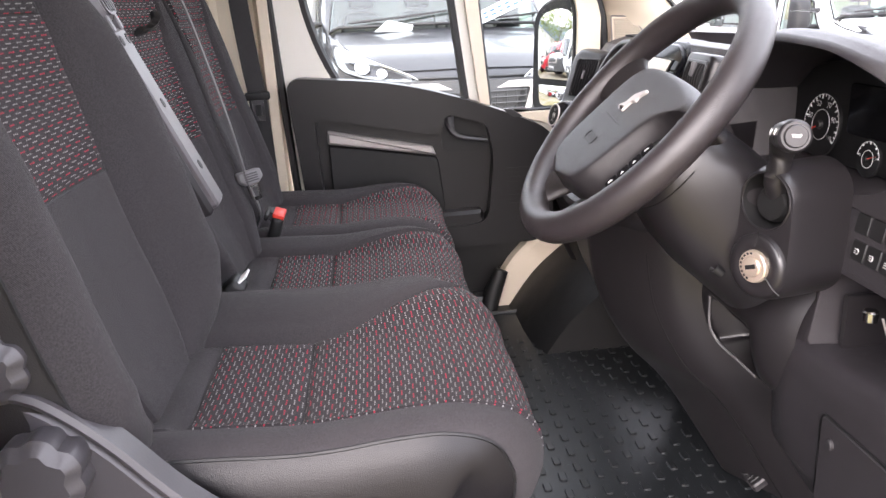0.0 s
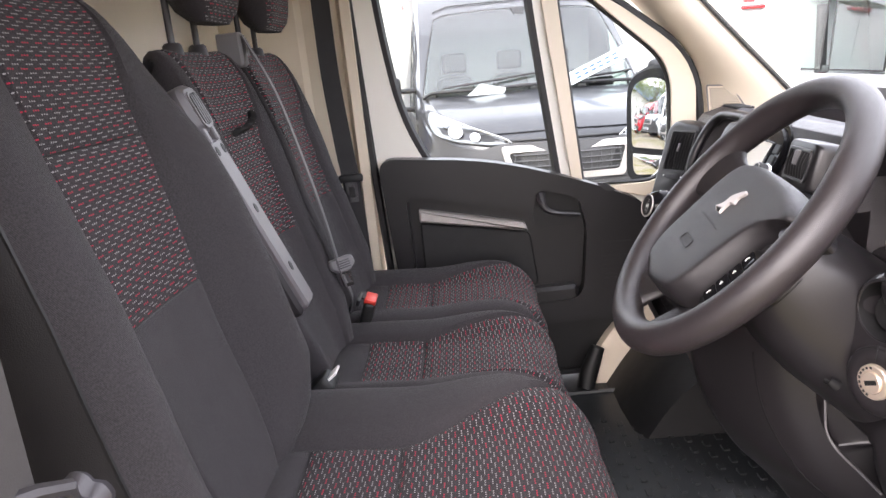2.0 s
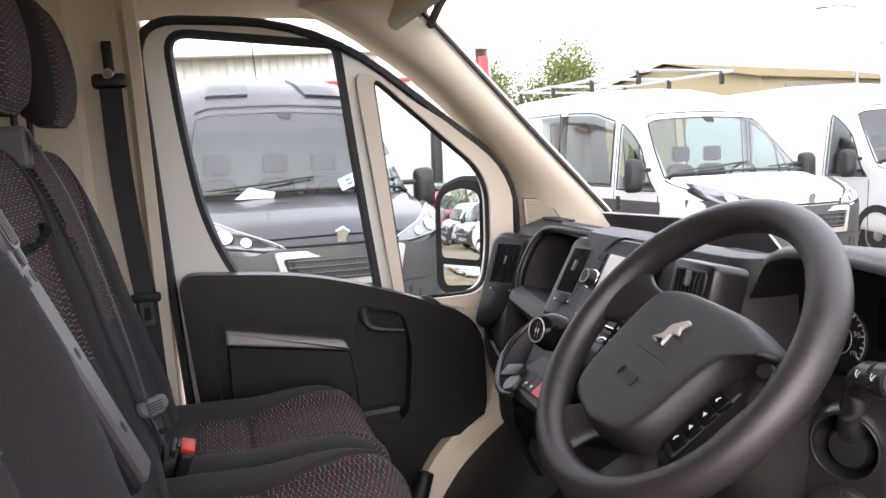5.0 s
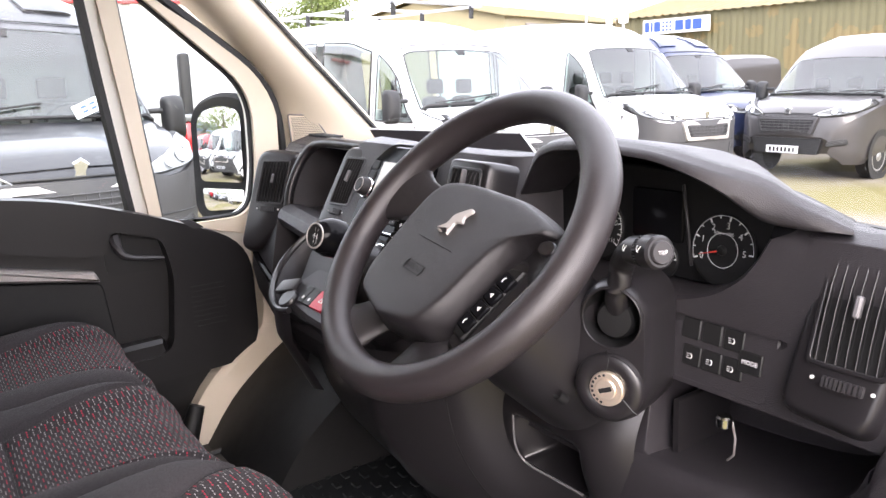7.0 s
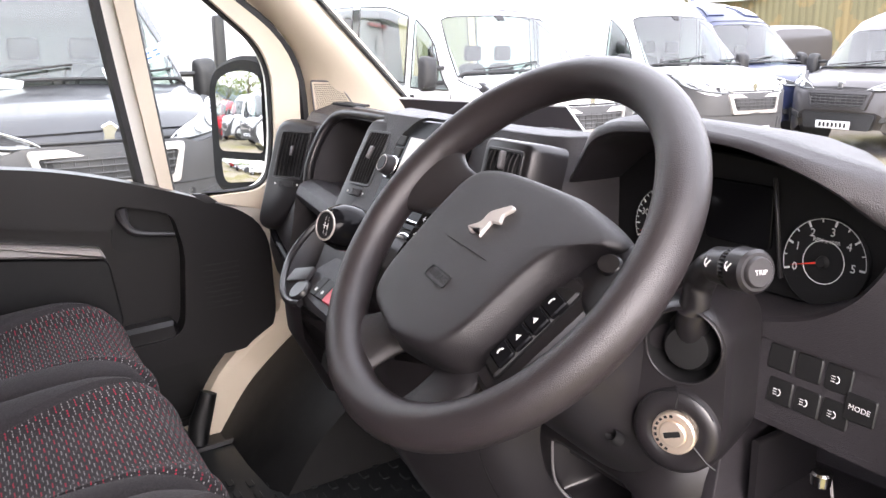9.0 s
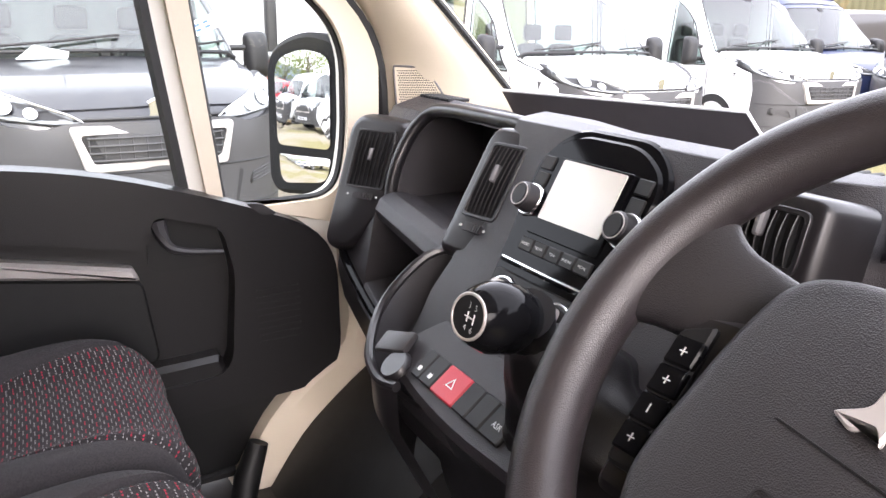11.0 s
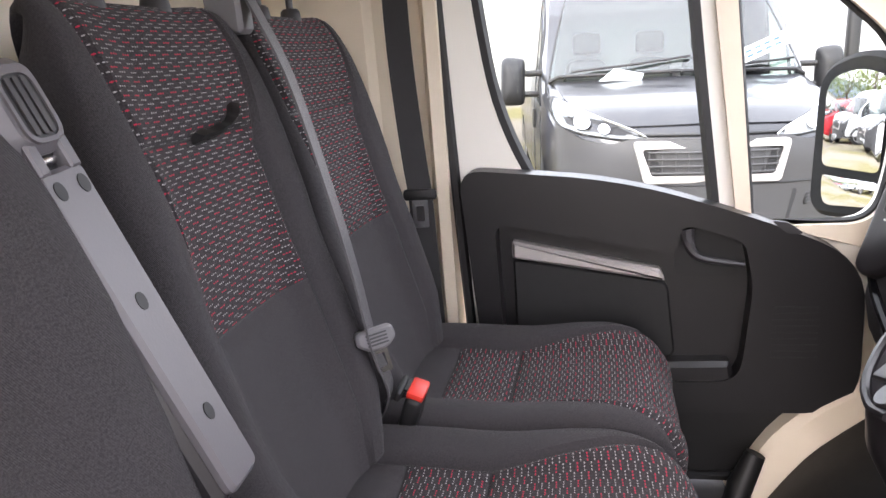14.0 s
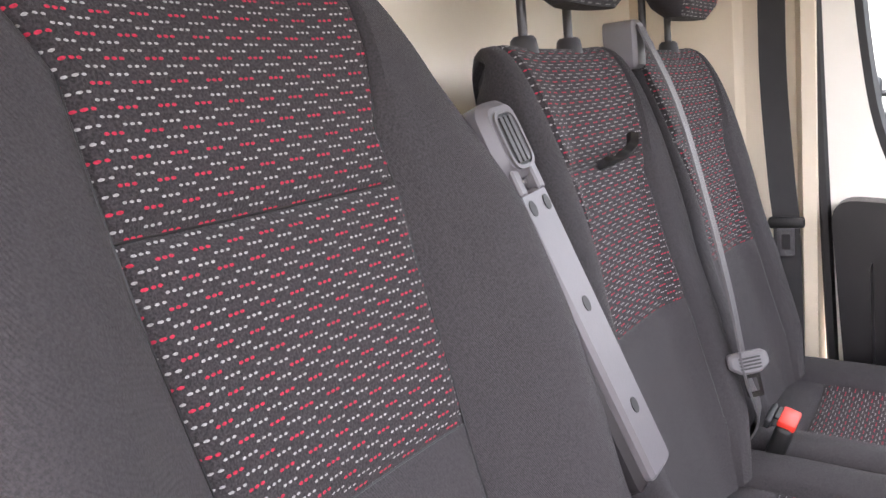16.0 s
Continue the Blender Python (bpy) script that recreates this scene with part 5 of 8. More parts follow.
def gear_shelf():
    c = Vector((0.618, 1.341, 0.552))
    up = (0.8, 0, 0.6)
    to = on_plane(c, R_, up)
    shelf = arc_poly([(-0.16, -0.025, 0.03), (-0.135, 0.03, 0.02), (-0.10, 0.075, 0.03), (0.14, 0.075, 0.02), (0.16, -0.035, 0.03), (0.0, -0.045, 0.2)], 6)
    M().slab(shelf, to, -0.06, 0.0, 0.008).done("gear_shelf", PLASTIC, DASH, "grained plastic shelf below the console")
    p = -0.085
    for i, w in enumerate((0.020, 0.026, 0.046, 0.026, 0.026, 0.034)):
        b = M().slab(rect(p, -0.020, p + w - 0.001, 0.016, 0.003), to, -0.004, 0.004, 0.0015).done("switch", HAZ if i == 2 else DARK, DASH, "red hazard warning button" if i == 2 else "")
        if i == 2:
            tri = [(p + w / 2 + 0.008 * math.sin(a), -0.002 + 0.008 * math.cos(a)) for a in (0, 2.094, 4.189)]
            M().ringed(tri, [(p + w / 2 + (q - p - w / 2) * 0.7, -0.002 + (z + 0.002) * 0.7) for q, z in tri], to, 0.004, 0.0046).done("mark", INK, b)
        if i in (0, 1):
            M().slab(rect(p + w / 2 - 0.003, -0.012, p + w / 2 + 0.003, -0.006, 0.001, 1), to, 0.004, 0.0045).done("mark", INK, b)
        if i == 5:
            text_part("legend", "ASR", INK, b, to, 0.0085, (p + w / 2, -0.005), 0, 0.0045)
        p += w
    # open tray with a raised rim beside it
    rim = spline([(0.736, 1.546, 0.634), (0.691, 1.561, 0.624), (0.631, 1.556, 0.579), (0.591, 1.516, 0.539), (0.578, 1.466, 0.524), (0.584, 1.426, 0.528)], 20)
    M().tube(rim, 0.006, 8).done("tray_rim", SMOOTH, DASH)
    M().grid([rim, [(x + 0.03, y - 0.015, z - 0.03 - 0.06 * (z - 0.52)) for x, y, z in rim], [(0.666, 1.466, 0.519 + 0.002 * i) for i in range(21)]]).done("tray_wall", SMOOTH, DASH)
    M().grid([rim, [(x + 0.004, y + 0.004, z - 0.06) for x, y, z in rim], [(x + 0.05, y - 0.01, z - 0.16) for x, y, z in rim]]).done("tray_skirt", SMOOTH, DASH)
    M().rbox((0.609, 1.478, 0.556), (0.030, 0.050, 0.010), 0.004, 2, Matrix.Rotation(-0.55, 4, "Y") @ Matrix.Rotation(0.4, 4, "Z")).done("lighter_cap", MIDGREY, DASH, "grey flip cap")
    M().cyl((0.598, 1.451, 0.537), (0.592, 1.451, 0.545), 0.020, 0.019, 20, 0.002).done("socket_cover", SMOOTH, DASH)
    # gear lever
    g = thing("gear_lever", (0.646, 1.226, 0.564), "black gear lever knob with a silver ringed shift map", "gear lever")
    base, top = Vector((0.661, 1.261, 0.594)), Vector((0.581, 1.211, 0.694))
    d = (top - base).normalized()
    foot, neck = Vector((0.672, 1.197, 0.572)), Vector((0.600, 1.207, 0.668))
    boot = (neck - foot).normalized()
    across, along = Vector((0, -1, 0)), Vector((0, -1, 0)).cross(boot)
    rings = []
    for t in np.linspace(0, 1, 15):
        r = 0.062 * (1 - t) ** 0.8 + 0.017
        fold = lambda a: 1 + (0.11 * math.sin(3 * a + 5 * t) + 0.07 * math.sin(7 * a - 9 * t) + 0.05 * math.sin(21 * t + 2 * a)) * min(1, 4 * t + 0.2) * (1 - 0.7 * t)
        rings.append([foot.lerp(neck, t) + (across * math.cos(a) + along * math.sin(a)) * r * fold(a) for a in np.linspace(0, 2 * math.pi, 61)[:-1]])
    M().loft(rings).done("gaiter", FLANK, g, "creased black leather gaiter", smooth=50)
    M().cyl(base + d * 0.02, base + d * 0.06, 0.0175, 0.0155, 20, 0.002).done("collar", SILVER, g)
    face = (Vector((0.532, 1.184, 0.706)) - Vector((0.596, 1.198, 0.686))).normalized()
    ring = Vector((0.536, 1.186, 0.705))
    body = Vector((0.586, 1.194, 0.694))
    M().loft([circle(ring - face * a, face, r, 28) for a, r in ((0.0, 0.0172), (0.006, 0.0225), (0.02, 0.0280), (0.04, 0.0285), (0.058, 0.0235), (0.070, 0.013), (0.074, 0.004))]).done("knob", GLOSS, g, "glossy black knob")
    M().tube([body - face * 0.005, body + Vector((0.022, 0.014, -0.03)), base + d * 0.05], [0.0255, 0.021, 0.016], 16).done("knob_neck", FLANK, g)
    M().tube(circle(ring + face * 0.001, face, 0.0172, 32), 0.0013, 8, closed=True).done("cap_ring", SILVER, g)
    cap = M().cyl(ring - face * 0.002, ring + face * 0.0015, 0.0165, seg=28).done("cap", DARK, g)
    tc = on_plane(ring + face * 0.0015, R_, face.cross(Vector(R_)) * 1.0 if face.cross(Vector(R_)).z > 0 else -face.cross(Vector(R_)))
    for i, w in enumerate(("1", "3", "5")):
        text_part("figure", w, INK, cap, tc, 0.007, (-0.0085 + i * 0.0085, 0.0085), 0, 0.0006)
    for i, w in enumerate(("2", "4", "6")):
        text_part("figure", w, INK, cap, tc, 0.007, (-0.0085 + i * 0.0085, -0.0085), 0, 0.0006)
    m = M()
    for p in (-0.0085, 0, 0.0085):
        m.slab(rect(p - 0.0005, -0.004, p + 0.0005, 0.004, 0, 1), tc, 0.0002, 0.0008)
    m.slab(rect(-0.0085, -0.0005, 0.0085, 0.0005, 0, 1), tc, 0.0002, 0.0008).done("shift_map", INK, cap)


gear_shelf()


def driver_controls():
    to = on_plane((0.797, 0.715, 0.60), R_, (0.07, 0, 0.4))
    p = M().slab(arc_poly([(-0.088, -0.040, 0.006), (-0.082, 0.034, 0.006), (0.072, 0.046, 0.008), (0.064, -0.040, 0.008)], 3), to, -0.004, 0.004, 0.002).done("switch_panel", PLASTIC, DASH, "switch panel with white symbols")
    k = 0
    for row, (q, xs) in enumerate(((0.021, (-0.050, -0.022, 0.006)), (-0.010, (-0.045, -0.018, 0.009)))):
        for x in xs:
            k += 1
            b = M().slab(rect(x, q - 0.012, x + 0.025, q + 0.012, 0.003), to, 0.002, 0.0055, 0.0012).done("switch", DARK, p)
            if k > 2:
                cx, cy = x + 0.0115, q - 0.001
                M().tube([to(cx + 0.0025 * math.cos(a), cy + 0.003 * math.sin(a), 0.0058) for a in np.linspace(-1.57, 1.57, 8)], 0.0005, 4).done("mark", INK, b)
                m = M()
                for j in range(3):
                    m.slab(rect(cx - 0.005, cy - 0.0027 + j * 0.0024, cx - 0.0015, cy - 0.0021 + j * 0.0024, 0, 1), to, 0.0055, 0.006)
                m.done("mark", INK, b)
    b = M().slab(rect(0.028, -0.010, 0.056, 0.014, 0.003), to, 0.002, 0.0065, 0.0012).done("switch", DARK, p)
    text_part("legend", "MODE", INK, b, to, 0.0068, (0.042, 0.002), 0, 0.0068)
    # open pocket below: bolt and a wire
    M().cyl((0.775, 0.690, 0.542), (0.775, 0.690, 0.528), 0.009, 0.0085, 20, 0.002).done("chrome_bolt", CHROME, DASH, "chrome bolt head")
    M().tube([(0.79, 0.690, 0.53), (0.80, 0.692, 0.505), (0.81, 0.70, 0.478), (0.82, 0.715, 0.462)], 0.0014, 6).done("wire", SILVER, DASH)
    M().slab(rect(0.770, 0.44, 0.778, 0.525, 0.003), on_x(0.80, 1), 0.0, 0.10).done("pocket_divider", SMOOTH, DASH)
    # knee panel: one moulding whose upper lip dips under the pocket and climbs at the door end
    lip = spline([(0.885, 0.425), (0.84, 0.452), (0.80, 0.456), (0.75, 0.458), (0.70, 0.463), (0.645, 0.470), (0.595, 0.480), (0.555, 0.503), (0.527, 0.540), (0.513, 0.580), (0.470, 0.592), (0.425, 0.592)], 60)
    rows = []
    for y, z in lip:
        out = 0.03 * max(0.0, (y - 0.80) / 0.085) ** 2
        low = 0.16 + 0.10 * max(0.0, (y - 0.62) / 0.25)
        rows.append([(x + out, y, zz) for x, zz in ((0.815, z - 0.002), (0.772, z), (0.760, z - 0.003), (0.7535, z - 0.012), (0.750, z - 0.04), (0.748, 0.36), (0.752, 0.30), (0.772, (0.30 + low) / 2), (0.82, low), (0.90, low - 0.02))])
    M().grid(rows).done("knee_panel", PLASTIC, DASH, "grained knee panel below the open pocket", smooth=60)
    tk = on_plane((0.7475, 0.63, 0.33), R_, (0, 0, 1))
    M().tube([tk(p, q, 0.0005) for p, q in rect(-0.085, -0.05, 0.115, 0.075, 0.012)], 0.0013, 5, closed=True).done("lid_groove", DARK, DASH)
    M().slab(rect(-0.083, -0.048, 0.113, 0.073, 0.011), tk, -0.006, 0.0022, 0.0015).done("fuse_lid", PLASTIC, DASH, "fuse box lid with a screw")
    M().cyl(tk(-0.060, 0.045, 0.001), tk(-0.060, 0.045, 0.006), 0.007, seg=16, rim=0.0015).done("screw", MIDGREY, DASH)
    M().cyl(tk(0.148, 0.165, 0.0), tk(0.148, 0.165, 0.008), 0.012, seg=28, rim=0.002).done("button", MIDGREY, DASH)
    # steering column
    c = thing("steering_column", (0.68, 0.88, 0.6), "black plastic steering column shroud with ignition lock", "steering column")
    axis = Vector((math.cos(radians(41.3)), 0, -math.sin(radians(41.3))))
    hub = Vector((0.562, 0.889, 0.748))
    upw = Vector((0.66, 0, 0.7513))
    # shroud: a rounded box that deepens towards the dash, its lower half bulging
    loops = []
    for a, hw, ht, lo in ((0.050, 0.046, 0.036, 0.044), (0.060, 0.062, 0.050, 0.062), (0.085, 0.074, 0.056, 0.084), (0.13, 0.080, 0.060, 0.100), (0.18, 0.082, 0.062, 0.108), (0.28, 0.084, 0.066, 0.110)):
        ring = []
        for t in np.linspace(0, 2 * math.pi, 49)[:-1]:
            cs, sn = math.cos(t), math.sin(t)
            k = (abs(cs) ** 2.6 + abs(sn) ** 2.6) ** (-1 / 2.6)
            ring.append(hub + axis * a + Vector((0, -1, 0)) * cs * k * hw + upw * sn * k * (ht if sn > 0 else lo))
        loops.append(ring)
    M().loft(loops).done("shroud", SMOOTH, c, smooth=60)
    M().tube([loops[2][i] + (loops[2][i] - hub).normalized() * 0.0004 for i in range(25, 48)], 0.0009, 5).done("shroud_seam", DARK, c)
    # pear-shaped housing with the stalk well above the lock
    lock = Vector((0.681, 0.772, 0.574))
    face = Vector((-0.92, -0.38, 0.06)).normalized()
    rt = Vector((0, 0, 1)).cross(face).normalized()
    fu = face.cross(rt)
    tl = lambda p, q, h: lock + rt * p + fu * q + face * h
    well = (0.000, 0.078)
    R0, R1 = 0.0405, 0.0385
    pear = [(R0 * math.cos(a), R0 * math.sin(a)) for a in np.linspace(radians(-190), radians(10), 25)]
    pear += [(well[0] + R1 * math.cos(a), well[1] + R1 * math.sin(a)) for a in np.linspace(radians(5), radians(175), 23)]
    M().loft([[tl(p * k, (q - 0.03) * k + 0.03, h) for p, q in pear] for k, h in ((1.08, -0.10), (1.07, -0.06), (1.04, -0.018), (1.0, -0.008), (0.965, -0.004))], caps=False).done("lock_housing", SMOOTH, c, "satin black pear-shaped lock housing", smooth=60)
    # face between the pear's edge and the round well
    fine = [(p0 + (p1 - p0) * i / 12, q0 + (q1 - q0) * i / 12) for (p0, q0), (p1, q1) in zip(pear, pear[1:] + pear[:1]) for i in range(12)]
    turn = [2 * math.pi * i / 60 for i in range(60)]
    ring_in = [(well[0] + 0.0335 * math.cos(a), well[1] + 0.0335 * math.sin(a)) for a in turn]
    lean_of = lambda p, q, a: abs((math.atan2(q - well[1], p - well[0]) - a + math.pi) % (2 * math.pi) - math.pi)
    edge_of = [min(fine, key=lambda pt: lean_of(pt[0], pt[1], a)) for a in turn]
    M().grid([[tl(p * 0.965, (q - 0.03) * 0.965 + 0.03, -0.004) for p, q in edge_of], [tl(p, q, -0.0036) for p, q in ring_in]], close=True).done("housing_face", SMOOTH, c, smooth=60)
    M().grid([[tl(p, q, -0.0036) for p, q in ring_in], [tl(p * 0.98, well[1] + (q - well[1]) * 0.96, -0.012) for p, q in ring_in], [tl(p * 0.8, well[1] + (q - well[1]) * 0.8, -0.040) for p, q in ring_in], [tl(p * 0.02, well[1] + (q - well[1]) * 0.02, -0.042) for p, q in ring_in]], close=True).done("stalk_well", DARK, c, "deep round well round the stalk")
    M().tube([tl(p, q, -0.0032) for p, q in ring_in], 0.0012, 6, closed=True).done("well_edge", SMOOTH, c)
    M().loft([[tl(r * math.cos(a), r * math.sin(a), h) for a in np.linspace(0, 2 * math.pi, 41)[:-1]] for r, h in ((0.0395, -0.006), (0.0390, 0.000), (0.0350, 0.004), (0.0225, 0.0045), (0.0200, 0.002))]).done("lock_bezel", SMOOTH, c, "satin black domed bezel round the lock", smooth=50)
    M().tube([tl(0.0375 * math.cos(a), 0.0375 * math.sin(a), 0.0016) for a in np.linspace(radians(30), radians(150), 15)], 0.0007, 5).done("bezel_groove", DARK, c)
    for pts in ([(-0.004, 0.0415, -0.002), (0.001, 0.036, 0.0036), (0.0, 0.024, 0.0052)], [(0.018, -0.008, 0.0052), (0.030, -0.020, 0.0046), (0.037, -0.026, 0.001)]):
        M().tube([tl(*q) for q in pts], 0.0008, 5).done("split_line", DARK, c)
    M().loft([[tl(r * math.cos(a), r * math.sin(a), h) for a in np.linspace(0, 2 * math.pi, 41)[:-1]] for r, h in ((0.0200, 0.002), (0.0195, 0.0062), (0.0180, 0.0072), (0.0128, 0.0072), (0.0118, 0.0055))]).done("lock_ring", LOCKMETAL, c, "bright brassy steel ignition ring", smooth=30)
    for i in range(9):
        a = radians(100 + i * 19)
        M().slab([(0.0160 * math.cos(a) + d * math.sin(a) + e * math.cos(a), 0.0160 * math.sin(a) - d * math.cos(a) + e * math.sin(a)) for d, e in ((-0.0014, -0.0012), (0.0014, -0.0012), (0.0014, 0.0012), (-0.0014, 0.0012))], tl, 0.0070, 0.0075).done("ring_mark", DARK, c)
    M().loft([[tl(r * math.cos(a), r * math.sin(a), h) for a in np.linspace(0, 2 * math.pi, 33)[:-1]] for r, h in ((0.0124, 0.004), (0.0120, 0.0085), (0.0108, 0.0095), (0.002, 0.0097))]).done("lock_barrel", LOCKMETAL, c, smooth=30)
    ca, sa = math.cos(0.35), math.sin(0.35)
    M().slab([(p * ca - q * sa, p * sa + q * ca) for p, q in rect(-0.0075, -0.0026, 0.0075, 0.0026, 0.001)], tl, 0.0090, 0.0099).done("key_slot", DARK, c)
    # screw holes in the lower shroud
    for y0, z0, r in ((0.868, 0.565, 0.0125), (0.822, 0.556, 0.006)):
        e = Vector((0.640 + 0.3 * (0.6 - z0), y0, z0))
        M().loft([circle(e + axis * d, axis, k * r, 22) for d, k in ((0.012, 1.1), (-0.002, 1.0), (0.002, 0.85), (0.010, 0.5))]).done("screw_cover", DARK, c)
    # wiper stalk: stands up out of the well, then turns to the driver's door
    base = tl(well[0], well[1] - 0.004, -0.03)
    M().loft([circle(base + face * a, face, r, 26) for a, r in ((-0.005, 0.024), (0.012, 0.0225), (0.018, 0.019), (0.0185, 0.008))]).done("stalk_ball", DARK, c)
    e = Vector((0.675, 0.698, 0.741))
    ax = Vector((-0.25, -0.93, 0.15)).normalized()
    arm = spline([base, base + Vector((-0.012, -0.008, 0.030)), base + Vector((-0.010, -0.012, 0.062)), e - ax * 0.062 + Vector((0.002, 0, -0.006)), e - ax * 0.050, e - ax * 0.034], 26)
    s = M().tube(arm, [0.0145 - 0.001 * (i / 26) for i in range(27)], 18, flat=0.92).done("wiper_stalk", SMOOTH, c, "black wiper stalk")
    M().cyl(e - ax * 0.050, e - ax * 0.026, 0.0150, 0.0160, 30, 0.002).done("stalk_collar", SMOOTH, s)
    M().cyl(e - ax * 0.021, e, 0.0178, 0.0172, 34, 0.0025).done("stalk_end", SMOOTH, s)
    for i, q in enumerate(circle(e - ax * 0.0235, ax, 0.0160, 32)):
        d = (q - (e - ax * 0.0235)).normalized()
        M().tube([q - ax * 0.003, q + ax * 0.003], 0.0008, 4).done("rib", DARK, s)
    M().cyl(e - ax * 0.002, e + ax * 0.0035, 0.0125, 0.0118, 28, 0.001).done("stalk_button", MIDGREY, s)
    rs = Vector((0, 0, 1)).cross(ax).normalized()
    text_part("legend", "TRIP", INK, s, on_plane(e + ax * 0.0037, rs, ax.cross(rs)), 0.0056, (0, 0), 0, 0.0003)
    # washer marks along the stalk
    for k in (-0.012, -0.040):
        q = e + ax * k
        side = (Vector((-1, 0, 0.35)) - ax * Vector((-1, 0, 0.35)).dot(ax)).normalized()
        tm = on_plane(q + side * (0.0180 if k > -0.02 else 0.0160), -ax.cross(side) * -1, ax * -1)
        M().tube([tm(0.0035 * math.cos(b), 0.0035 * math.sin(b), 0.0) for b in np.linspace(0, 2.6, 7)], 0.0006, 4).done("mark", INK, s)
        M().tube([tm(-0.002, -0.003, 0), tm(0.003, 0.002, 0)], 0.0006, 4).done("mark", INK, s)
    # second stalk on the far side
    M().tube([(0.66, 0.98, 0.70), (0.655, 1.05, 0.705), (0.65, 1.08, 0.708)], [0.010, 0.012, 0.014], 12).done("light_stalk", SMOOTH, c)


driver_controls()


def steering_wheel():
    c = Vector((0.5695, 0.8910, 0.7462))
    w = thing("steering_wheel", c, "black rubber steering wheel with an airbag hub", "steering wheel")
    n = Vector((-math.cos(radians(43.4)), 0, math.sin(radians(43.4))))
    up = Vector((n.z, 0, -n.x))
    # left turned a little clockwise
    turn = radians(7.5)
    side = Vector(R_) * math.cos(turn) - up * math.sin(turn)
    up = up * math.cos(turn) + Vector(R_) * math.sin(turn)
    to = on_plane(c, side, up)
    big, thick = 0.1800, 0.0194
    # rim, a little flattened, fuller at the thumb grips
    loops = []
    for a in np.linspace(0, 2 * math.pi, 121)[:-1]:
        grip = sum(math.exp(-(((a - g + math.pi) % (2 * math.pi) - math.pi) / 0.22) ** 2) for g in (radians(38), radians(142)))
        r = thick * (1 + 0.05 * grip)
        d = math.cos(a) * side + math.sin(a) * up
        loops.append([c + d * (big + r * math.cos(b)) + n * (r * 1.04 * math.sin(b)) for b in np.linspace(0, 2 * math.pi, 23)[:-1]])
    loops.append(loops[0])
    M().loft(loops, caps=False).done("rim", RIMMAT, w, "grained black rim")
    # outline of the airbag cover, with a shoulder over the driver's window-side spoke
    low = [(0.088, -0.034), (0.084, -0.070), (0.076, -0.095), (0.057, -0.1135), (0.0, -0.127)]
    one = [(0.0, 0.066), (0.045, 0.067), (0.072, 0.066), (0.111, 0.059), (0.1334, 0.051), (0.1377, 0.0423), (0.1227, 0.0333), (0.1043, 0.0198), (0.093, -0.002)] + low
    two = [(0.0, 0.066), (0.045, 0.063), (0.074, 0.055), (0.0875, 0.041), (0.0912, 0.020), (0.0905, -0.010)] + low
    hub = [tuple(p) for p in spline(one, 52)] + [(-p, q) for p, q in reversed([tuple(p) for p in spline(two, 52)][1:-1])]
    face = lambda q, k: 0.009 - 0.10 * (q - 0.01) * k
    mid = (0.0, -0.028)
    rings = []
    for k, h in ((0.97, -0.050), (0.99, -0.030), (1.0, -0.012), (0.99, -0.004), (0.965, 0.002)):
        rings.append([to(mid[0] + (p - mid[0]) * k, mid[1] + (q - mid[1]) * k, h - 0.05 * (q - 0.01)) for p, q in hub])
    for k, h in ((0.93, 0.0012), (0.89, 0.0030), (0.84, 0.0036), (0.6, 0.0036), (0.3, 0.0036), (0.02, 0.0036)):
        rings.append([to(mid[0] + (p - mid[0]) * k, mid[1] + (q - mid[1]) * k, face(mid[1] + (q - mid[1]) * k, 1.0) + h) for p, q in hub])
    M().loft(rings).done("airbag_cover", HUBMAT, w, "grained black airbag cover", smooth=60)
    # raised lower field of the cover with its seam
    field = arc_poly([(-0.070, -0.030, 0.02), (-0.058, -0.088, 0.022), (0.0, -0.105, 0.05), (0.058, -0.088, 0.022), (0.070, -0.030, 0.02)], 6)
    M().tube([to(p, q, face(q, 1.0) + 0.0016) for p, q in field[3:-3]], 0.0011, 6).done("cover_crease", DARK, w)
    M().tube([to(p, -0.0225, face(-0.0225, 1.0) + 0.0038) for p in np.linspace(-0.034, 0.034, 9)], 0.0007, 5).done("cover_seam", DARK, w)
    for s in (-1, 1):
        # upper spoke: flat arm flaring into the rim, scooped above
        rows = []
        for t in np.linspace(0, 1, 13):
            p = 0.088 + 0.088 * t
            top = 0.050 + 0.004 * t + 0.036 * max(0, t - 0.45) ** 2 / 0.3
            low = 0.000 - 0.012 * math.sin(math.pi * min(1, t)) - 0.030 * max(0, t - 0.45) ** 2 / 0.3
            h0 = -0.034 + 0.032 * t
            th = 0.013
            rows.append([to(s * p, (top + low) / 2 + (top - low) / 2 * math.copysign(abs(math.cos(a)) ** 0.8, math.cos(a)), h0 + th * math.copysign(abs(math.sin(a)) ** 0.7, math.sin(a))) for a in np.linspace(0, 2 * math.pi, 25)[:-1]])
        M().loft(rows).done("spoke", HUBMAT, w, smooth=60)
        # lower spoke
        rows = []
        a = radians(-114 if s < 0 else -66)
        p0, p1 = Vector((s * 0.044, -0.088)), big * Vector((math.cos(a), math.sin(a)))
        d = (p1 - p0).normalized()
        nn = Vector((-d.y, d.x))
        for t in np.linspace(0, 1, 11):
            q = p0.lerp(p1, t)
            hw = 0.034 - 0.006 * math.sin(math.pi * t * 0.8) + 0.020 * t**3
            rows.append([to(*(q + nn * hw * math.cos(b)), -0.036 + 0.034 * t + 0.011 * math.sin(b)) for b in np.linspace(0, 2 * math.pi, 21)[:-1]])
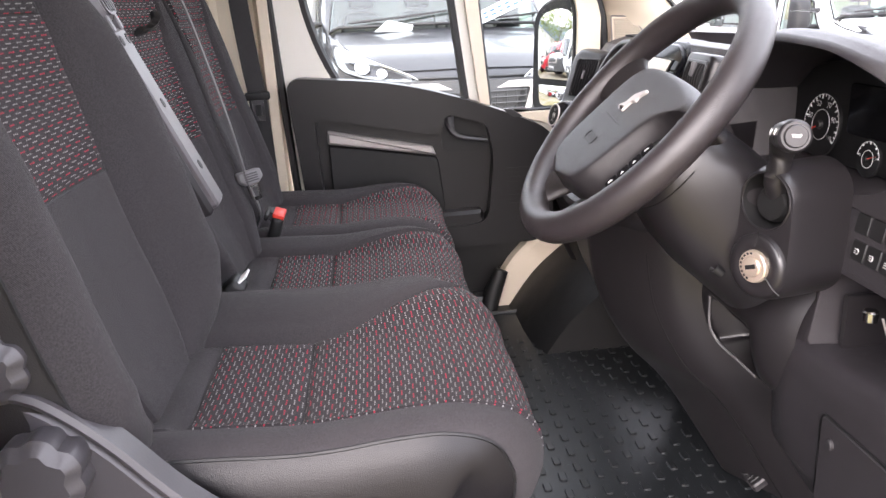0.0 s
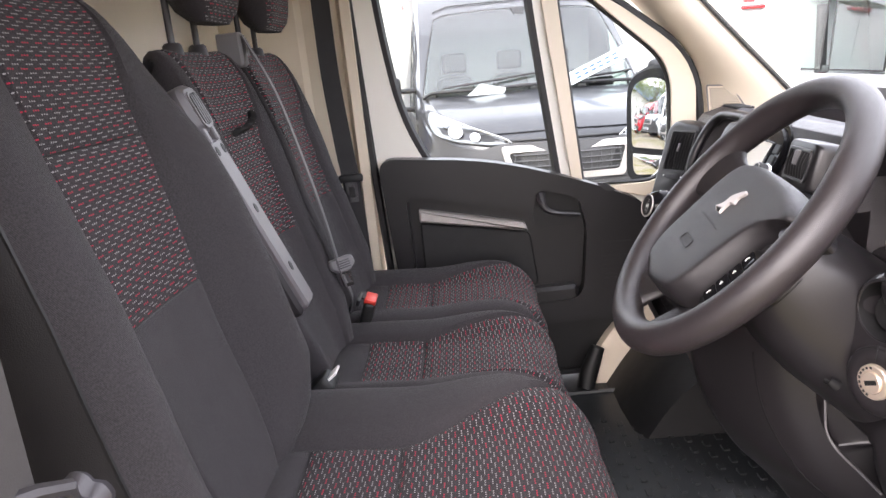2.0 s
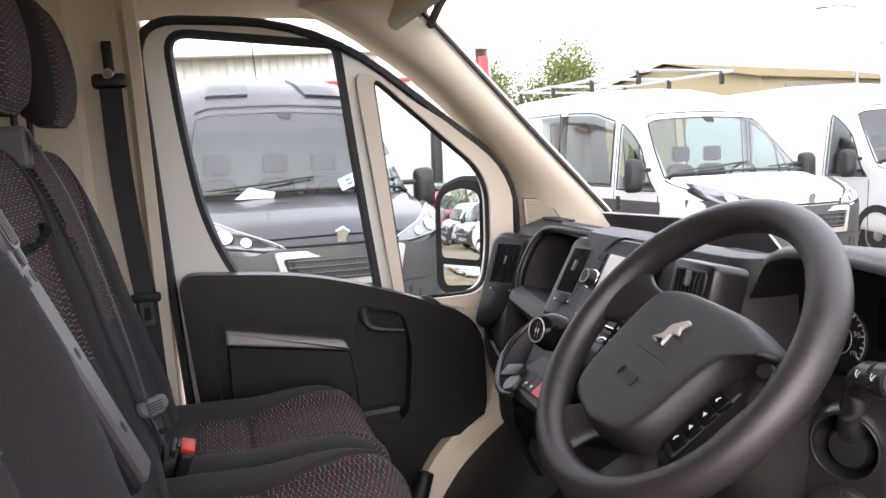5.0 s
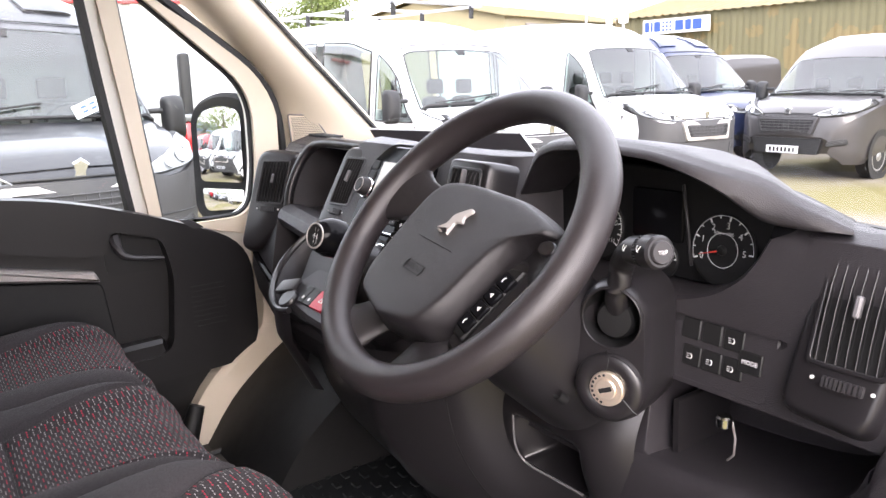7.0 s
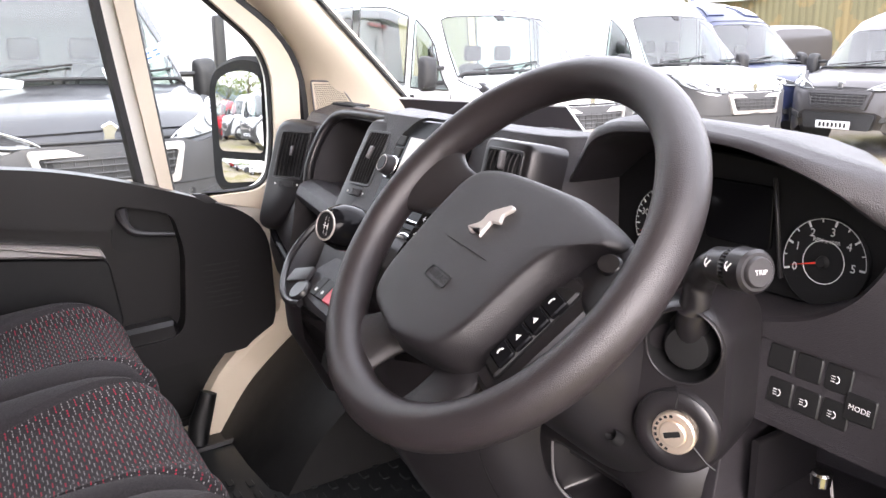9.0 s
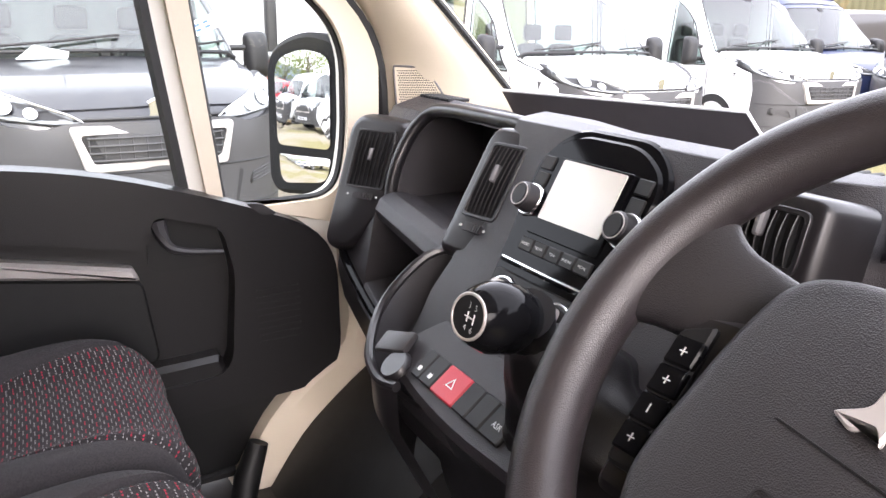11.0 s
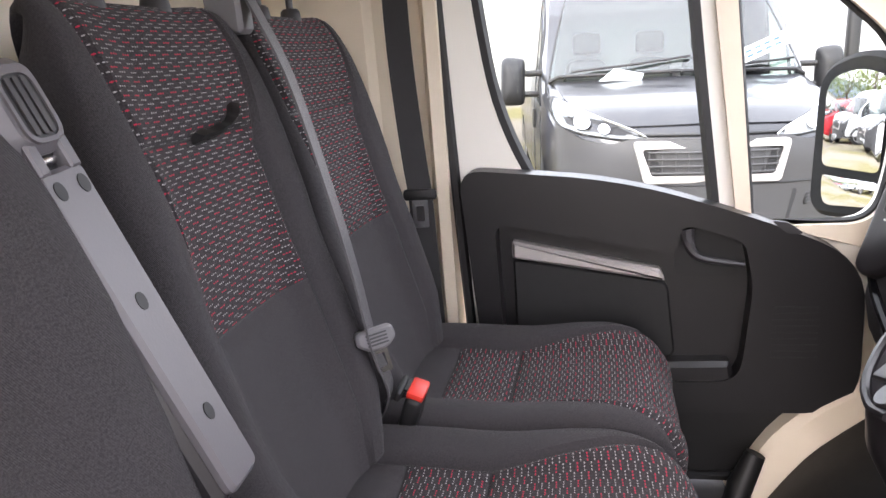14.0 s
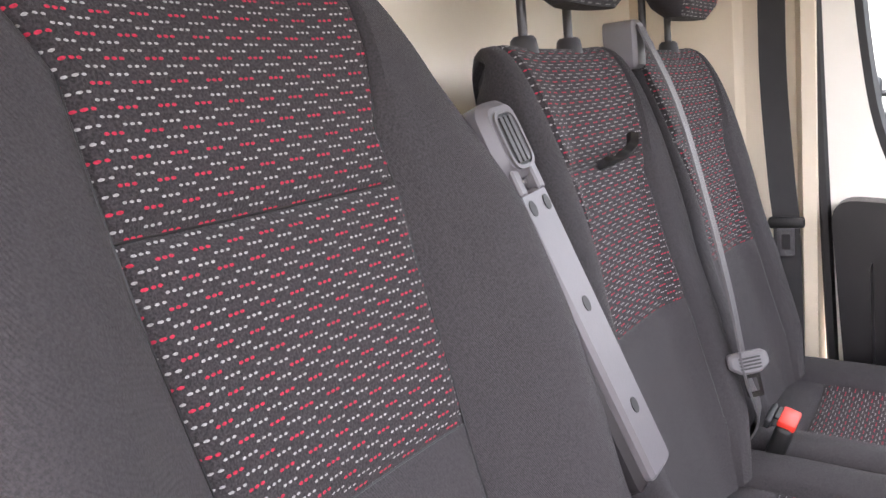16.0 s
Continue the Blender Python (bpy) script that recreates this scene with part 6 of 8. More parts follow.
        M().loft(rows).done("spoke", HUBMAT, w, smooth=60)
        # button strip along the cover's edge, on a bracket that runs back to the spoke
        right = (side * 0.20 * s + up * 0.98).normalized()
        ts = on_plane(to(s * 0.108, -0.046, -0.006), right, n.cross(right))
        M().slab(arc_poly([(-0.062, -0.024, 0.01), (-0.060, 0.016, 0.008), (0.056, 0.020, 0.012), (0.058, -0.026, 0.014)], 4), ts, -0.022, -0.004, 0.005).done("strip_bracket", SMOOTH, w)
        strip = M().slab(arc_poly([(-0.046, -0.010, 0.004), (-0.046, 0.012, 0.006), (0.040, 0.014, 0.006), (0.048, -0.008, 0.004)], 3), ts, -0.010, 0.001, 0.002).done("button_strip", DARK, w, "narrow strip of gloss black buttons")
        for i in range(4):
            b = M().slab(rect(-0.0375 + i * 0.0185, -0.0085, -0.0203 + i * 0.0185, 0.0115, 0.002), ts, -0.002, 0.0032, 0.0012).done("button", GLOSS, strip)
            x0 = -0.0289 + i * 0.0185
            if s > 0 and i in (1, 2):
                M().slab([(x0 + 0.0032 * math.cos(q), 0.001 + 0.0032 * math.sin(q)) for q in (1.57, 3.66, 5.76)], ts, 0.003, 0.0036).done("mark", INK, b)
            elif s > 0:
                M().tube([ts(x0 + 0.0035 * math.cos(q), 0.001 + 0.0035 * math.sin(q), 0.0034) for q in np.linspace(0.4, 2.4, 7)], 0.0008, 5).done("mark", INK, b)
            else:
                m = M().slab(rect(x0 - 0.0026, 0.0008, x0 + 0.0026, 0.0016, 0, 1), ts, 0.003, 0.0036)
                if i != 1:
                    m.slab(rect(x0 - 0.0004, -0.0014, x0 + 0.0004, 0.0038, 0, 1), ts, 0.003, 0.0037)
                m.done("mark", INK, b)
        if s > 0:
            M().loft([[to(s * 0.138 + k * 0.0125 * math.cos(a), 0.027 + k * 0.0085 * math.sin(a), h) for a in np.linspace(0, 2 * math.pi, 25)[:-1]] for k, h in ((1.0, -0.004), (1.0, 0.0005), (0.86, 0.0022), (0.1, 0.0028))]).done("spoke_cap", SMOOTH, w, "oval plastic cap")
    # badge as a plain shape, with the moulded word below it
    th = lambda p, q, h: to(p, q, face(q, 1.0) + 0.0036 + h)
    M().slab(arc_poly([(-0.018, -0.006, 0.003), (-0.006, 0.004, 0.004), (-0.007, 0.016, 0.005), (0.003, 0.024, 0.004), (0.012, 0.031, 0.004), (0.020, 0.028, 0.004), (0.012, 0.018, 0.004), (0.018, 0.010, 0.003), (0.006, 0.008, 0.003), (0.008, -0.010, 0.003), (0.001, -0.002, 0.003), (-0.006, -0.010, 0.003)], 4), th, -0.002, 0.0032, 0.0012).done("badge", SILVER, w, "plain chrome badge")
    box = rect(-0.0185, -0.064, 0.0185, -0.051, 0.004)
    M().ringed(box, [(p * 0.95, -0.0575 + (q + 0.0575) * 0.86) for p, q in box], th, -0.001, 0.0007).done("label_frame", DARK, w)
    text_part("legend", "AIRBAG", DARK, w, th, 0.0092, (0, -0.0575), 0, 0.0006)


steering_wheel()


def footwell():
    # cream door post below the dash and the black wheel arch in front of it
    m = M()
    P = spline([(0.845, 0.55), (0.84, 0.42), (0.83, 0.27), (0.74, 0.205), (0.66, 0.13), (0.60, 0.03), (0.56, -0.06)], 18)
    rows = [[(x - 0.05, 2.20, z + 0.01), (x - 0.045, 2.115, z + 0.01), (x - 0.03, 2.10, z), (x + 0.10, 2.095, z - 0.06), (x + 0.30, 2.095, z - 0.08)] for x, z in P]
    m.grid(rows).grid([[(x, y + 0.05, z) for x, y, z in r] for r in rows])
    tagged(m.done("post", CREAM), "cream door post below the dashboard", "pillar", kind="structure")
    a = thing("wheel_arch", (0.9, 1.98, 0.0), "black carpeted wheel arch in the passenger footwell", "wheel arch")
    prof = spline([(0.585, -0.02), (0.668, 0.095), (0.741, 0.163), (0.831, 0.228), (0.95, 0.29), (1.14, 0.33)], 14)
    loops = [[(0.86 + (x - 0.86) * k, y, z * k) for x, z in prof] + [(1.14, y, -0.02)] for y, k in ((2.094, 1.0), (1.90, 1.0), (1.78, 0.97), (1.73, 0.88))]
    M().loft(loops).done("arch_cover", DARK, a)
    M().tube([(0.578, 2.07, 0.125), (0.548, 2.06, 0.06), (0.53, 2.04, 0.012)], [0.020, 0.026, 0.024], 10).done("hand_grip", DARK, a)
    # tunnel under the centre stack
    t = thing("console_base", (0.85, 1.3, 0.0), "black plastic console base below the gear shelf", "console")
    loops = [[(x, y, z) for y in (1.14, 1.17, 1.42, 1.46)] + [(x + 0.3, 1.46, z), (x + 0.3, 1.14, z)] for x, z in ((0.88, -0.01), (0.83, 0.12), (0.74, 0.26), (0.66, 0.40), (0.64, 0.50))]
    M().loft(loops).done("console_side", DARK, t, bevel=0.02)
    # smooth cowl between the column and the console
    rows = []
    for y in np.linspace(0.80, 1.16, 37):
        k = max(0.0, (y - 1.02) / 0.14) ** 2
        g = max(0.0, (0.86 - y) / 0.06) ** 2
        hollow = lambda z: 0.07 * max(0.0, min(1.0, (0.066 - abs(y - 0.935)) / 0.010)) * max(0.0, min(1.0, (0.040 - abs(z - 0.408)) / 0.008))
        rows.append([(x + 0.10 * k + 0.03 * g + hollow(z), y, z - 0.10 * k) for x, z in spline([(0.80, 0.560), (0.752, 0.520), (0.728, 0.470), (0.728, 0.420), (0.752, 0.365), (0.82, 0.325), (0.95, 0.31)], 44)])
    M().grid(rows).done("knee_cowl", SMOOTH, t, "smooth black cowl under the steering column", smooth=60)
    M().tube(spline([(0.730, 1.000, 0.448), (0.732, 0.998, 0.395), (0.744, 0.985, 0.368), (0.748, 0.935, 0.365), (0.748, 0.880, 0.366)], 20), 0.0018, 6).done("pocket_rim", GREYPL, t, "thin grey pocket rim")
    # curved leg panel from the console to the pedals
    edge = spline([(0.585, 0.535), (0.587, 0.478), (0.605, 0.394), (0.655, 0.300), (0.732, 0.210), (0.845, 0.020)], 24)
    rows = [[(x + dx, yy, z) for x, z in edge] for dx, yy in ((0.03, 1.40), (0.008, 1.20), (0.0, 1.16), (0.004, 1.145), (0.030, 1.105), (0.062, 1.055), (0.10, 1.025), (0.18, 1.005), (0.32, 1.0))]
    M().grid(rows).done("leg_panel", SMOOTH, t, "smooth black side panel by the pedals", smooth=60)
    M().tube([(x + 0.064, 1.053, z) for x, z in edge[3:]], 0.0014, 5).done("panel_seam", DARK, t)
    # driver's mat with raised lozenges
    mt = thing("rubber_floor_mat", (0.62, 1.3, 0.0), "black rubber floor mat with raised rounded ribs", "floor mat")
    out = arc_poly([(0.40, 0.50, 0.05), (0.40, 2.02, 0.05), (0.72, 2.02, 0.08), (0.98, 1.72, 0.1), (0.98, 0.50, 0.05)], 5)
    M().slab(out, on_z(0.0), 0.0, 0.008, 0.003).done("mat_sheet", MAT, mt)
    M().tube([(p, q, 0.010) for p, q in out], 0.008, 6, closed=True).done("mat_edge", MAT, mt)
    m = M()
    m.slab(rect(-0.0075, -0.014, 0.0075, 0.014, 0.005, 3), on_z(0.008), 0.0, 0.0036, 0.0014)
    first = m.done("rib", MAT, mt)
    made = 0
    for i in range(14):
        for j in range(21):
            x, y = 0.44 + i * 0.036, 0.74 + j * 0.054 + 0.027 * (i % 2)
            if x > 0.93 or y > 1.86 or made >= 298:
                continue
            made += 1
            ob = new("rib", first.data)
            hang(ob, mt)
            ob.location = (x, y, 0)
    first.location = (0.44, 0.686, 0)
    pd = thing("accelerator_pedal", (0.90, 1.12, 0.02), "worn metal-faced pedal pad", "pedal")
    tp = on_plane((0.88, 1.10, 0.05), R_, (0.8, 0, 0.6))
    M().slab(rect(-0.035, -0.025, 0.035, 0.025, 0.008), tp, -0.008, 0.006, 0.003).done("pedal_pad", MIDGREY, pd)
    for i in range(6):
        M().slab(rect(-0.030 + i * 0.010, -0.020, -0.025 + i * 0.010, 0.020, 0.002), tp, 0.005, 0.009, 0.001).done("tread", RUBBER, pd)
    M().tube([(0.89, 1.10, 0.045), (0.97, 1.10, 0.10), (1.05, 1.10, 0.25)], 0.010, 8).done("pedal_arm", DARK, pd)


footwell()

# ---- outside: yard, parked vans, buildings ----
def ground_mat():
    m, N, L, B = nodes_of("gravel_and_worn_grass")
    co = N.new("ShaderNodeTexCoord").outputs["Object"]
    stones, patch, blade = noise_of(N, L, 28, 5, co), noise_of(N, L, 0.35, 4, co), noise_of(N, L, 60, 3, co)
    g = mix_col(N, L, stones, (0.10, 0.085, 0.062), (0.27, 0.23, 0.175))
    grass = mix_col(N, L, blade, (0.075, 0.072, 0.016), (0.20, 0.165, 0.058))
    f = N.new("ShaderNodeValToRGB")
    f.color_ramp.elements[0].position, f.color_ramp.elements[1].position = 0.42, 0.58
    L.new(patch, f.inputs[0])
    L.new(mix_col(N, L, f.outputs[0], g, grass), B.inputs["Base Color"])
    B.inputs["Roughness"].default_value = 0.95
    bump = N.new("ShaderNodeBump")
    bump.inputs["Strength"].default_value, bump.inputs["Distance"].default_value = 0.8, 0.03
    L.new(stones, bump.inputs["Height"])
    L.new(bump.outputs[0], B.inputs["Normal"])
    return m


def sheet_mat(name, a, b, rust=0.0):
    m, N, L, B = nodes_of(name)
    co = N.new("ShaderNodeTexCoord").outputs["Object"]
    streak = N.new("ShaderNodeMapping")
    streak.inputs["Scale"].default_value = (1.5, 1.5, 0.12)
    L.new(co, streak.inputs["Vector"])
    s = noise_of(N, L, 2.0, 5, streak.outputs[0])
    col = mix_col(N, L, s, a, b)
    if rust:
        col = mix_col(N, L, math_node(N, L, "MULTIPLY", math_node(N, L, "GREATER_THAN", noise_of(N, L, 0.8, 5, co), 0.56), rust), col, (0.35, 0.20, 0.06))
    L.new(col, B.inputs["Base Color"])
    B.inputs["Roughness"].default_value = 0.6
    return m


GROUNDM = ground_mat()
DGREY = surface("dark_grey_metallic_paint", (0.022, 0.0225, 0.027), 0.32, spec=0.5, coat=0.7, metal=0.2, var=0.05)
NAVY = surface("navy_blue_paint", (0.014, 0.022, 0.065), 0.3, coat=0.4, var=0.05)
FGREY = surface("magnetic_grey_paint", (0.050, 0.046, 0.047), 0.32, coat=0.5, metal=0.2, var=0.06)
REDP = surface("red_paint", (0.45, 0.02, 0.03), 0.25, coat=0.8, var=0.05)
BLUEP = surface("blue_paint", (0.02, 0.14, 0.40), 0.4, var=0.05)
BUMPER = surface("unpainted_grey_bumper", (0.050, 0.049, 0.051), 0.50, grain=0.1)
LAMP = surface("clear_headlamp", (0.20, 0.21, 0.215), 0.14, metal=0.4, var=0.55, var_scale=26, coat=0.3)
TAIL = surface("red_tail_lamp", (0.42, 0.01, 0.015), 0.15, coat=1.0)
ALLOY = surface("alloy_wheel", (0.42, 0.42, 0.43), 0.3, metal=0.8)
# white paper with the windscreen's dimming green tint put into its colour
SHEET = surface("glass_tinted_paper", (0.46, 0.50, 0.50), 0.8, var=0.05)
WALLA = sheet_mat("pale_corrugated_sheet", (0.42, 0.43, 0.40), (0.66, 0.66, 0.62))
WALLB = sheet_mat("cream_sheet_wall", (0.30, 0.26, 0.15), (0.36, 0.31, 0.19))
WALLD = sheet_mat("grey_weathered_sheet", (0.16, 0.14, 0.14), (0.30, 0.27, 0.26))
WALLC = sheet_mat("olive_corrugated_sheet", (0.10, 0.09, 0.045), (0.16, 0.145, 0.075), 0.2)
ROOFG = sheet_mat("mossy_roof_sheet", (0.105, 0.080, 0.022), (0.19, 0.145, 0.050), 0.4)
REDTR = surface("red_barge_board", (0.50, 0.05, 0.05), 0.5)
LEAFM = surface("spring_leaves", (0.13, 0.17, 0.035), 0.6, var=0.5, var_scale=2)
BARK = surface("bark", (0.10, 0.08, 0.06), 0.9, grain=0.4, grain_scale=30)
SIGNB = surface("sign_blue", (0.03, 0.08, 0.30), 0.5)

FALL = 0.033


def yard(x):
    """Height of the yard, which falls gently ahead of the van."""
    return -0.65 - FALL * max(-2.0, min(34.0, x))


g = M().grid([[(x, y, yard(x)) for y in (-400, -60, -15, 0, 8, 20, 60, 400)] for x in (-400, -60, -15, -2, 0, 8, 20, 34, 60, 400)])
tagged(g.done("ground", GROUNDM), "gravel yard with worn yellowing grass", "ground", kind="structure")


def van(paint, label, height=2.52, length=5.9, width=2.03, bumper=None, glassy=0, sill=None, grille=SILVER, snub=0.0, wave=False, badge=True):
    """A panel van, nose towards +x at the origin, wheels on z = 0."""
    v = thing("van", (0, 0, 0), label, "van")
    hs = height / 2.52
    hw = width / 2
    top = [(0.0, 0.66), (0.03, 0.80), (-0.04, 0.98), (-0.16, 1.09), (-0.45, 1.20), (-0.88, 1.31), (-1.25, 1.69), (-1.60, 2.04), (-1.78, 2.17), (-2.05, 2.33), (-2.6, 2.48), (-3.4, 2.52), (-length + 0.5, 2.52), (-length + 0.1, 2.47), (-length, 2.40)]
    top[0] = (0.02, 0.66)
    T = [(0.06, 0.70), (0.05, 0.86), (0.02, 1.0), (-0.06, 1.10), (-0.16, 1.15), (-0.45, 1.235)] + top[5:]
    zt = lambda x: float(np.interp(-x, [-a for a, _ in T], [b * (hs if b > 1.35 else 0.5 + 0.5 * hs) for _, b in T]))
    half = lambda x: float(np.interp(-x, [-0.05, -0.02, 0.06, 0.2, 0.5, 1.0, 2.0, length - 0.3, length], [0.66 * hw, 0.80 * hw, 0.92 * hw, 0.965 * hw, 0.99 * hw, hw, hw, hw, 0.97 * hw]))
    zb = lambda x: float(np.interp(-x, [-0.05, 0.0, 0.25, 1.0], [0.42, 0.26, 0.24, 0.34]))

    def section(x):
        h, t, b = half(x), zt(x), zb(x)
        over = max(0.0, t - 1.3)
        pts = [(0.0, t + 0.02), (h - 0.13 * over - min(0.34, 0.12 + 0.2 * over), t), (h - 0.105 * over - 0.03, t - min(0.10, 0.05 + 0.1 * over)), (h - 0.075 * over, t - 0.10 - 0.22 * min(1, over)), (h, min(1.15, t - 0.12)), (h + 0.005, min(0.85, t - 0.14)), (h, b + 0.10), (h * 0.95, b)]
        S = []
        for k in range(len(pts) - 1):
            for j in range(4):
                f = j / 4
                S.append((pts[k][0] * (1 - f) + pts[k + 1][0] * f, pts[k][1] * (1 - f) + pts[k + 1][1] * f))
        S.append(pts[-1])
        return S

    def bulge(x, y, z):
        k = max(0.0, 1 - max(0, -x - 0.2) / 2.2)
        return (x - 0.30 * k * (abs(y) / hw) ** 2.2, y, z)

    def surf(x, s, off=0.0):
        """s: 0 at the roof's middle, 7 at the sill; the sign is the side."""
        S = section(x)
        a = min(abs(s), 6.999) * 4
        k = int(a)
        f = a - k
        y, z = S[k][0] * (1 - f) + S[k + 1][0] * f, S[k][1] * (1 - f) + S[k + 1][1] * f
        return Vector(bulge(x, math.copysign(y, s) if s else 0.0, z))

    def patch(quad, off, nx=8, ns=10):
        """A piece that lies on the body: quad of (x, s) corners."""
        (x0, s0), (x1, s1), (x2, s2), (x3, s3) = quad
        rows = []
        for i in range(nx + 1):
            a = i / nx
            row = []
            for j in range(ns + 1):
                b = j / ns
                x = (x0 * (1 - b) + x1 * b) * (1 - a) + (x3 * (1 - b) + x2 * b) * a
                s = (s0 * (1 - b) + s1 * b) * (1 - a) + (s3 * (1 - b) + s2 * b) * a
                p = surf(x, s)
                e = 0.02
                d1 = surf(x - e, s) - surf(x + e, s)
                d2 = surf(x, s + e * 3) - surf(x, s - e * 3)
                n = d1.cross(d2)
                n.normalize()
                if n.dot(p - Vector((-2.2, 0, 0.9))) < 0:
                    n = -n
                row.append(p + n * off)
            rows.append(row)
        back = [[p - (p - Vector((-2.2, 0, 0.9))).normalized() * 0.02 for p in r] for r in rows]
        m = M().grid(rows)
        m.grid([rows[0], back[0]]).grid([rows[-1], back[-1]]).grid([[r[0] for r in rows], [r[0] for r in back]]).grid([[r[-1] for r in rows], [r[-1] for r in back]])
        return m

    back_of = sorted((b, a) for a, b in T[:6])

    def nose(p, q, h):
        """A place on the van's front, h metres proud of it."""
        xt = float(np.interp(q, [b for b, _ in back_of], [a for _, a in back_of]))
        xh = float(np.interp(abs(p) / hw, [0.66, 0.80, 0.92, 0.965, 0.99], [0.05, 0.02, -0.06, -0.2, -0.5]))
        return Vector(bulge(min(xt, xh) + h, p, q))

    xs = [0.06, 0.055, 0.05, 0.04, 0.02, -0.01, -0.05, -0.10, -0.18, -0.3, -0.45, -0.65, -0.88, -1.05, -1.25, -1.45, -1.6, -1.86, -2.05, -2.3, -2.6, -3.0, -3.4, -4.2, -length + 0.5, -length + 0.1, -length]
    rows = []
    for x in xs:
        S = section(x)
        rows.append([bulge(x, -y, z) for y, z in reversed(S)] + [bulge(x, y, z) for y, z in S[1:]])
    def is_open(x, q):
        q = abs(q)
        if -1.57 < x < -0.96 and q < 1.45:
            return True
        if -1.83 < x < float(np.interp(q, [2.6, 3.95], [-1.46, -1.08])) and 2.75 < q < 3.9:
            return True
        return bool(glassy) and 2.95 < q < 3.9 and (-3.25 < x < -2.12 or -4.85 < x < -3.55)

    wide = len(rows[0])
    faces = []
    for i in range(len(rows) - 1):
        for j in range(wide - 1):
            if not is_open((xs[i] + xs[i + 1]) / 2, (j + 0.5 - 28) / 4):
                faces.append((i * wide + j, i * wide + j + 1, (i + 1) * wide + j + 1, (i + 1) * wide + j))
    m = M().add([Vector(p) for r in rows for p in r], faces)
    m.add([Vector(p) for p in rows[0]], [tuple(range(len(rows[0])))]).add([Vector(p) for p in rows[-1]], [tuple(range(len(rows[-1])))])
    m.add([rows[0][0], rows[0][-1], rows[-1][-1], rows[-1][0]], [(0, 1, 2, 3)])
    m.done("body", paint, v, smooth=28)

    def window(name, quad, label=""):
        pane = patch(quad, 0.006).done(name, VGLASS, v, label)
        pane.visible_shadow = False
        ring = []
        for k in range(4):
            (x0, s0), (x1, s1) = quad[k], quad[(k + 1) % 4]
            ring += [surf(x0 + (x1 - x0) * t, s0 + (s1 - s0) * t) for t in np.linspace(0, 1, 9)[:-1]]
        M().tube(ring, 0.011, 6, closed=True).done("window_seal", RUBBER, v)

    window("windscreen", [(-0.93, -1.75), (-0.93, 1.75), (-1.60, 1.45), (-1.60, -1.45)], "reflecting windscreen")
    patch([(-0.02, -0.85), (-0.02, 0.85), (-0.88, 1.30), (-0.88, -1.30)], 0.012, 10, 10).done("bonnet_panel", paint, v, bevel=0.006)
    M().tube([nose(p, 1.005, 0.012) for p in np.linspace(-0.46, 0.46, 15)], 0.010, 6).done("bonnet_gap", RUBBER, v)
    if height > 2.35:
        for q in (-1, 1):
            patch([(-1.86, q * 0.45), (-1.86, q * 1.15), (-2.30, q * 0.95), (-2.30, q * 0.35)], 0.022, 6, 6).done("roof_pad", paint, v, bevel=0.012)
        M().tube([surf(-1.70, t) + Vector((0.004, 0, 0.004)) for t in np.linspace(-1.5, 1.5, 20)], 0.006, 5).done("roof_gap", RUBBER, v)
        patch([(-1.60, -0.10), (-1.60, 0.10), (-1.54, 0.07), (-1.54, -0.07)], 0.010, 2, 2).done("sensor_patch", DARK, v)
    # dim interior: dash top, seats, wheel, partition
    M().rbox((-1.12, 0, 1.10 * hs), (0.50, 1.62, 0.34), 0.08, 3).done("dash_top", DARK, v)
    M().tube([(-1.48 + 0.05 * math.sin(a), 0.42 + 0.19 * math.cos(a), 1.30 * hs + 0.17 * math.sin(a)) for a in np.linspace(0, 2 * math.pi, 25)[:-1]], 0.016, 6, closed=True).done("driving_wheel", RUBBER, v)
    for q in (-0.55, 0.0, 0.48):
        M().loft([[(-1.95 - 0.12 * t - d, q + w * k, (0.85 + 0.62 * t) * hs) for d, k in ((0, -1), (0, 1), (0.12, 1), (0.12, -1))] for t, w in ((0, 0.22), (0.6, 0.22), (0.95, 0.17), (1.0, 0.09))]).done("seat_back", DARK, v, bevel=0.03)
        M().rbox((-2.10, q, 1.60 * hs), (0.09, 0.25, 0.19), 0.04, 3).done("headrest", DARK, v)
    if not glassy:
        M().rbox((-2.30, 0, 1.30), (0.03, 2 * hw - 0.30, 1.7 * hs), 0.01).done("partition", GREYPL, v)
    M().tube([surf(-0.915, s) + Vector((0.012, 0, 0.012)) for s in np.linspace(-1.8, 1.8, 24)], 0.016, 6).done("scuttle", RUBBER, v)
    for s in (-0.9, 0.35):
        M().tube([surf(-0.93, s) + Vector((0.02, 0, 0.03)), surf(-0.96, s + 0.5) + Vector((0.02, 0, 0.03)), surf(-1.00, s + 1.0) + Vector((0.01, 0, 0.03))], 0.010, 6).done("wiper", RUBBER, v)
    for s in (-1, 1):
        window("side_window", [(-0.99, s * 4.05), (-1.91, s * 4.05), (-1.91, s * 2.7), (-1.42, s * 2.6)])
        M().tube([surf(-1.32 - 0.15 * t, s * (3.95 - 1.3 * t)) for t in np.linspace(0, 1, 6)], 0.014, 5).done("window_bar", RUBBER, v)
        M().tube([surf(x, s * q) + Vector((0.004, 0, 0.004)) for x, q in ((-0.10, 1.3), (-0.25, 1.75), (-0.45, 1.9), (-0.70, 1.95), (-0.90, 1.9))], 0.007, 5).done("bonnet_gap", RUBBER, v)
        M().tube([surf(-1.98, s * q) for q in np.linspace(2.4, 6.6, 12)], 0.006, 5).done("door_gap", RUBBER, v)
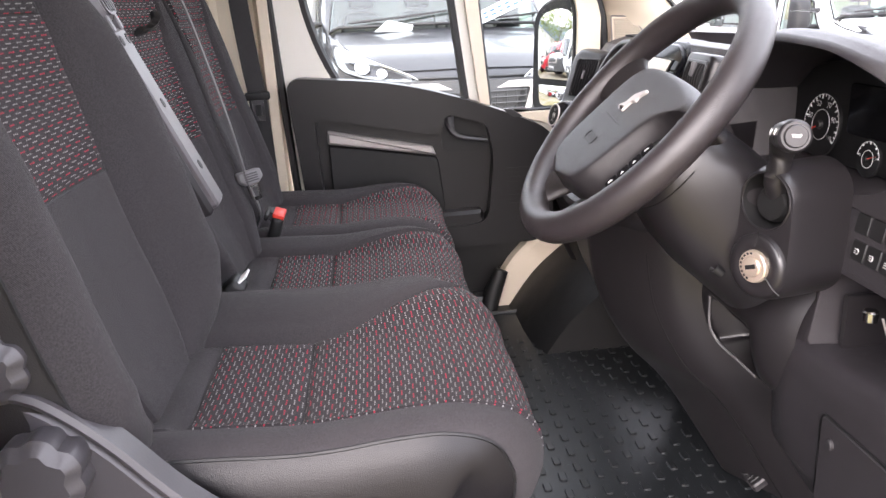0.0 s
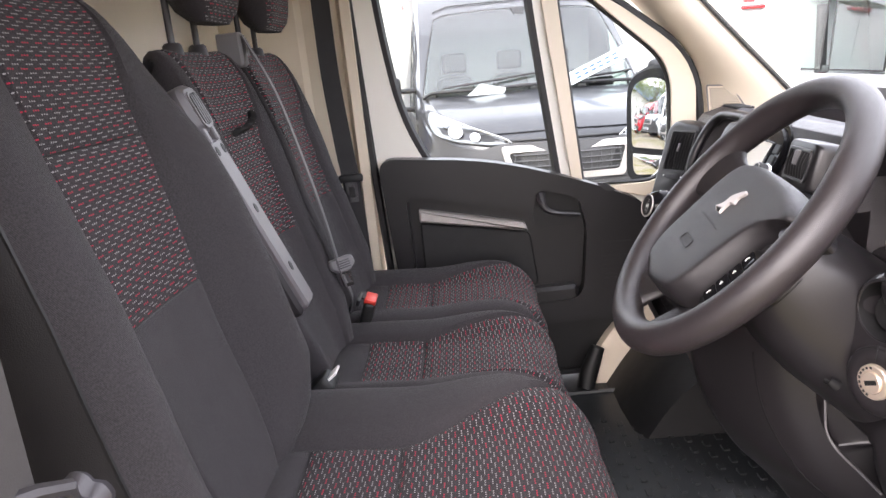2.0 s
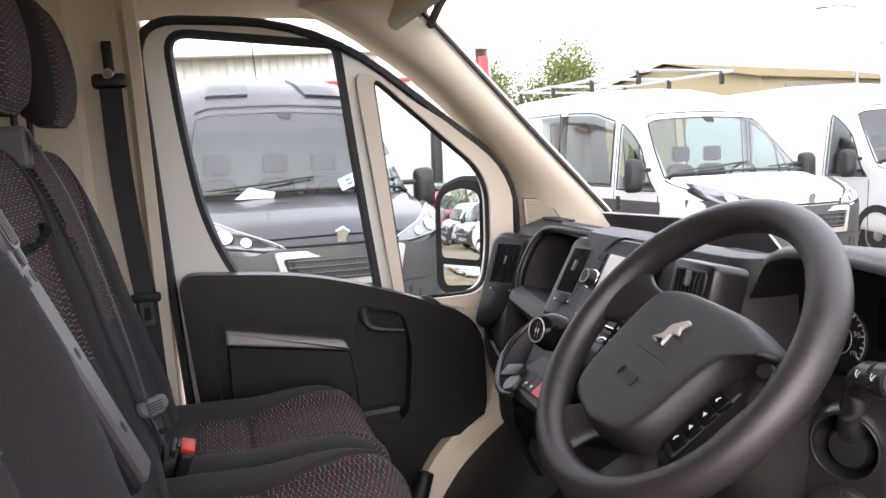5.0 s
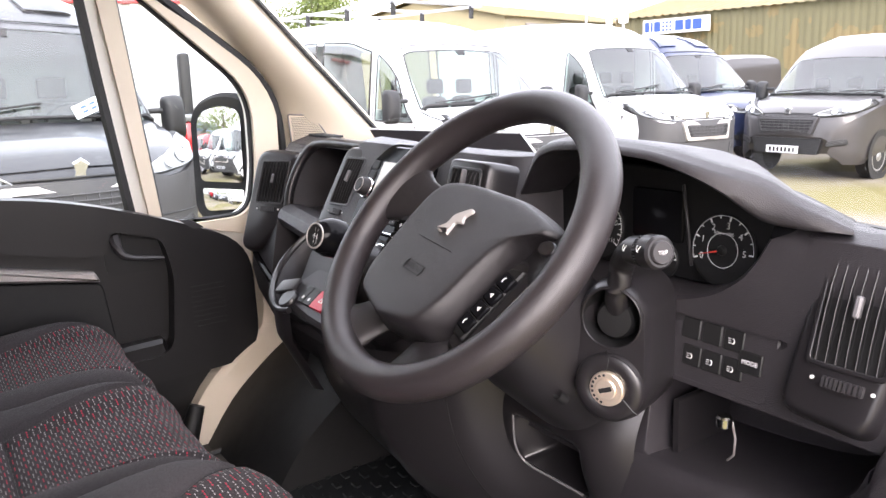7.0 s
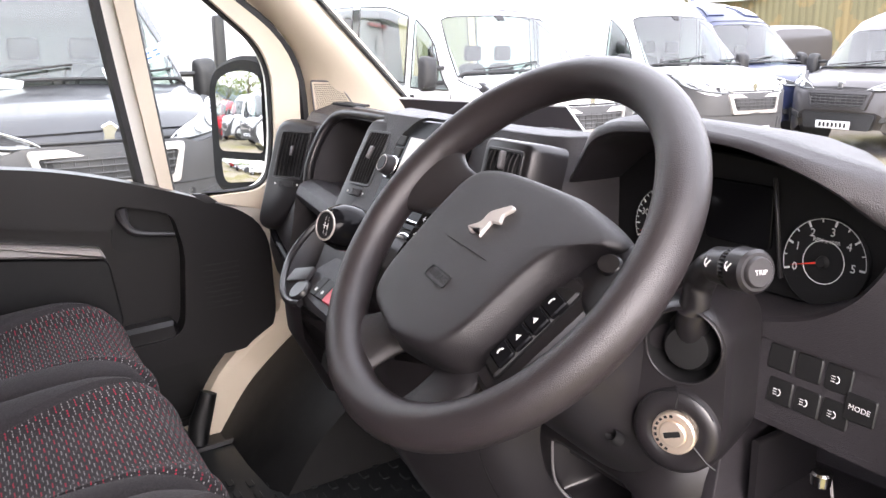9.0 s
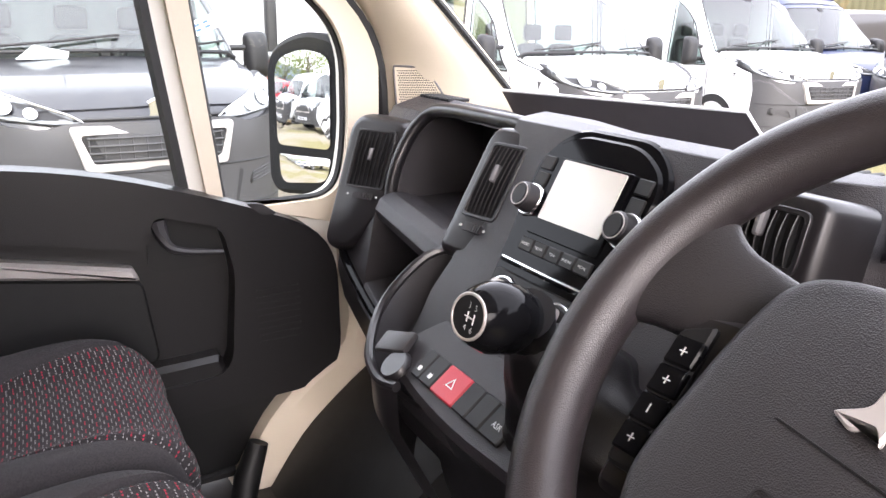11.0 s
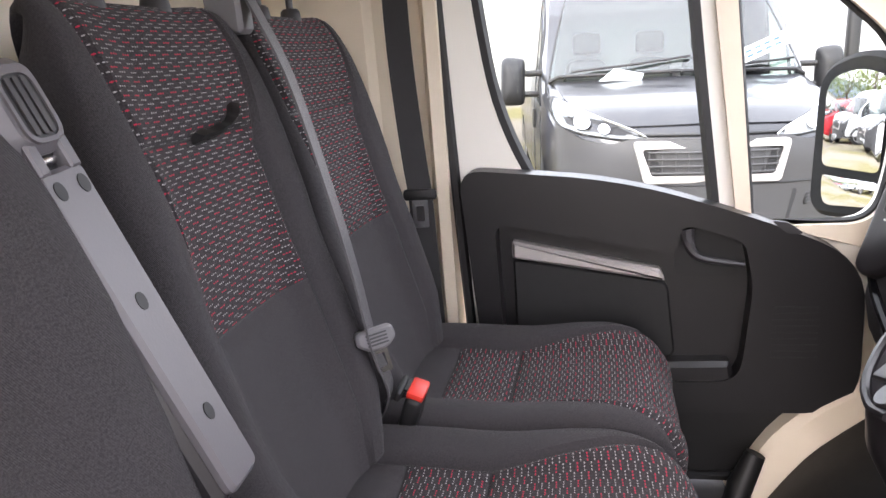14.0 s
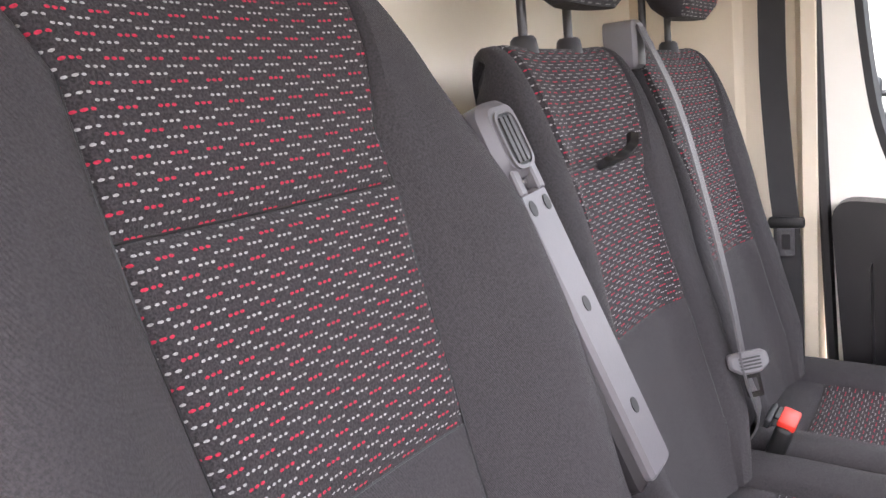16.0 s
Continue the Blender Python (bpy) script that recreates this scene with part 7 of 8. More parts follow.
        M().tube([surf(-0.95, s * q) for q in np.linspace(4.2, 6.6, 12)], 0.006, 5).done("door_gap", RUBBER, v)
        M().rbox(surf(-1.86, s * 4.6) + Vector((0, s * 0.01, 0)), (0.07, 0.03, 0.17), 0.02).done("door_handle", RUBBER, v)
        if glassy:
            window("side_window", [(-2.08, s * 3.95), (-3.3, s * 3.95), (-3.3, s * 2.85), (-2.08, s * 2.85)])
            window("side_window", [(-3.5, s * 3.95), (-4.9, s * 3.95), (-4.9, s * 2.85), (-3.5, s * 2.85)])
        lampp = arc_poly([(0.40, 0.985, 0.02), (0.47, 1.030, 0.03), (0.72, 1.125, 0.08), (0.955, 1.225, 0.03), (0.985, 1.150, 0.03), (0.95, 1.055, 0.05), (0.80, 1.010, 0.06), (0.56, 0.978, 0.05)], 4)
        lc = (0.72, 1.07)
        rimp = [(lc[0] + (p - lc[0]) * 1.05, lc[1] + (q - lc[1]) * 1.12) for p, q in lampp]
        M().slab([(s * p, q) for p, q in rimp], nose, -0.06, 0.014, 0.004).done("lamp_rim", RUBBER, v)
        lamp = M().slab([(s * p, q) for p, q in lampp], nose, -0.06, 0.019, 0.005).done("headlamp", LAMP, v, "clear headlamp with bright reflectors")
        for p, q, r in ((0.80, 1.085, 0.046), (0.665, 1.045, 0.032)):
            M().loft([[nose(s * (p + r * k * 1.15 * math.cos(a)), q + r * k * math.sin(a), h) for a in np.linspace(0, 2 * math.pi, 19)[:-1]] for k, h in ((1.0, 0.016), (1.0, 0.022), (0.8, 0.021), (0.3, 0.018))]).done("lens", CHROME, lamp)
            M().slab([(s * (p + r * 0.5 * math.cos(a)), q + r * 0.45 * math.sin(a)) for a in np.linspace(0, 2 * math.pi, 15)[:-1]], nose, 0.018, 0.0235, 0.002).done("bulb_glass", ALLOY, lamp)
        M().tube([nose(s * p, q, 0.021) for p, q in lampp[2:18]], 0.006, 5).done("light_strip", CHROME, lamp)
        fog = arc_poly([(0.60, 0.52, 0.03), (0.62, 0.60, 0.03), (0.84, 0.655, 0.04), (0.86, 0.55, 0.04)], 3)
        fg = M().slab([(s * p, q) for p, q in fog], nose, -0.05, 0.034, 0.004).done("fog_slot", DARK, v)
        for k in range(4):
            M().tube([nose(s * (0.625 + 0.2 * t), 0.535 + k * 0.022 + 0.045 * t, 0.037) for t in (0, 0.5, 1)], 0.004, 5).done("slot_bar", BUMPER, fg)
        mb = surf(-1.15, s * 3.9)
        mc = Vector((mb.x + 0.03, mb.y + s * 0.22, mb.z + 0.14))
        def shell(k, dx):
            return [(mc.x + dx, mc.y + s * p * k, mc.z + q * k) for p, q in arc_poly([(-0.10, -0.19, 0.05), (-0.105, 0.18, 0.05), (0.085, 0.20, 0.07), (0.095, -0.19, 0.06)], 4)]
        mm = M().loft([shell(0.97, -0.05), shell(1.0, -0.035), shell(0.97, 0.02), shell(0.80, 0.065), shell(0.45, 0.09)]).done("door_mirror", RUBBER, v, "black door mirror")
        M().rbox((mc.x - 0.049, mc.y, mc.z + 0.04), (0.006, 0.15, 0.22), 0.002).done("mirror_glass", LAMP, mm)
        for dz in (-0.10, 0.06):
            M().tube([(mb.x, mb.y - s * 0.02, mc.z + dz), (mc.x, mc.y - s * 0.05, mc.z + dz)], 0.024, 8).done("mirror_arm", RUBBER, v)
        if sill:
            patch([(-0.9, s * 4.45), (-length + 0.3, s * 4.45), (-length + 0.3, s * 6.9), (-0.9, s * 6.9)], 0.008, 14, 4).done("sill_band", sill, v, "dark lower body band")
    if bumper:
        rows, back = [], []
        for p in np.linspace(-0.985, 0.985, 41) * hw:
            top = float(np.interp(abs(p), [0.0, 0.5, 0.62, 0.80, 0.95], [0.985, 0.985, 0.945, 0.975, 1.06]))
            rows.append([nose(p, q, 0.030) for q in np.linspace(0.28, top, 9)])
            back.append([nose(p, q, -0.05) for q in np.linspace(0.28, top, 9)])
        m = M().grid(rows).grid([[r[-1] for r in rows], [r[-1] for r in back]]).grid([[r[0] for r in rows], [r[0] for r in back]]).grid([rows[0], back[0]]).grid([rows[-1], back[-1]])
        m.done("bumper", bumper, v, "unpainted grey bumper", smooth=50)
        for q in (0.40, 0.685):
            M().tube([nose(p, q, 0.031) for p in np.linspace(-0.93, 0.93, 31) * hw], 0.006, 5).done("bumper_crease", RUBBER, v)
    if wave:
        for s in (-1, 1):
            patch([(-1.5, s * 5.7), (-3.9, s * 4.7), (-3.9, s * 5.3), (-1.5, s * 6.3)], 0.008, 12, 4).done("wave_graphic", BLUEP, v, "blue wave graphic")
            for k in range(5):
                patch([(-2.1 - k * 0.22, s * 4.25), (-2.25 - k * 0.22, s * 4.25), (-2.25 - k * 0.22, s * 4.6), (-2.1 - k * 0.22, s * 4.6)], 0.008, 2, 2).done("print_bar", PAPER, v)
    # grille
    gy, z0, z1 = 0.50, 0.70, 0.97
    tg = nose
    out = arc_poly([(-gy * 0.86, z0, 0.03), (-gy, z1, 0.04), (gy, z1, 0.04), (gy * 0.86, z0, 0.03)], 4)
    inn = [(p * 0.895, 0.835 + (q - 0.835) * 0.64) for p, q in out]
    gr = M().ringed(out, inn, tg, -0.08, 0.066).done("grille_frame", grille, v, "bright grille surround", bevel=0.008)
    M().slab(inn, tg, -0.08, 0.046).done("grille_mesh", DARK, gr)
    for i in range(4):
        q = z0 + 0.068 + i * 0.044
        M().tube([tg(p, q, 0.054) for p in np.linspace(-gy * 0.82, gy * 0.82, 11)], 0.007, 6).done("grille_bar", BUMPER, gr)
    for i in range(11):
        p = gy * 0.80 * (i - 5) / 5
        M().tube([tg(p, q, 0.050) for q in (z0 + 0.055, 0.835, z1 - 0.055)], 0.004, 5).done("grille_rib", BUMPER, gr)
    lo = arc_poly([(-0.50, 0.40, 0.03), (-0.56, 0.64, 0.03), (0.56, 0.64, 0.03), (0.50, 0.40, 0.03)], 3)
    M().slab(lo, tg, -0.10, 0.035).done("lower_intake", RUBBER, v)
    pl = M().rbox((0.105, 0, 0.47), (0.012, 0.52, 0.112), 0.004).done("number_plate", PAPER, v, "white number plate")
    for i in range(7):
        M().rbox((0.1125, -0.19 + i * 0.063, 0.47), (0.002, 0.036, 0.07), 0.0).done("plate_bar", RUBBER, pl)
    if badge:
        bd = nose(0, 1.04, 0.0)
        M().loft([[(bd.x + 0.02 + d, a * k, bd.z + b * k) for a, b in ((-0.05, -0.07), (0.0, -0.05), (0.05, -0.06), (0.04, 0.0), (0.07, 0.05), (0.02, 0.09), (-0.04, 0.06), (-0.03, 0.0))] for d, k in ((0, 1), (0.014, 0.85))]).done("badge", CHROME, v, "plain bright badge")
    for x in (-0.98, -length + 1.25):
        for s in (-1, 1):
            y0 = s * (hw - 0.02)
            w = M().loft([circle((x, y0 - s * d, 0.34), (0, 1, 0), r, 28) for d, r in ((0.0, 0.24), (0.0, 0.31), (0.03, 0.34), (0.18, 0.34), (0.22, 0.31))]).done("wheel", RUBBER, v, "black tyre on a steel rim")
            M().loft([circle((x, y0 + s * d, 0.34), (0, 1, 0), r, 20) for d, r in ((-0.02, 0.235), (0.004, 0.225), (-0.015, 0.10), (0.012, 0.06))]).done("wheel_rim", ALLOY, w)
            M().loft([circle((x, s * (hw + 0.004), 0.36), (0, 1, 0), r, 24) for r in (0.40, 0.30)], caps=False).done("arch_lip", RUBBER, v)
    return v


def stand(x, y, yaw):
    """A place on the yard, leaning with its fall."""
    tilt = math.atan(FALL) if x > -2 else 0.0
    return Matrix.Translation((x, y, yard(x))) @ Matrix.Rotation(tilt, 4, "Y") @ Matrix.Rotation(radians(yaw), 4, "Z")


def put(v, x, y, yaw):
    v.matrix_basis = stand(x, y, yaw)
    return v


darkvan = put(van(DGREY, "dark grey parked van with a chrome-edged grille", bumper=BUMPER, height=2.50), 0.95, 5.80, -82.5)
bus = put(van(WHITE, "white minibus with dark tinted side windows and a dark sill", glassy=1, sill=BUMPER, bumper=BUMPER, height=2.40), 5.88, 6.62, -87)
plain = put(van(WHITE, "white parked van with an unpainted grey bumper", bumper=BUMPER, height=2.52), 9.57, 7.38, -93)
for q in (-0.62, 0.62):
    M(bus.matrix_basis).tube([(-1.9, q, 2.54), (-5.6, q, 2.56)], 0.022, 6).done("rack_rail", ALLOY, bus)
    for k in range(4):
        M(bus.matrix_basis).rbox((-2.1 - k * 1.1, q, 2.47), (0.05, 0.05, 0.16), 0.01).done("rack_foot", RUBBER, bus)
for k in range(4):
    M(bus.matrix_basis).tube([(-2.1 - k * 1.1, -0.7, 2.56), (-2.1 - k * 1.1, 0.7, 2.56)], 0.02, 6).done("rack_bar", ALLOY, bus)
navy = put(van(NAVY, "navy blue parked van in a row", height=2.44, grille=RUBBER), 12.35, 8.25, -94)
navy2 = copy_thing(navy, stand(15.2, 10.2, -94))
ford = put(van(FGREY, "grey parked van with a blue wave graphic on its side", height=2.28, length=5.0, width=2.0, grille=MIDGREY, wave=True), 11.33, 7.2, -177)
copy_thing(ford, stand(19.5, 17.0, 175))
# rows of vans behind, seen in the door mirror and past the dark van
copy_thing(plain, stand(-12.5, 6.2, 38))
copy_thing(plain, stand(-15.2, 8.8, 38))
put(van(REDP, "red parked van behind white ones", height=2.1, length=5.0), -18.0, 11.6, 38)
copy_thing(plain, stand(-4.4, 13.5, -88))
copy_thing(navy, stand(-2.35, 9.4, -87))
for o in (bus, plain, navy, navy2):
    tagged(o, group="vans in the row")


def rear_van():
    """White van seen from behind, with tall tail lamps."""
    v = thing("van", (0, 0, 0), "white van parked tail first with tall red lamps", "van")
    loops = []
    for x, k in ((0.0, 0.94), (0.06, 0.985), (0.3, 1.0), (4.2, 1.0), (4.6, 0.9)):
        loops.append([(x, p * k, 0.35 + (q - 0.35) * k) for p, q in arc_poly([(-0.97, 0.35, 0.08), (-0.93, 2.10, 0.18), (0.93, 2.10, 0.18), (0.97, 0.35, 0.08)], 5)])
    M().loft(loops).done("body", WHITE, v)
    for s in (-1, 1):
        M().rbox((0.02, s * 0.90, 1.33), (0.16, 0.14, 1.35), 0.04, 3).done("lamp_pillar", RUBBER, v, "black corner pillar")
        M().rbox((-0.01, s * 0.905, 0.88), (0.18, 0.155, 0.48), 0.03).done("tail_lamp", TAIL, v, "red tail lamp")
        M().rbox((-0.01, s * 0.905, 1.18), (0.18, 0.155, 0.10), 0.02).done("reflector", LAMP, v)
        for x in (0.9, 3.8):
            w = M().loft([circle((x, s * (0.94 - d), 0.33), (0, 1, 0), r, 24) for d, r in ((0, 0.22), (0, 0.30), (0.03, 0.33), (0.2, 0.33))]).done("wheel", RUBBER, v)
            M().cyl((x, s * 0.935, 0.33), (x, s * 0.955, 0.33), 0.21, seg=20).done("wheel_rim", ALLOY, w)
        M().rbox((-0.012, s * 0.425, 1.22), (0.03, 0.78, 1.42), 0.03).done("rear_door", WHITE, v)
        M().rbox((-0.03, s * 0.10, 1.05), (0.02, 0.05, 0.16), 0.008).done("door_handle", RUBBER, v)
    M().rbox((-0.04, 0, 0.50), (0.16, 1.86, 0.24), 0.05).done("bumper", BUMPER, v)
    M().rbox((-0.01, 0.0, 2.03), (0.10, 0.30, 0.05), 0.01).done("brake_lamp", TAIL, v)
    return v


put(rear_van(), 4.02, 10.6, 90)


def papers():
    p = thing("windscreen_sheet", (0.5, 6.4, 0.75), "white paper sheet behind the van's windscreen", "paper")
    # both sheets lie just outside the pane, so their colour carries its tint
    M().slab(arc_poly([(-0.17, -0.05, 0), (-0.05, 0.05, 0), (0.16, -0.01, 0), (0.14, -0.06, 0)], 1), on_plane((0.45, 6.60, 0.70), (1, 0.1, 0), (0, 0.5, 0.85)), 0.0, 0.004).done("sheet", SHEET, p)
    p = thing("sales_banner", (1.4, 6.4, 0.8), "pale blue sales banner behind the windscreen", "banner")
    tb = on_plane((1.38, 6.62, 0.80), (0.93, 0.1, 0.36), (-0.2, 0.6, 0.78))
    M().slab(rect(-0.26, -0.06, 0.26, 0.06, 0.01), tb, 0.0, 0.004).done("banner_sheet", SHEET, p)
    for i in range(2):
        for j in range(6):
            M().slab(rect(-0.20 + j * 0.068, 0.008 - i * 0.042, -0.155 + j * 0.068, 0.028 - i * 0.042, 0, 1), tb, 0.004, 0.006).done("print_bar", SIGNB, p)


papers()
M().tube([(0.62, 7.75, 1.70), (0.60, 7.72, 2.10)], 0.006, 5).done("aerial", RUBBER, darkvan)


def corrugated(name, a, b, h, z0, mat, label, pitch=0.30, depth=0.05, gable=0.0, roof=None):
    """A shed wall of folded sheet from a to b, with its roof edge."""
    a, b = Vector((*a, 0)), Vector((*b, 0))
    d = (b - a).normalized()
    n = Vector((d.y, -d.x, 0))
    count = int((b - a).length / pitch)
    bld = thing(name, (a.x, a.y, GROUND), label, "building")
    rows = [[], []]
    for i in range(count):
        for f, o in ((0.0, 0), (0.35, 0), (0.5, depth), (0.85, depth)):
            t = (i + f) * pitch
            k = t / (count * pitch)
            top = h + gable * (1 - abs(2 * k - 1))
            p = a + d * t + n * o
            rows[0].append((p.x, p.y, z0))
            rows[1].append((p.x, p.y, top))
    M().grid(rows).done("wall", mat, bld)
    return bld, d, n


b1, d1, n1 = corrugated("warehouse", (-14, 28.5), (10.0, 26.5), 4.55, GROUND, WALLA, "pale corrugated warehouse with red trim", 0.55, 0.10)
M().rbox((-2, 27.42, 3.35), (24.0, 0.18, 0.10), 0.02, 1, Matrix.Rotation(-0.083, 4, "Z")).done("trim_line", REDTR, b1)
M().rbox((9.7, 26.4, 1.65), (0.35, 0.3, 4.7), 0.03).done("corner_trim", REDTR, b1)
M().rbox((-2.0, 33.5, 4.5), (24.5, 14.0, 0.15), 0.02, 1, Matrix.Rotation(0.02, 4, "X")).done("roof", WALLA, b1)
M().rbox((10.0, 33.5, 1.9), (0.1, 14.0, 5.1), 0.02, 1).done("end_wall", WALLA, b1)


def shed(at, yaw, w, l, h, ridge, wall, roof, label):
    s = thing("shed", at, label, "building")
    m0 = pose(*at, 0, 0, yaw)
    M(m0).loft([[(x, -w / 2, 0), (x, w / 2, 0), (x, w / 2, h), (x, 0, ridge), (x, -w / 2, h)] for x in (0, -l)]).done("wall", wall, s)
    for q in (-1, 1):
        rows = []
        for i in range(int(l / 0.5) + 1):
            for f, o in ((0, 0), (0.2, 0.05), (0.4, 0.05), (0.6, 0)):
                x = 0.4 - (i + f) * 0.5
                rows.append([(x, q * (w / 2 + 0.3), h - 0.05 + o), (x, 0, ridge + 0.12 + o)])
        M(m0).grid(rows).done("roof", roof, s)
    return s


yellow = shed((23.5, 36.2, -1.7), 205, 10.1, 24.0, 5.0, 6.04, WALLB, ROOFG, "cream sheet-clad shed with a mossy roof")
M(pose(23.5, 36.2, -1.7, 0, 0, 205)).rbox((-13.0, 5.07, 2.4), (21.0, 0.06, 4.6), 0.01).done("side_sheet", WALLD, yellow)
olive = shed((42.0, 31.0, -1.75), 92.5, 19.0, 50.0, 4.75, 6.75, WALLC, ROOFG, "olive corrugated shed with a rusty mossy roof")
ribs = []
for k in range(150):
    for d, o in ((0, 0), (0.1, 0.05), (0.2, 0.05), (0.3, 0)):
        ribs.append((-k * 0.33 - d, 9.53 + o))
M(pose(42.0, 31.0, -1.75, 0, 0, 92.5)).grid([[(a, b, 1.0) for a, b in ribs], [(a, b, 4.72) for a, b in ribs]]).done("folded_sheet", WALLC, olive)


PALEBLUE = surface("faded_sign_blue", (0.30, 0.38, 0.52), 0.6)


def sign_board():
    s = thing("sign_board", (32.3, 26.5, -1.75), "white sign board with blue lettering bars", "sign")
    to = lambda p, q, h: (32.25 - h, 26.5 - p, 2.42 + q)
    M().slab(rect(-1.95, -0.36, 1.95, 0.36, 0.02), to, -0.25, 0.05).done("board", PAPER, s)
    for p, w in ((-1.8, 0.28), (-1.42, 0.12), (-1.2, 0.38), (0.12, 0.48), (0.72, 0.34), (1.16, 0.52)):
        M().slab(rect(p, -0.24, p + w, 0.24, 0.05), to, 0.05, 0.07).done("sign_bar", SIGNB, s)
    for i in range(3):
        for j in range(3):
            M().slab(rect(-0.68 + i * 0.22, -0.24 + j * 0.18, -0.56 + i * 0.22, -0.13 + j * 0.18, 0.03), to, 0.05, 0.07).done("sign_dot", SIGNB, s)
    p = thing("pole_sign", (20.7, 19.2, yard(20.7)), "white pole sign with a blue round mark", "sign")
    tq = on_plane((20.7, 19.2, 2.75), (0.7, -0.7, 0), (0, 0, 1))
    M().slab(rect(-0.16, -0.65, 0.16, 0.65, 0.05), tq, -0.06, 0.06).done("panel", PAPER, p)
    M().slab([(0.11 * math.cos(a), 0.30 + 0.16 * math.sin(a)) for a in np.linspace(0, 6.283, 24)[:-1]], tq, 0.06, 0.075).done("round_mark", PALEBLUE, p)
    M().cyl((20.7, 19.2, yard(20.7)), (20.7, 19.2, 2.2), 0.05, seg=10).done("post", ALLOY, p)
    for x, y, h in ((28.3, 28.6, 6.0), (42, 44, 8.2)):
        l = thing("street_lamp", (x, y, yard(x)), "grey steel street lamp", "street lamp", group="street lamps")
        M().cyl((x, y, yard(x)), (x, y, h), 0.10, 0.06, 10).done("mast", ALLOY, l)
        M().tube([(x, y, h - 0.1), (x - 0.5, y + 0.5, h + 0.1), (x - 0.8, y + 0.8, h + 0.1)], 0.05, 6).done("arm", ALLOY, l)
        M().rbox((x - 1.0, y + 1.0, h + 0.08), (0.6, 0.3, 0.12), 0.04, 2, Matrix.Rotation(-0.78, 4, "Z")).done("lantern", ALLOY, l)
    c = thing("flue", (21.8, 20.9, yard(21.8)), "pale steel flue pipe", "flue")
    M().cyl((21.8, 20.9, yard(21.8)), (21.8, 20.9, 3.4), 0.12, seg=14, rim=0.01).done("pipe", PAPER, c)
    M().cyl((21.8, 20.9, 3.4), (21.8, 20.9, 3.48), 0.17, seg=14).done("cap", ALLOY, c)
    M(pose(42.0, 31.0, -1.75, 0, 0, 92.5)).cyl((-3.6, 0, 6.5), (-3.6, 0, 9.5), 0.35, seg=14).done("roof_flue", ALLOY, olive)


sign_board()


def tree(x, y, h, r, n, seed, label, name="tree"):
    base = yard(x)
    rnd = random.Random(seed)
    t = thing(name, (x, y, base), label, name, group="trees behind the yard")
    m = M()
    m.tube([(x, y, base), (x + 0.1, y, base + h * 0.35), (x, y + 0.1, base + h * 0.8)], [0.16, 0.11, 0.03], 7)
    tips = []
    for i in range(14):
        a, z = rnd.uniform(0, 6.28), base + h * rnd.uniform(0.25, 0.75)
        q = Vector((x + r * 0.8 * math.cos(a) * rnd.uniform(0.5, 1), y + r * 0.8 * math.sin(a) * rnd.uniform(0.5, 1), z + h * rnd.uniform(0.1, 0.3)))
        m.tube([(x, y, z), (Vector((x, y, z)) + q) / 2 + Vector((0, 0, 0.1)), q], [0.05, 0.03, 0.012], 5)
        tips.append(q)
    m.done("trunk", BARK, t)
    c = M()
    for i in range(n):
        q = rnd.choice(tips) + Vector((rnd.gauss(0, r * 0.28), rnd.gauss(0, r * 0.28), rnd.gauss(0, h * 0.11)))
        e1 = Vector((rnd.gauss(0, 1), rnd.gauss(0, 1), rnd.gauss(0, 1))).normalized() * rnd.uniform(0.05, 0.11)
        e2 = e1.cross(Vector((rnd.gauss(0, 1), rnd.gauss(0, 1), rnd.gauss(0, 1)))).normalized() * 0.06
        c.add([q - e1, q + e2, q + e1, q - e2], [(0, 1, 2, 3)])
    tagged(c.done("crown", LEAFM, t), kind="stuff")


tree(17.3, 36.3, 5.9, 2.0, 7000, 3, "young tree in pale spring leaf")
tree(15.2, 37.8, 5.5, 1.7, 5000, 4, "young tree in pale spring leaf")
tree(12.6, 38, 6.0, 0.9, 900, 5, "thin sapling with few leaves")
for i, (x, y) in enumerate(((-24, 9), (-26, 12), (-27, 15), (-28, 18.5), (-29, 22), (-23, 5), (-30, 26))):
    tree(x, y, 5.0, 2.4, 2500, 20 + i, "dense green hedge tree")
low = shed((-26, 17, yard(-26)), 15, 9.0, 14.0, 2.3, 3.9, WALLA, surface("slate_blue_roof", (0.12, 0.16, 0.22), 0.6), "low shed with a slate blue roof")


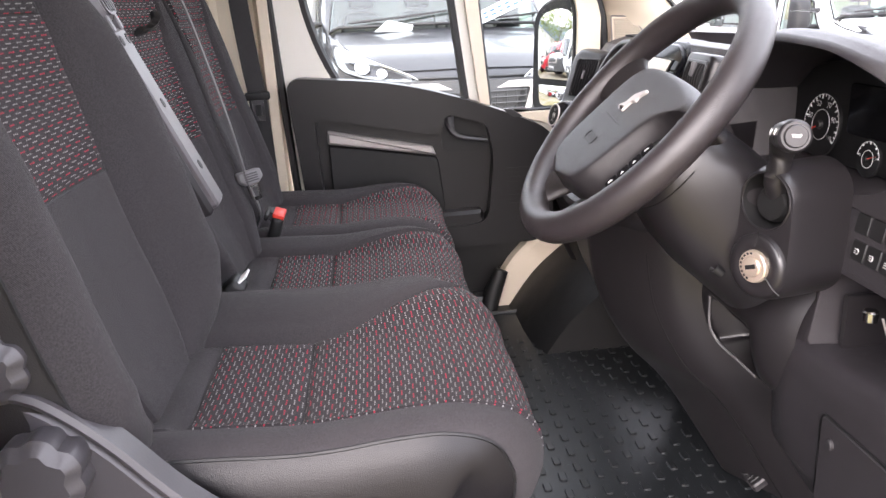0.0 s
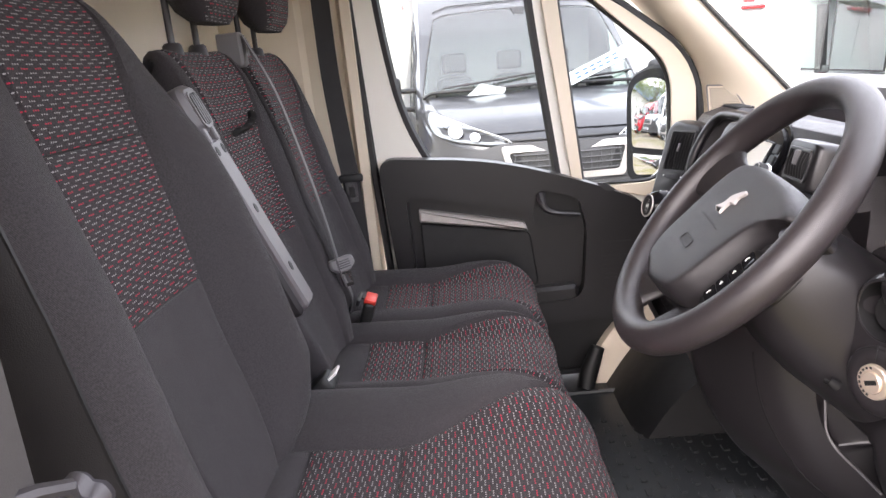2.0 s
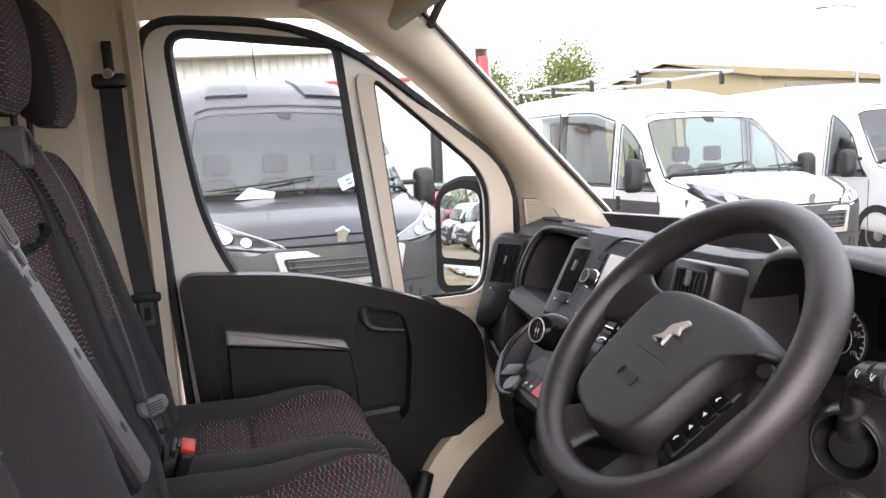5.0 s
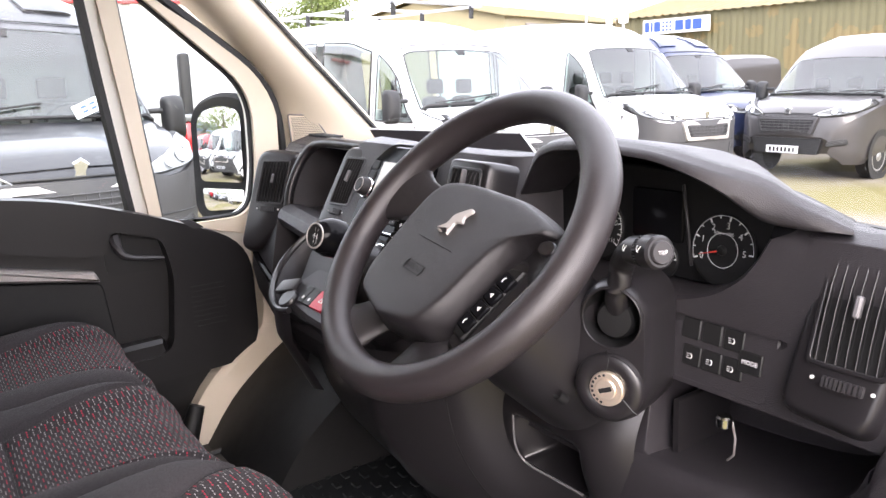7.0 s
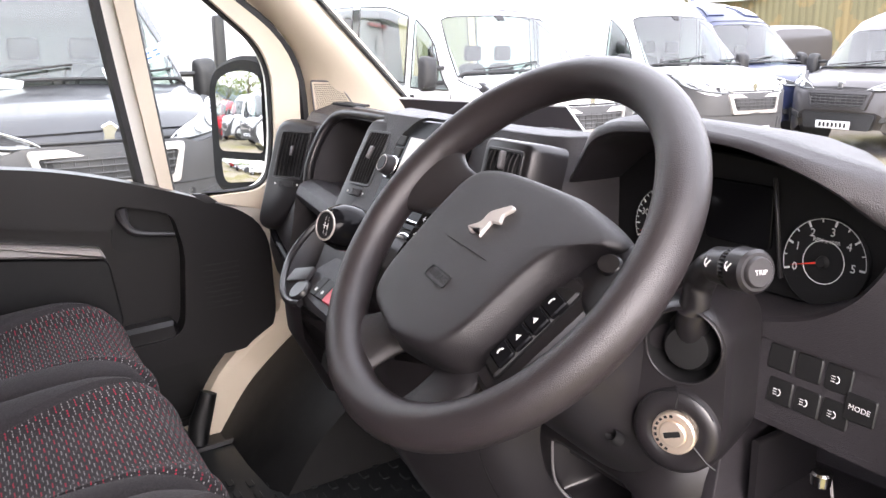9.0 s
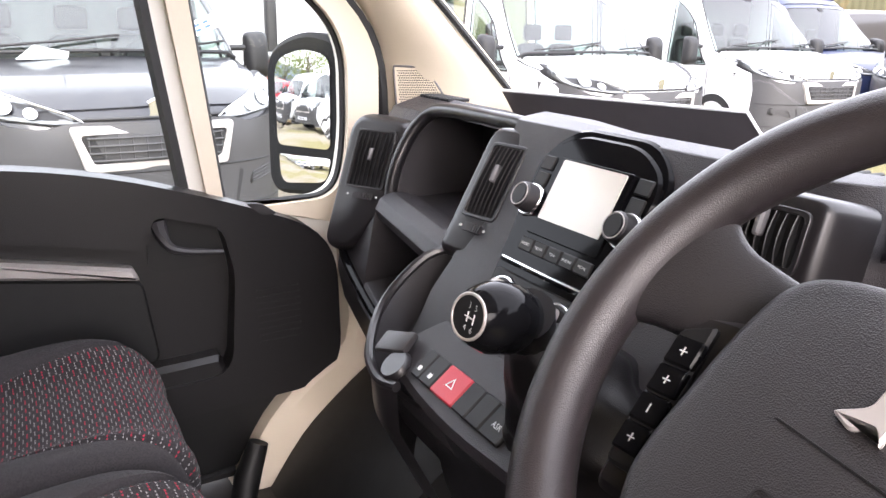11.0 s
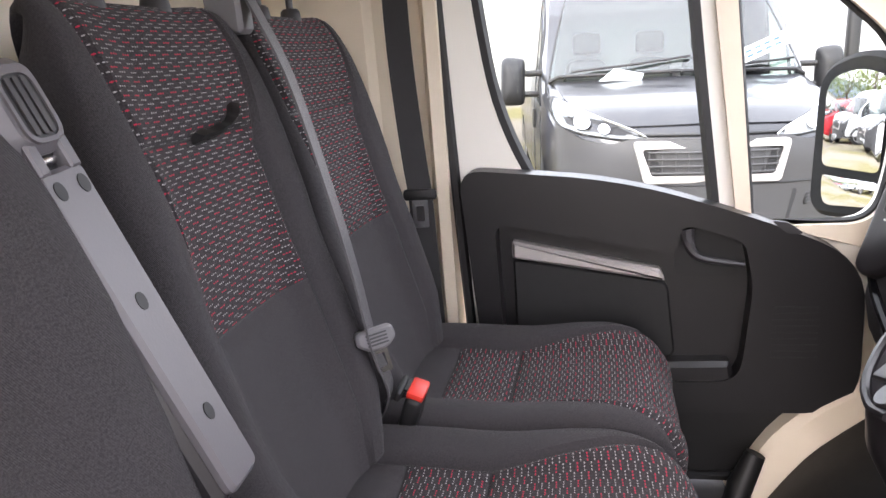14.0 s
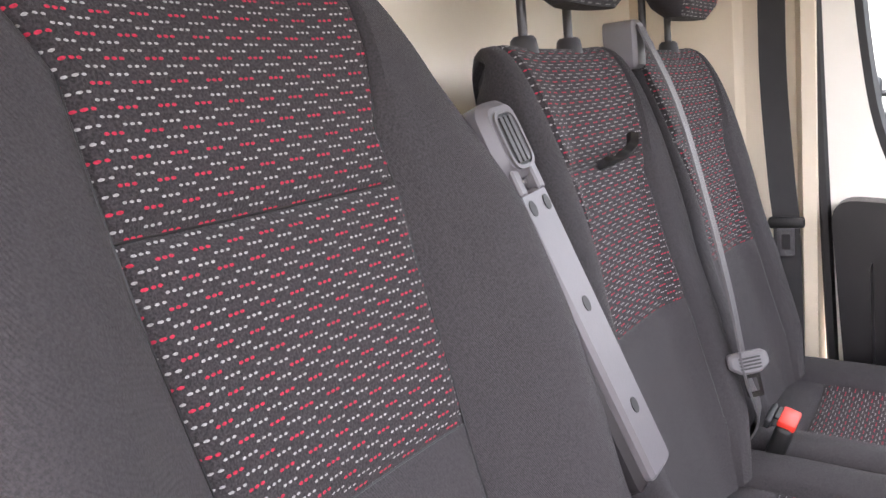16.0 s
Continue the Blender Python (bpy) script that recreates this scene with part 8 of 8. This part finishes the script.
def door_mirror():
    d = thing("door_mirror", (0.83, 2.36, 0.62), "black door mirror with a large and a small glass", "mirror")
    n = Vector((-0.883, -0.464, 0.071)).normalized()
    c = Vector((0.845, 2.45, 0.70))
    rr = Vector((0, 0, 1)).cross(n).normalized()
    up = n.cross(rr)
    to = lambda p, q, h: c + rr * p + up * q + n * h
    shell = arc_poly([(-0.125, -0.195, 0.06), (-0.130, 0.145, 0.07), (0.0, 0.190, 0.1), (0.112, 0.165, 0.05), (0.112, -0.18, 0.06)], 6)
    M().slab(shell, to, -0.10, 0.010, 0.012).done("shell", MBLACK, d)

    def convex(poly, radius):
        """A domed glass over an outline."""
        cx, cy = sum(p for p, _ in poly) / len(poly), sum(q for _, q in poly) / len(poly)
        rows = []
        for k in np.linspace(0.02, 1.0, 9):
            row = []
            for p, q in poly:
                u, w = cx + (p - cx) * k, cy + (q - cy) * k
                r2 = (u - cx) ** 2 + (w - cy) ** 2
                row.append(to(u, w, 0.0165 - r2 / (2 * radius)))
            rows.append(row)
        return M().grid(rows, close=True)

    convex(arc_poly([(-0.085, -0.075, 0.02), (-0.090, 0.12, 0.04), (0.0, 0.148, 0.06), (0.080, 0.13, 0.03), (0.080, -0.075, 0.02)], 5), 2.6).done("main_glass", MIRROR, d, "domed mirror glass")
    convex(arc_poly([(-0.075, -0.165, 0.03), (-0.082, -0.095, 0.01), (0.080, -0.095, 0.01), (0.070, -0.15, 0.03)], 5), 0.7).done("wide_glass", MIRROR, d, "small wide-angle glass")
    M().tube([c + Vector((0.06, 0.0, -0.13)), (0.93, 2.32, 0.57), (0.93, 2.22, 0.57)], [0.04, 0.045, 0.05], 10).done("arm", MBLACK, d)


MBLACK = surface("matt_black_mirror_shell", (0.010, 0.010, 0.011), 0.75, spec=0.25)
door_mirror()


def own_body():
    """Plain outer body that carries the cab: load box, nose, sills and wheels."""
    v = thing("van_body", (-1.5, YC, yard(-1.5)), "plain white van body round the open cab", "van", kind="structure")
    side = arc_poly([(0.33, -0.30, 0.05), (0.36, 1.52, 0.12), (2.18, 1.52, 0.12), (2.21, -0.30, 0.05)], 5)
    M().loft([[(x, YC + (p - YC) * k, q * k) for p, q in side] for x, k in ((-0.44, 1.0), (-3.4, 1.0), (-3.5, 0.985))]).done("load_box", WHITE, v)
    M().loft([[(x, YC - w, -0.25), (x, YC - w, z - 0.10), (x, YC - w + 0.10, z), (x, YC + w - 0.10, z), (x, YC + w, z - 0.10), (x, YC + w, -0.25)] for x, w, z in ((1.20, 0.93, 0.62), (1.45, 0.92, 0.50), (1.70, 0.86, 0.36), (1.80, 0.76, 0.20))]).done("nose", WHITE, v, bevel=0.02)
    M().rbox((0.40, YC, -0.20), (1.66, 1.80, 0.26), 0.03).done("underbody", RUBBER, v)
    for x in (0.85, -2.4):
        for q in (0.42, 2.12):
            zc = yard(x) + 0.33
            w = M().loft([circle((x, q + d, zc), (0, 1, 0), r, 28) for d, r in ((-0.11, 0.24), (-0.11, 0.31), (-0.08, 0.33), (0.08, 0.33), (0.11, 0.31), (0.11, 0.24))]).done("wheel", RUBBER, v)
            M().cyl((x, q - 0.10, zc), (x, q + 0.10, zc), 0.22, seg=20).done("wheel_rim", ALLOY, w)


own_body()
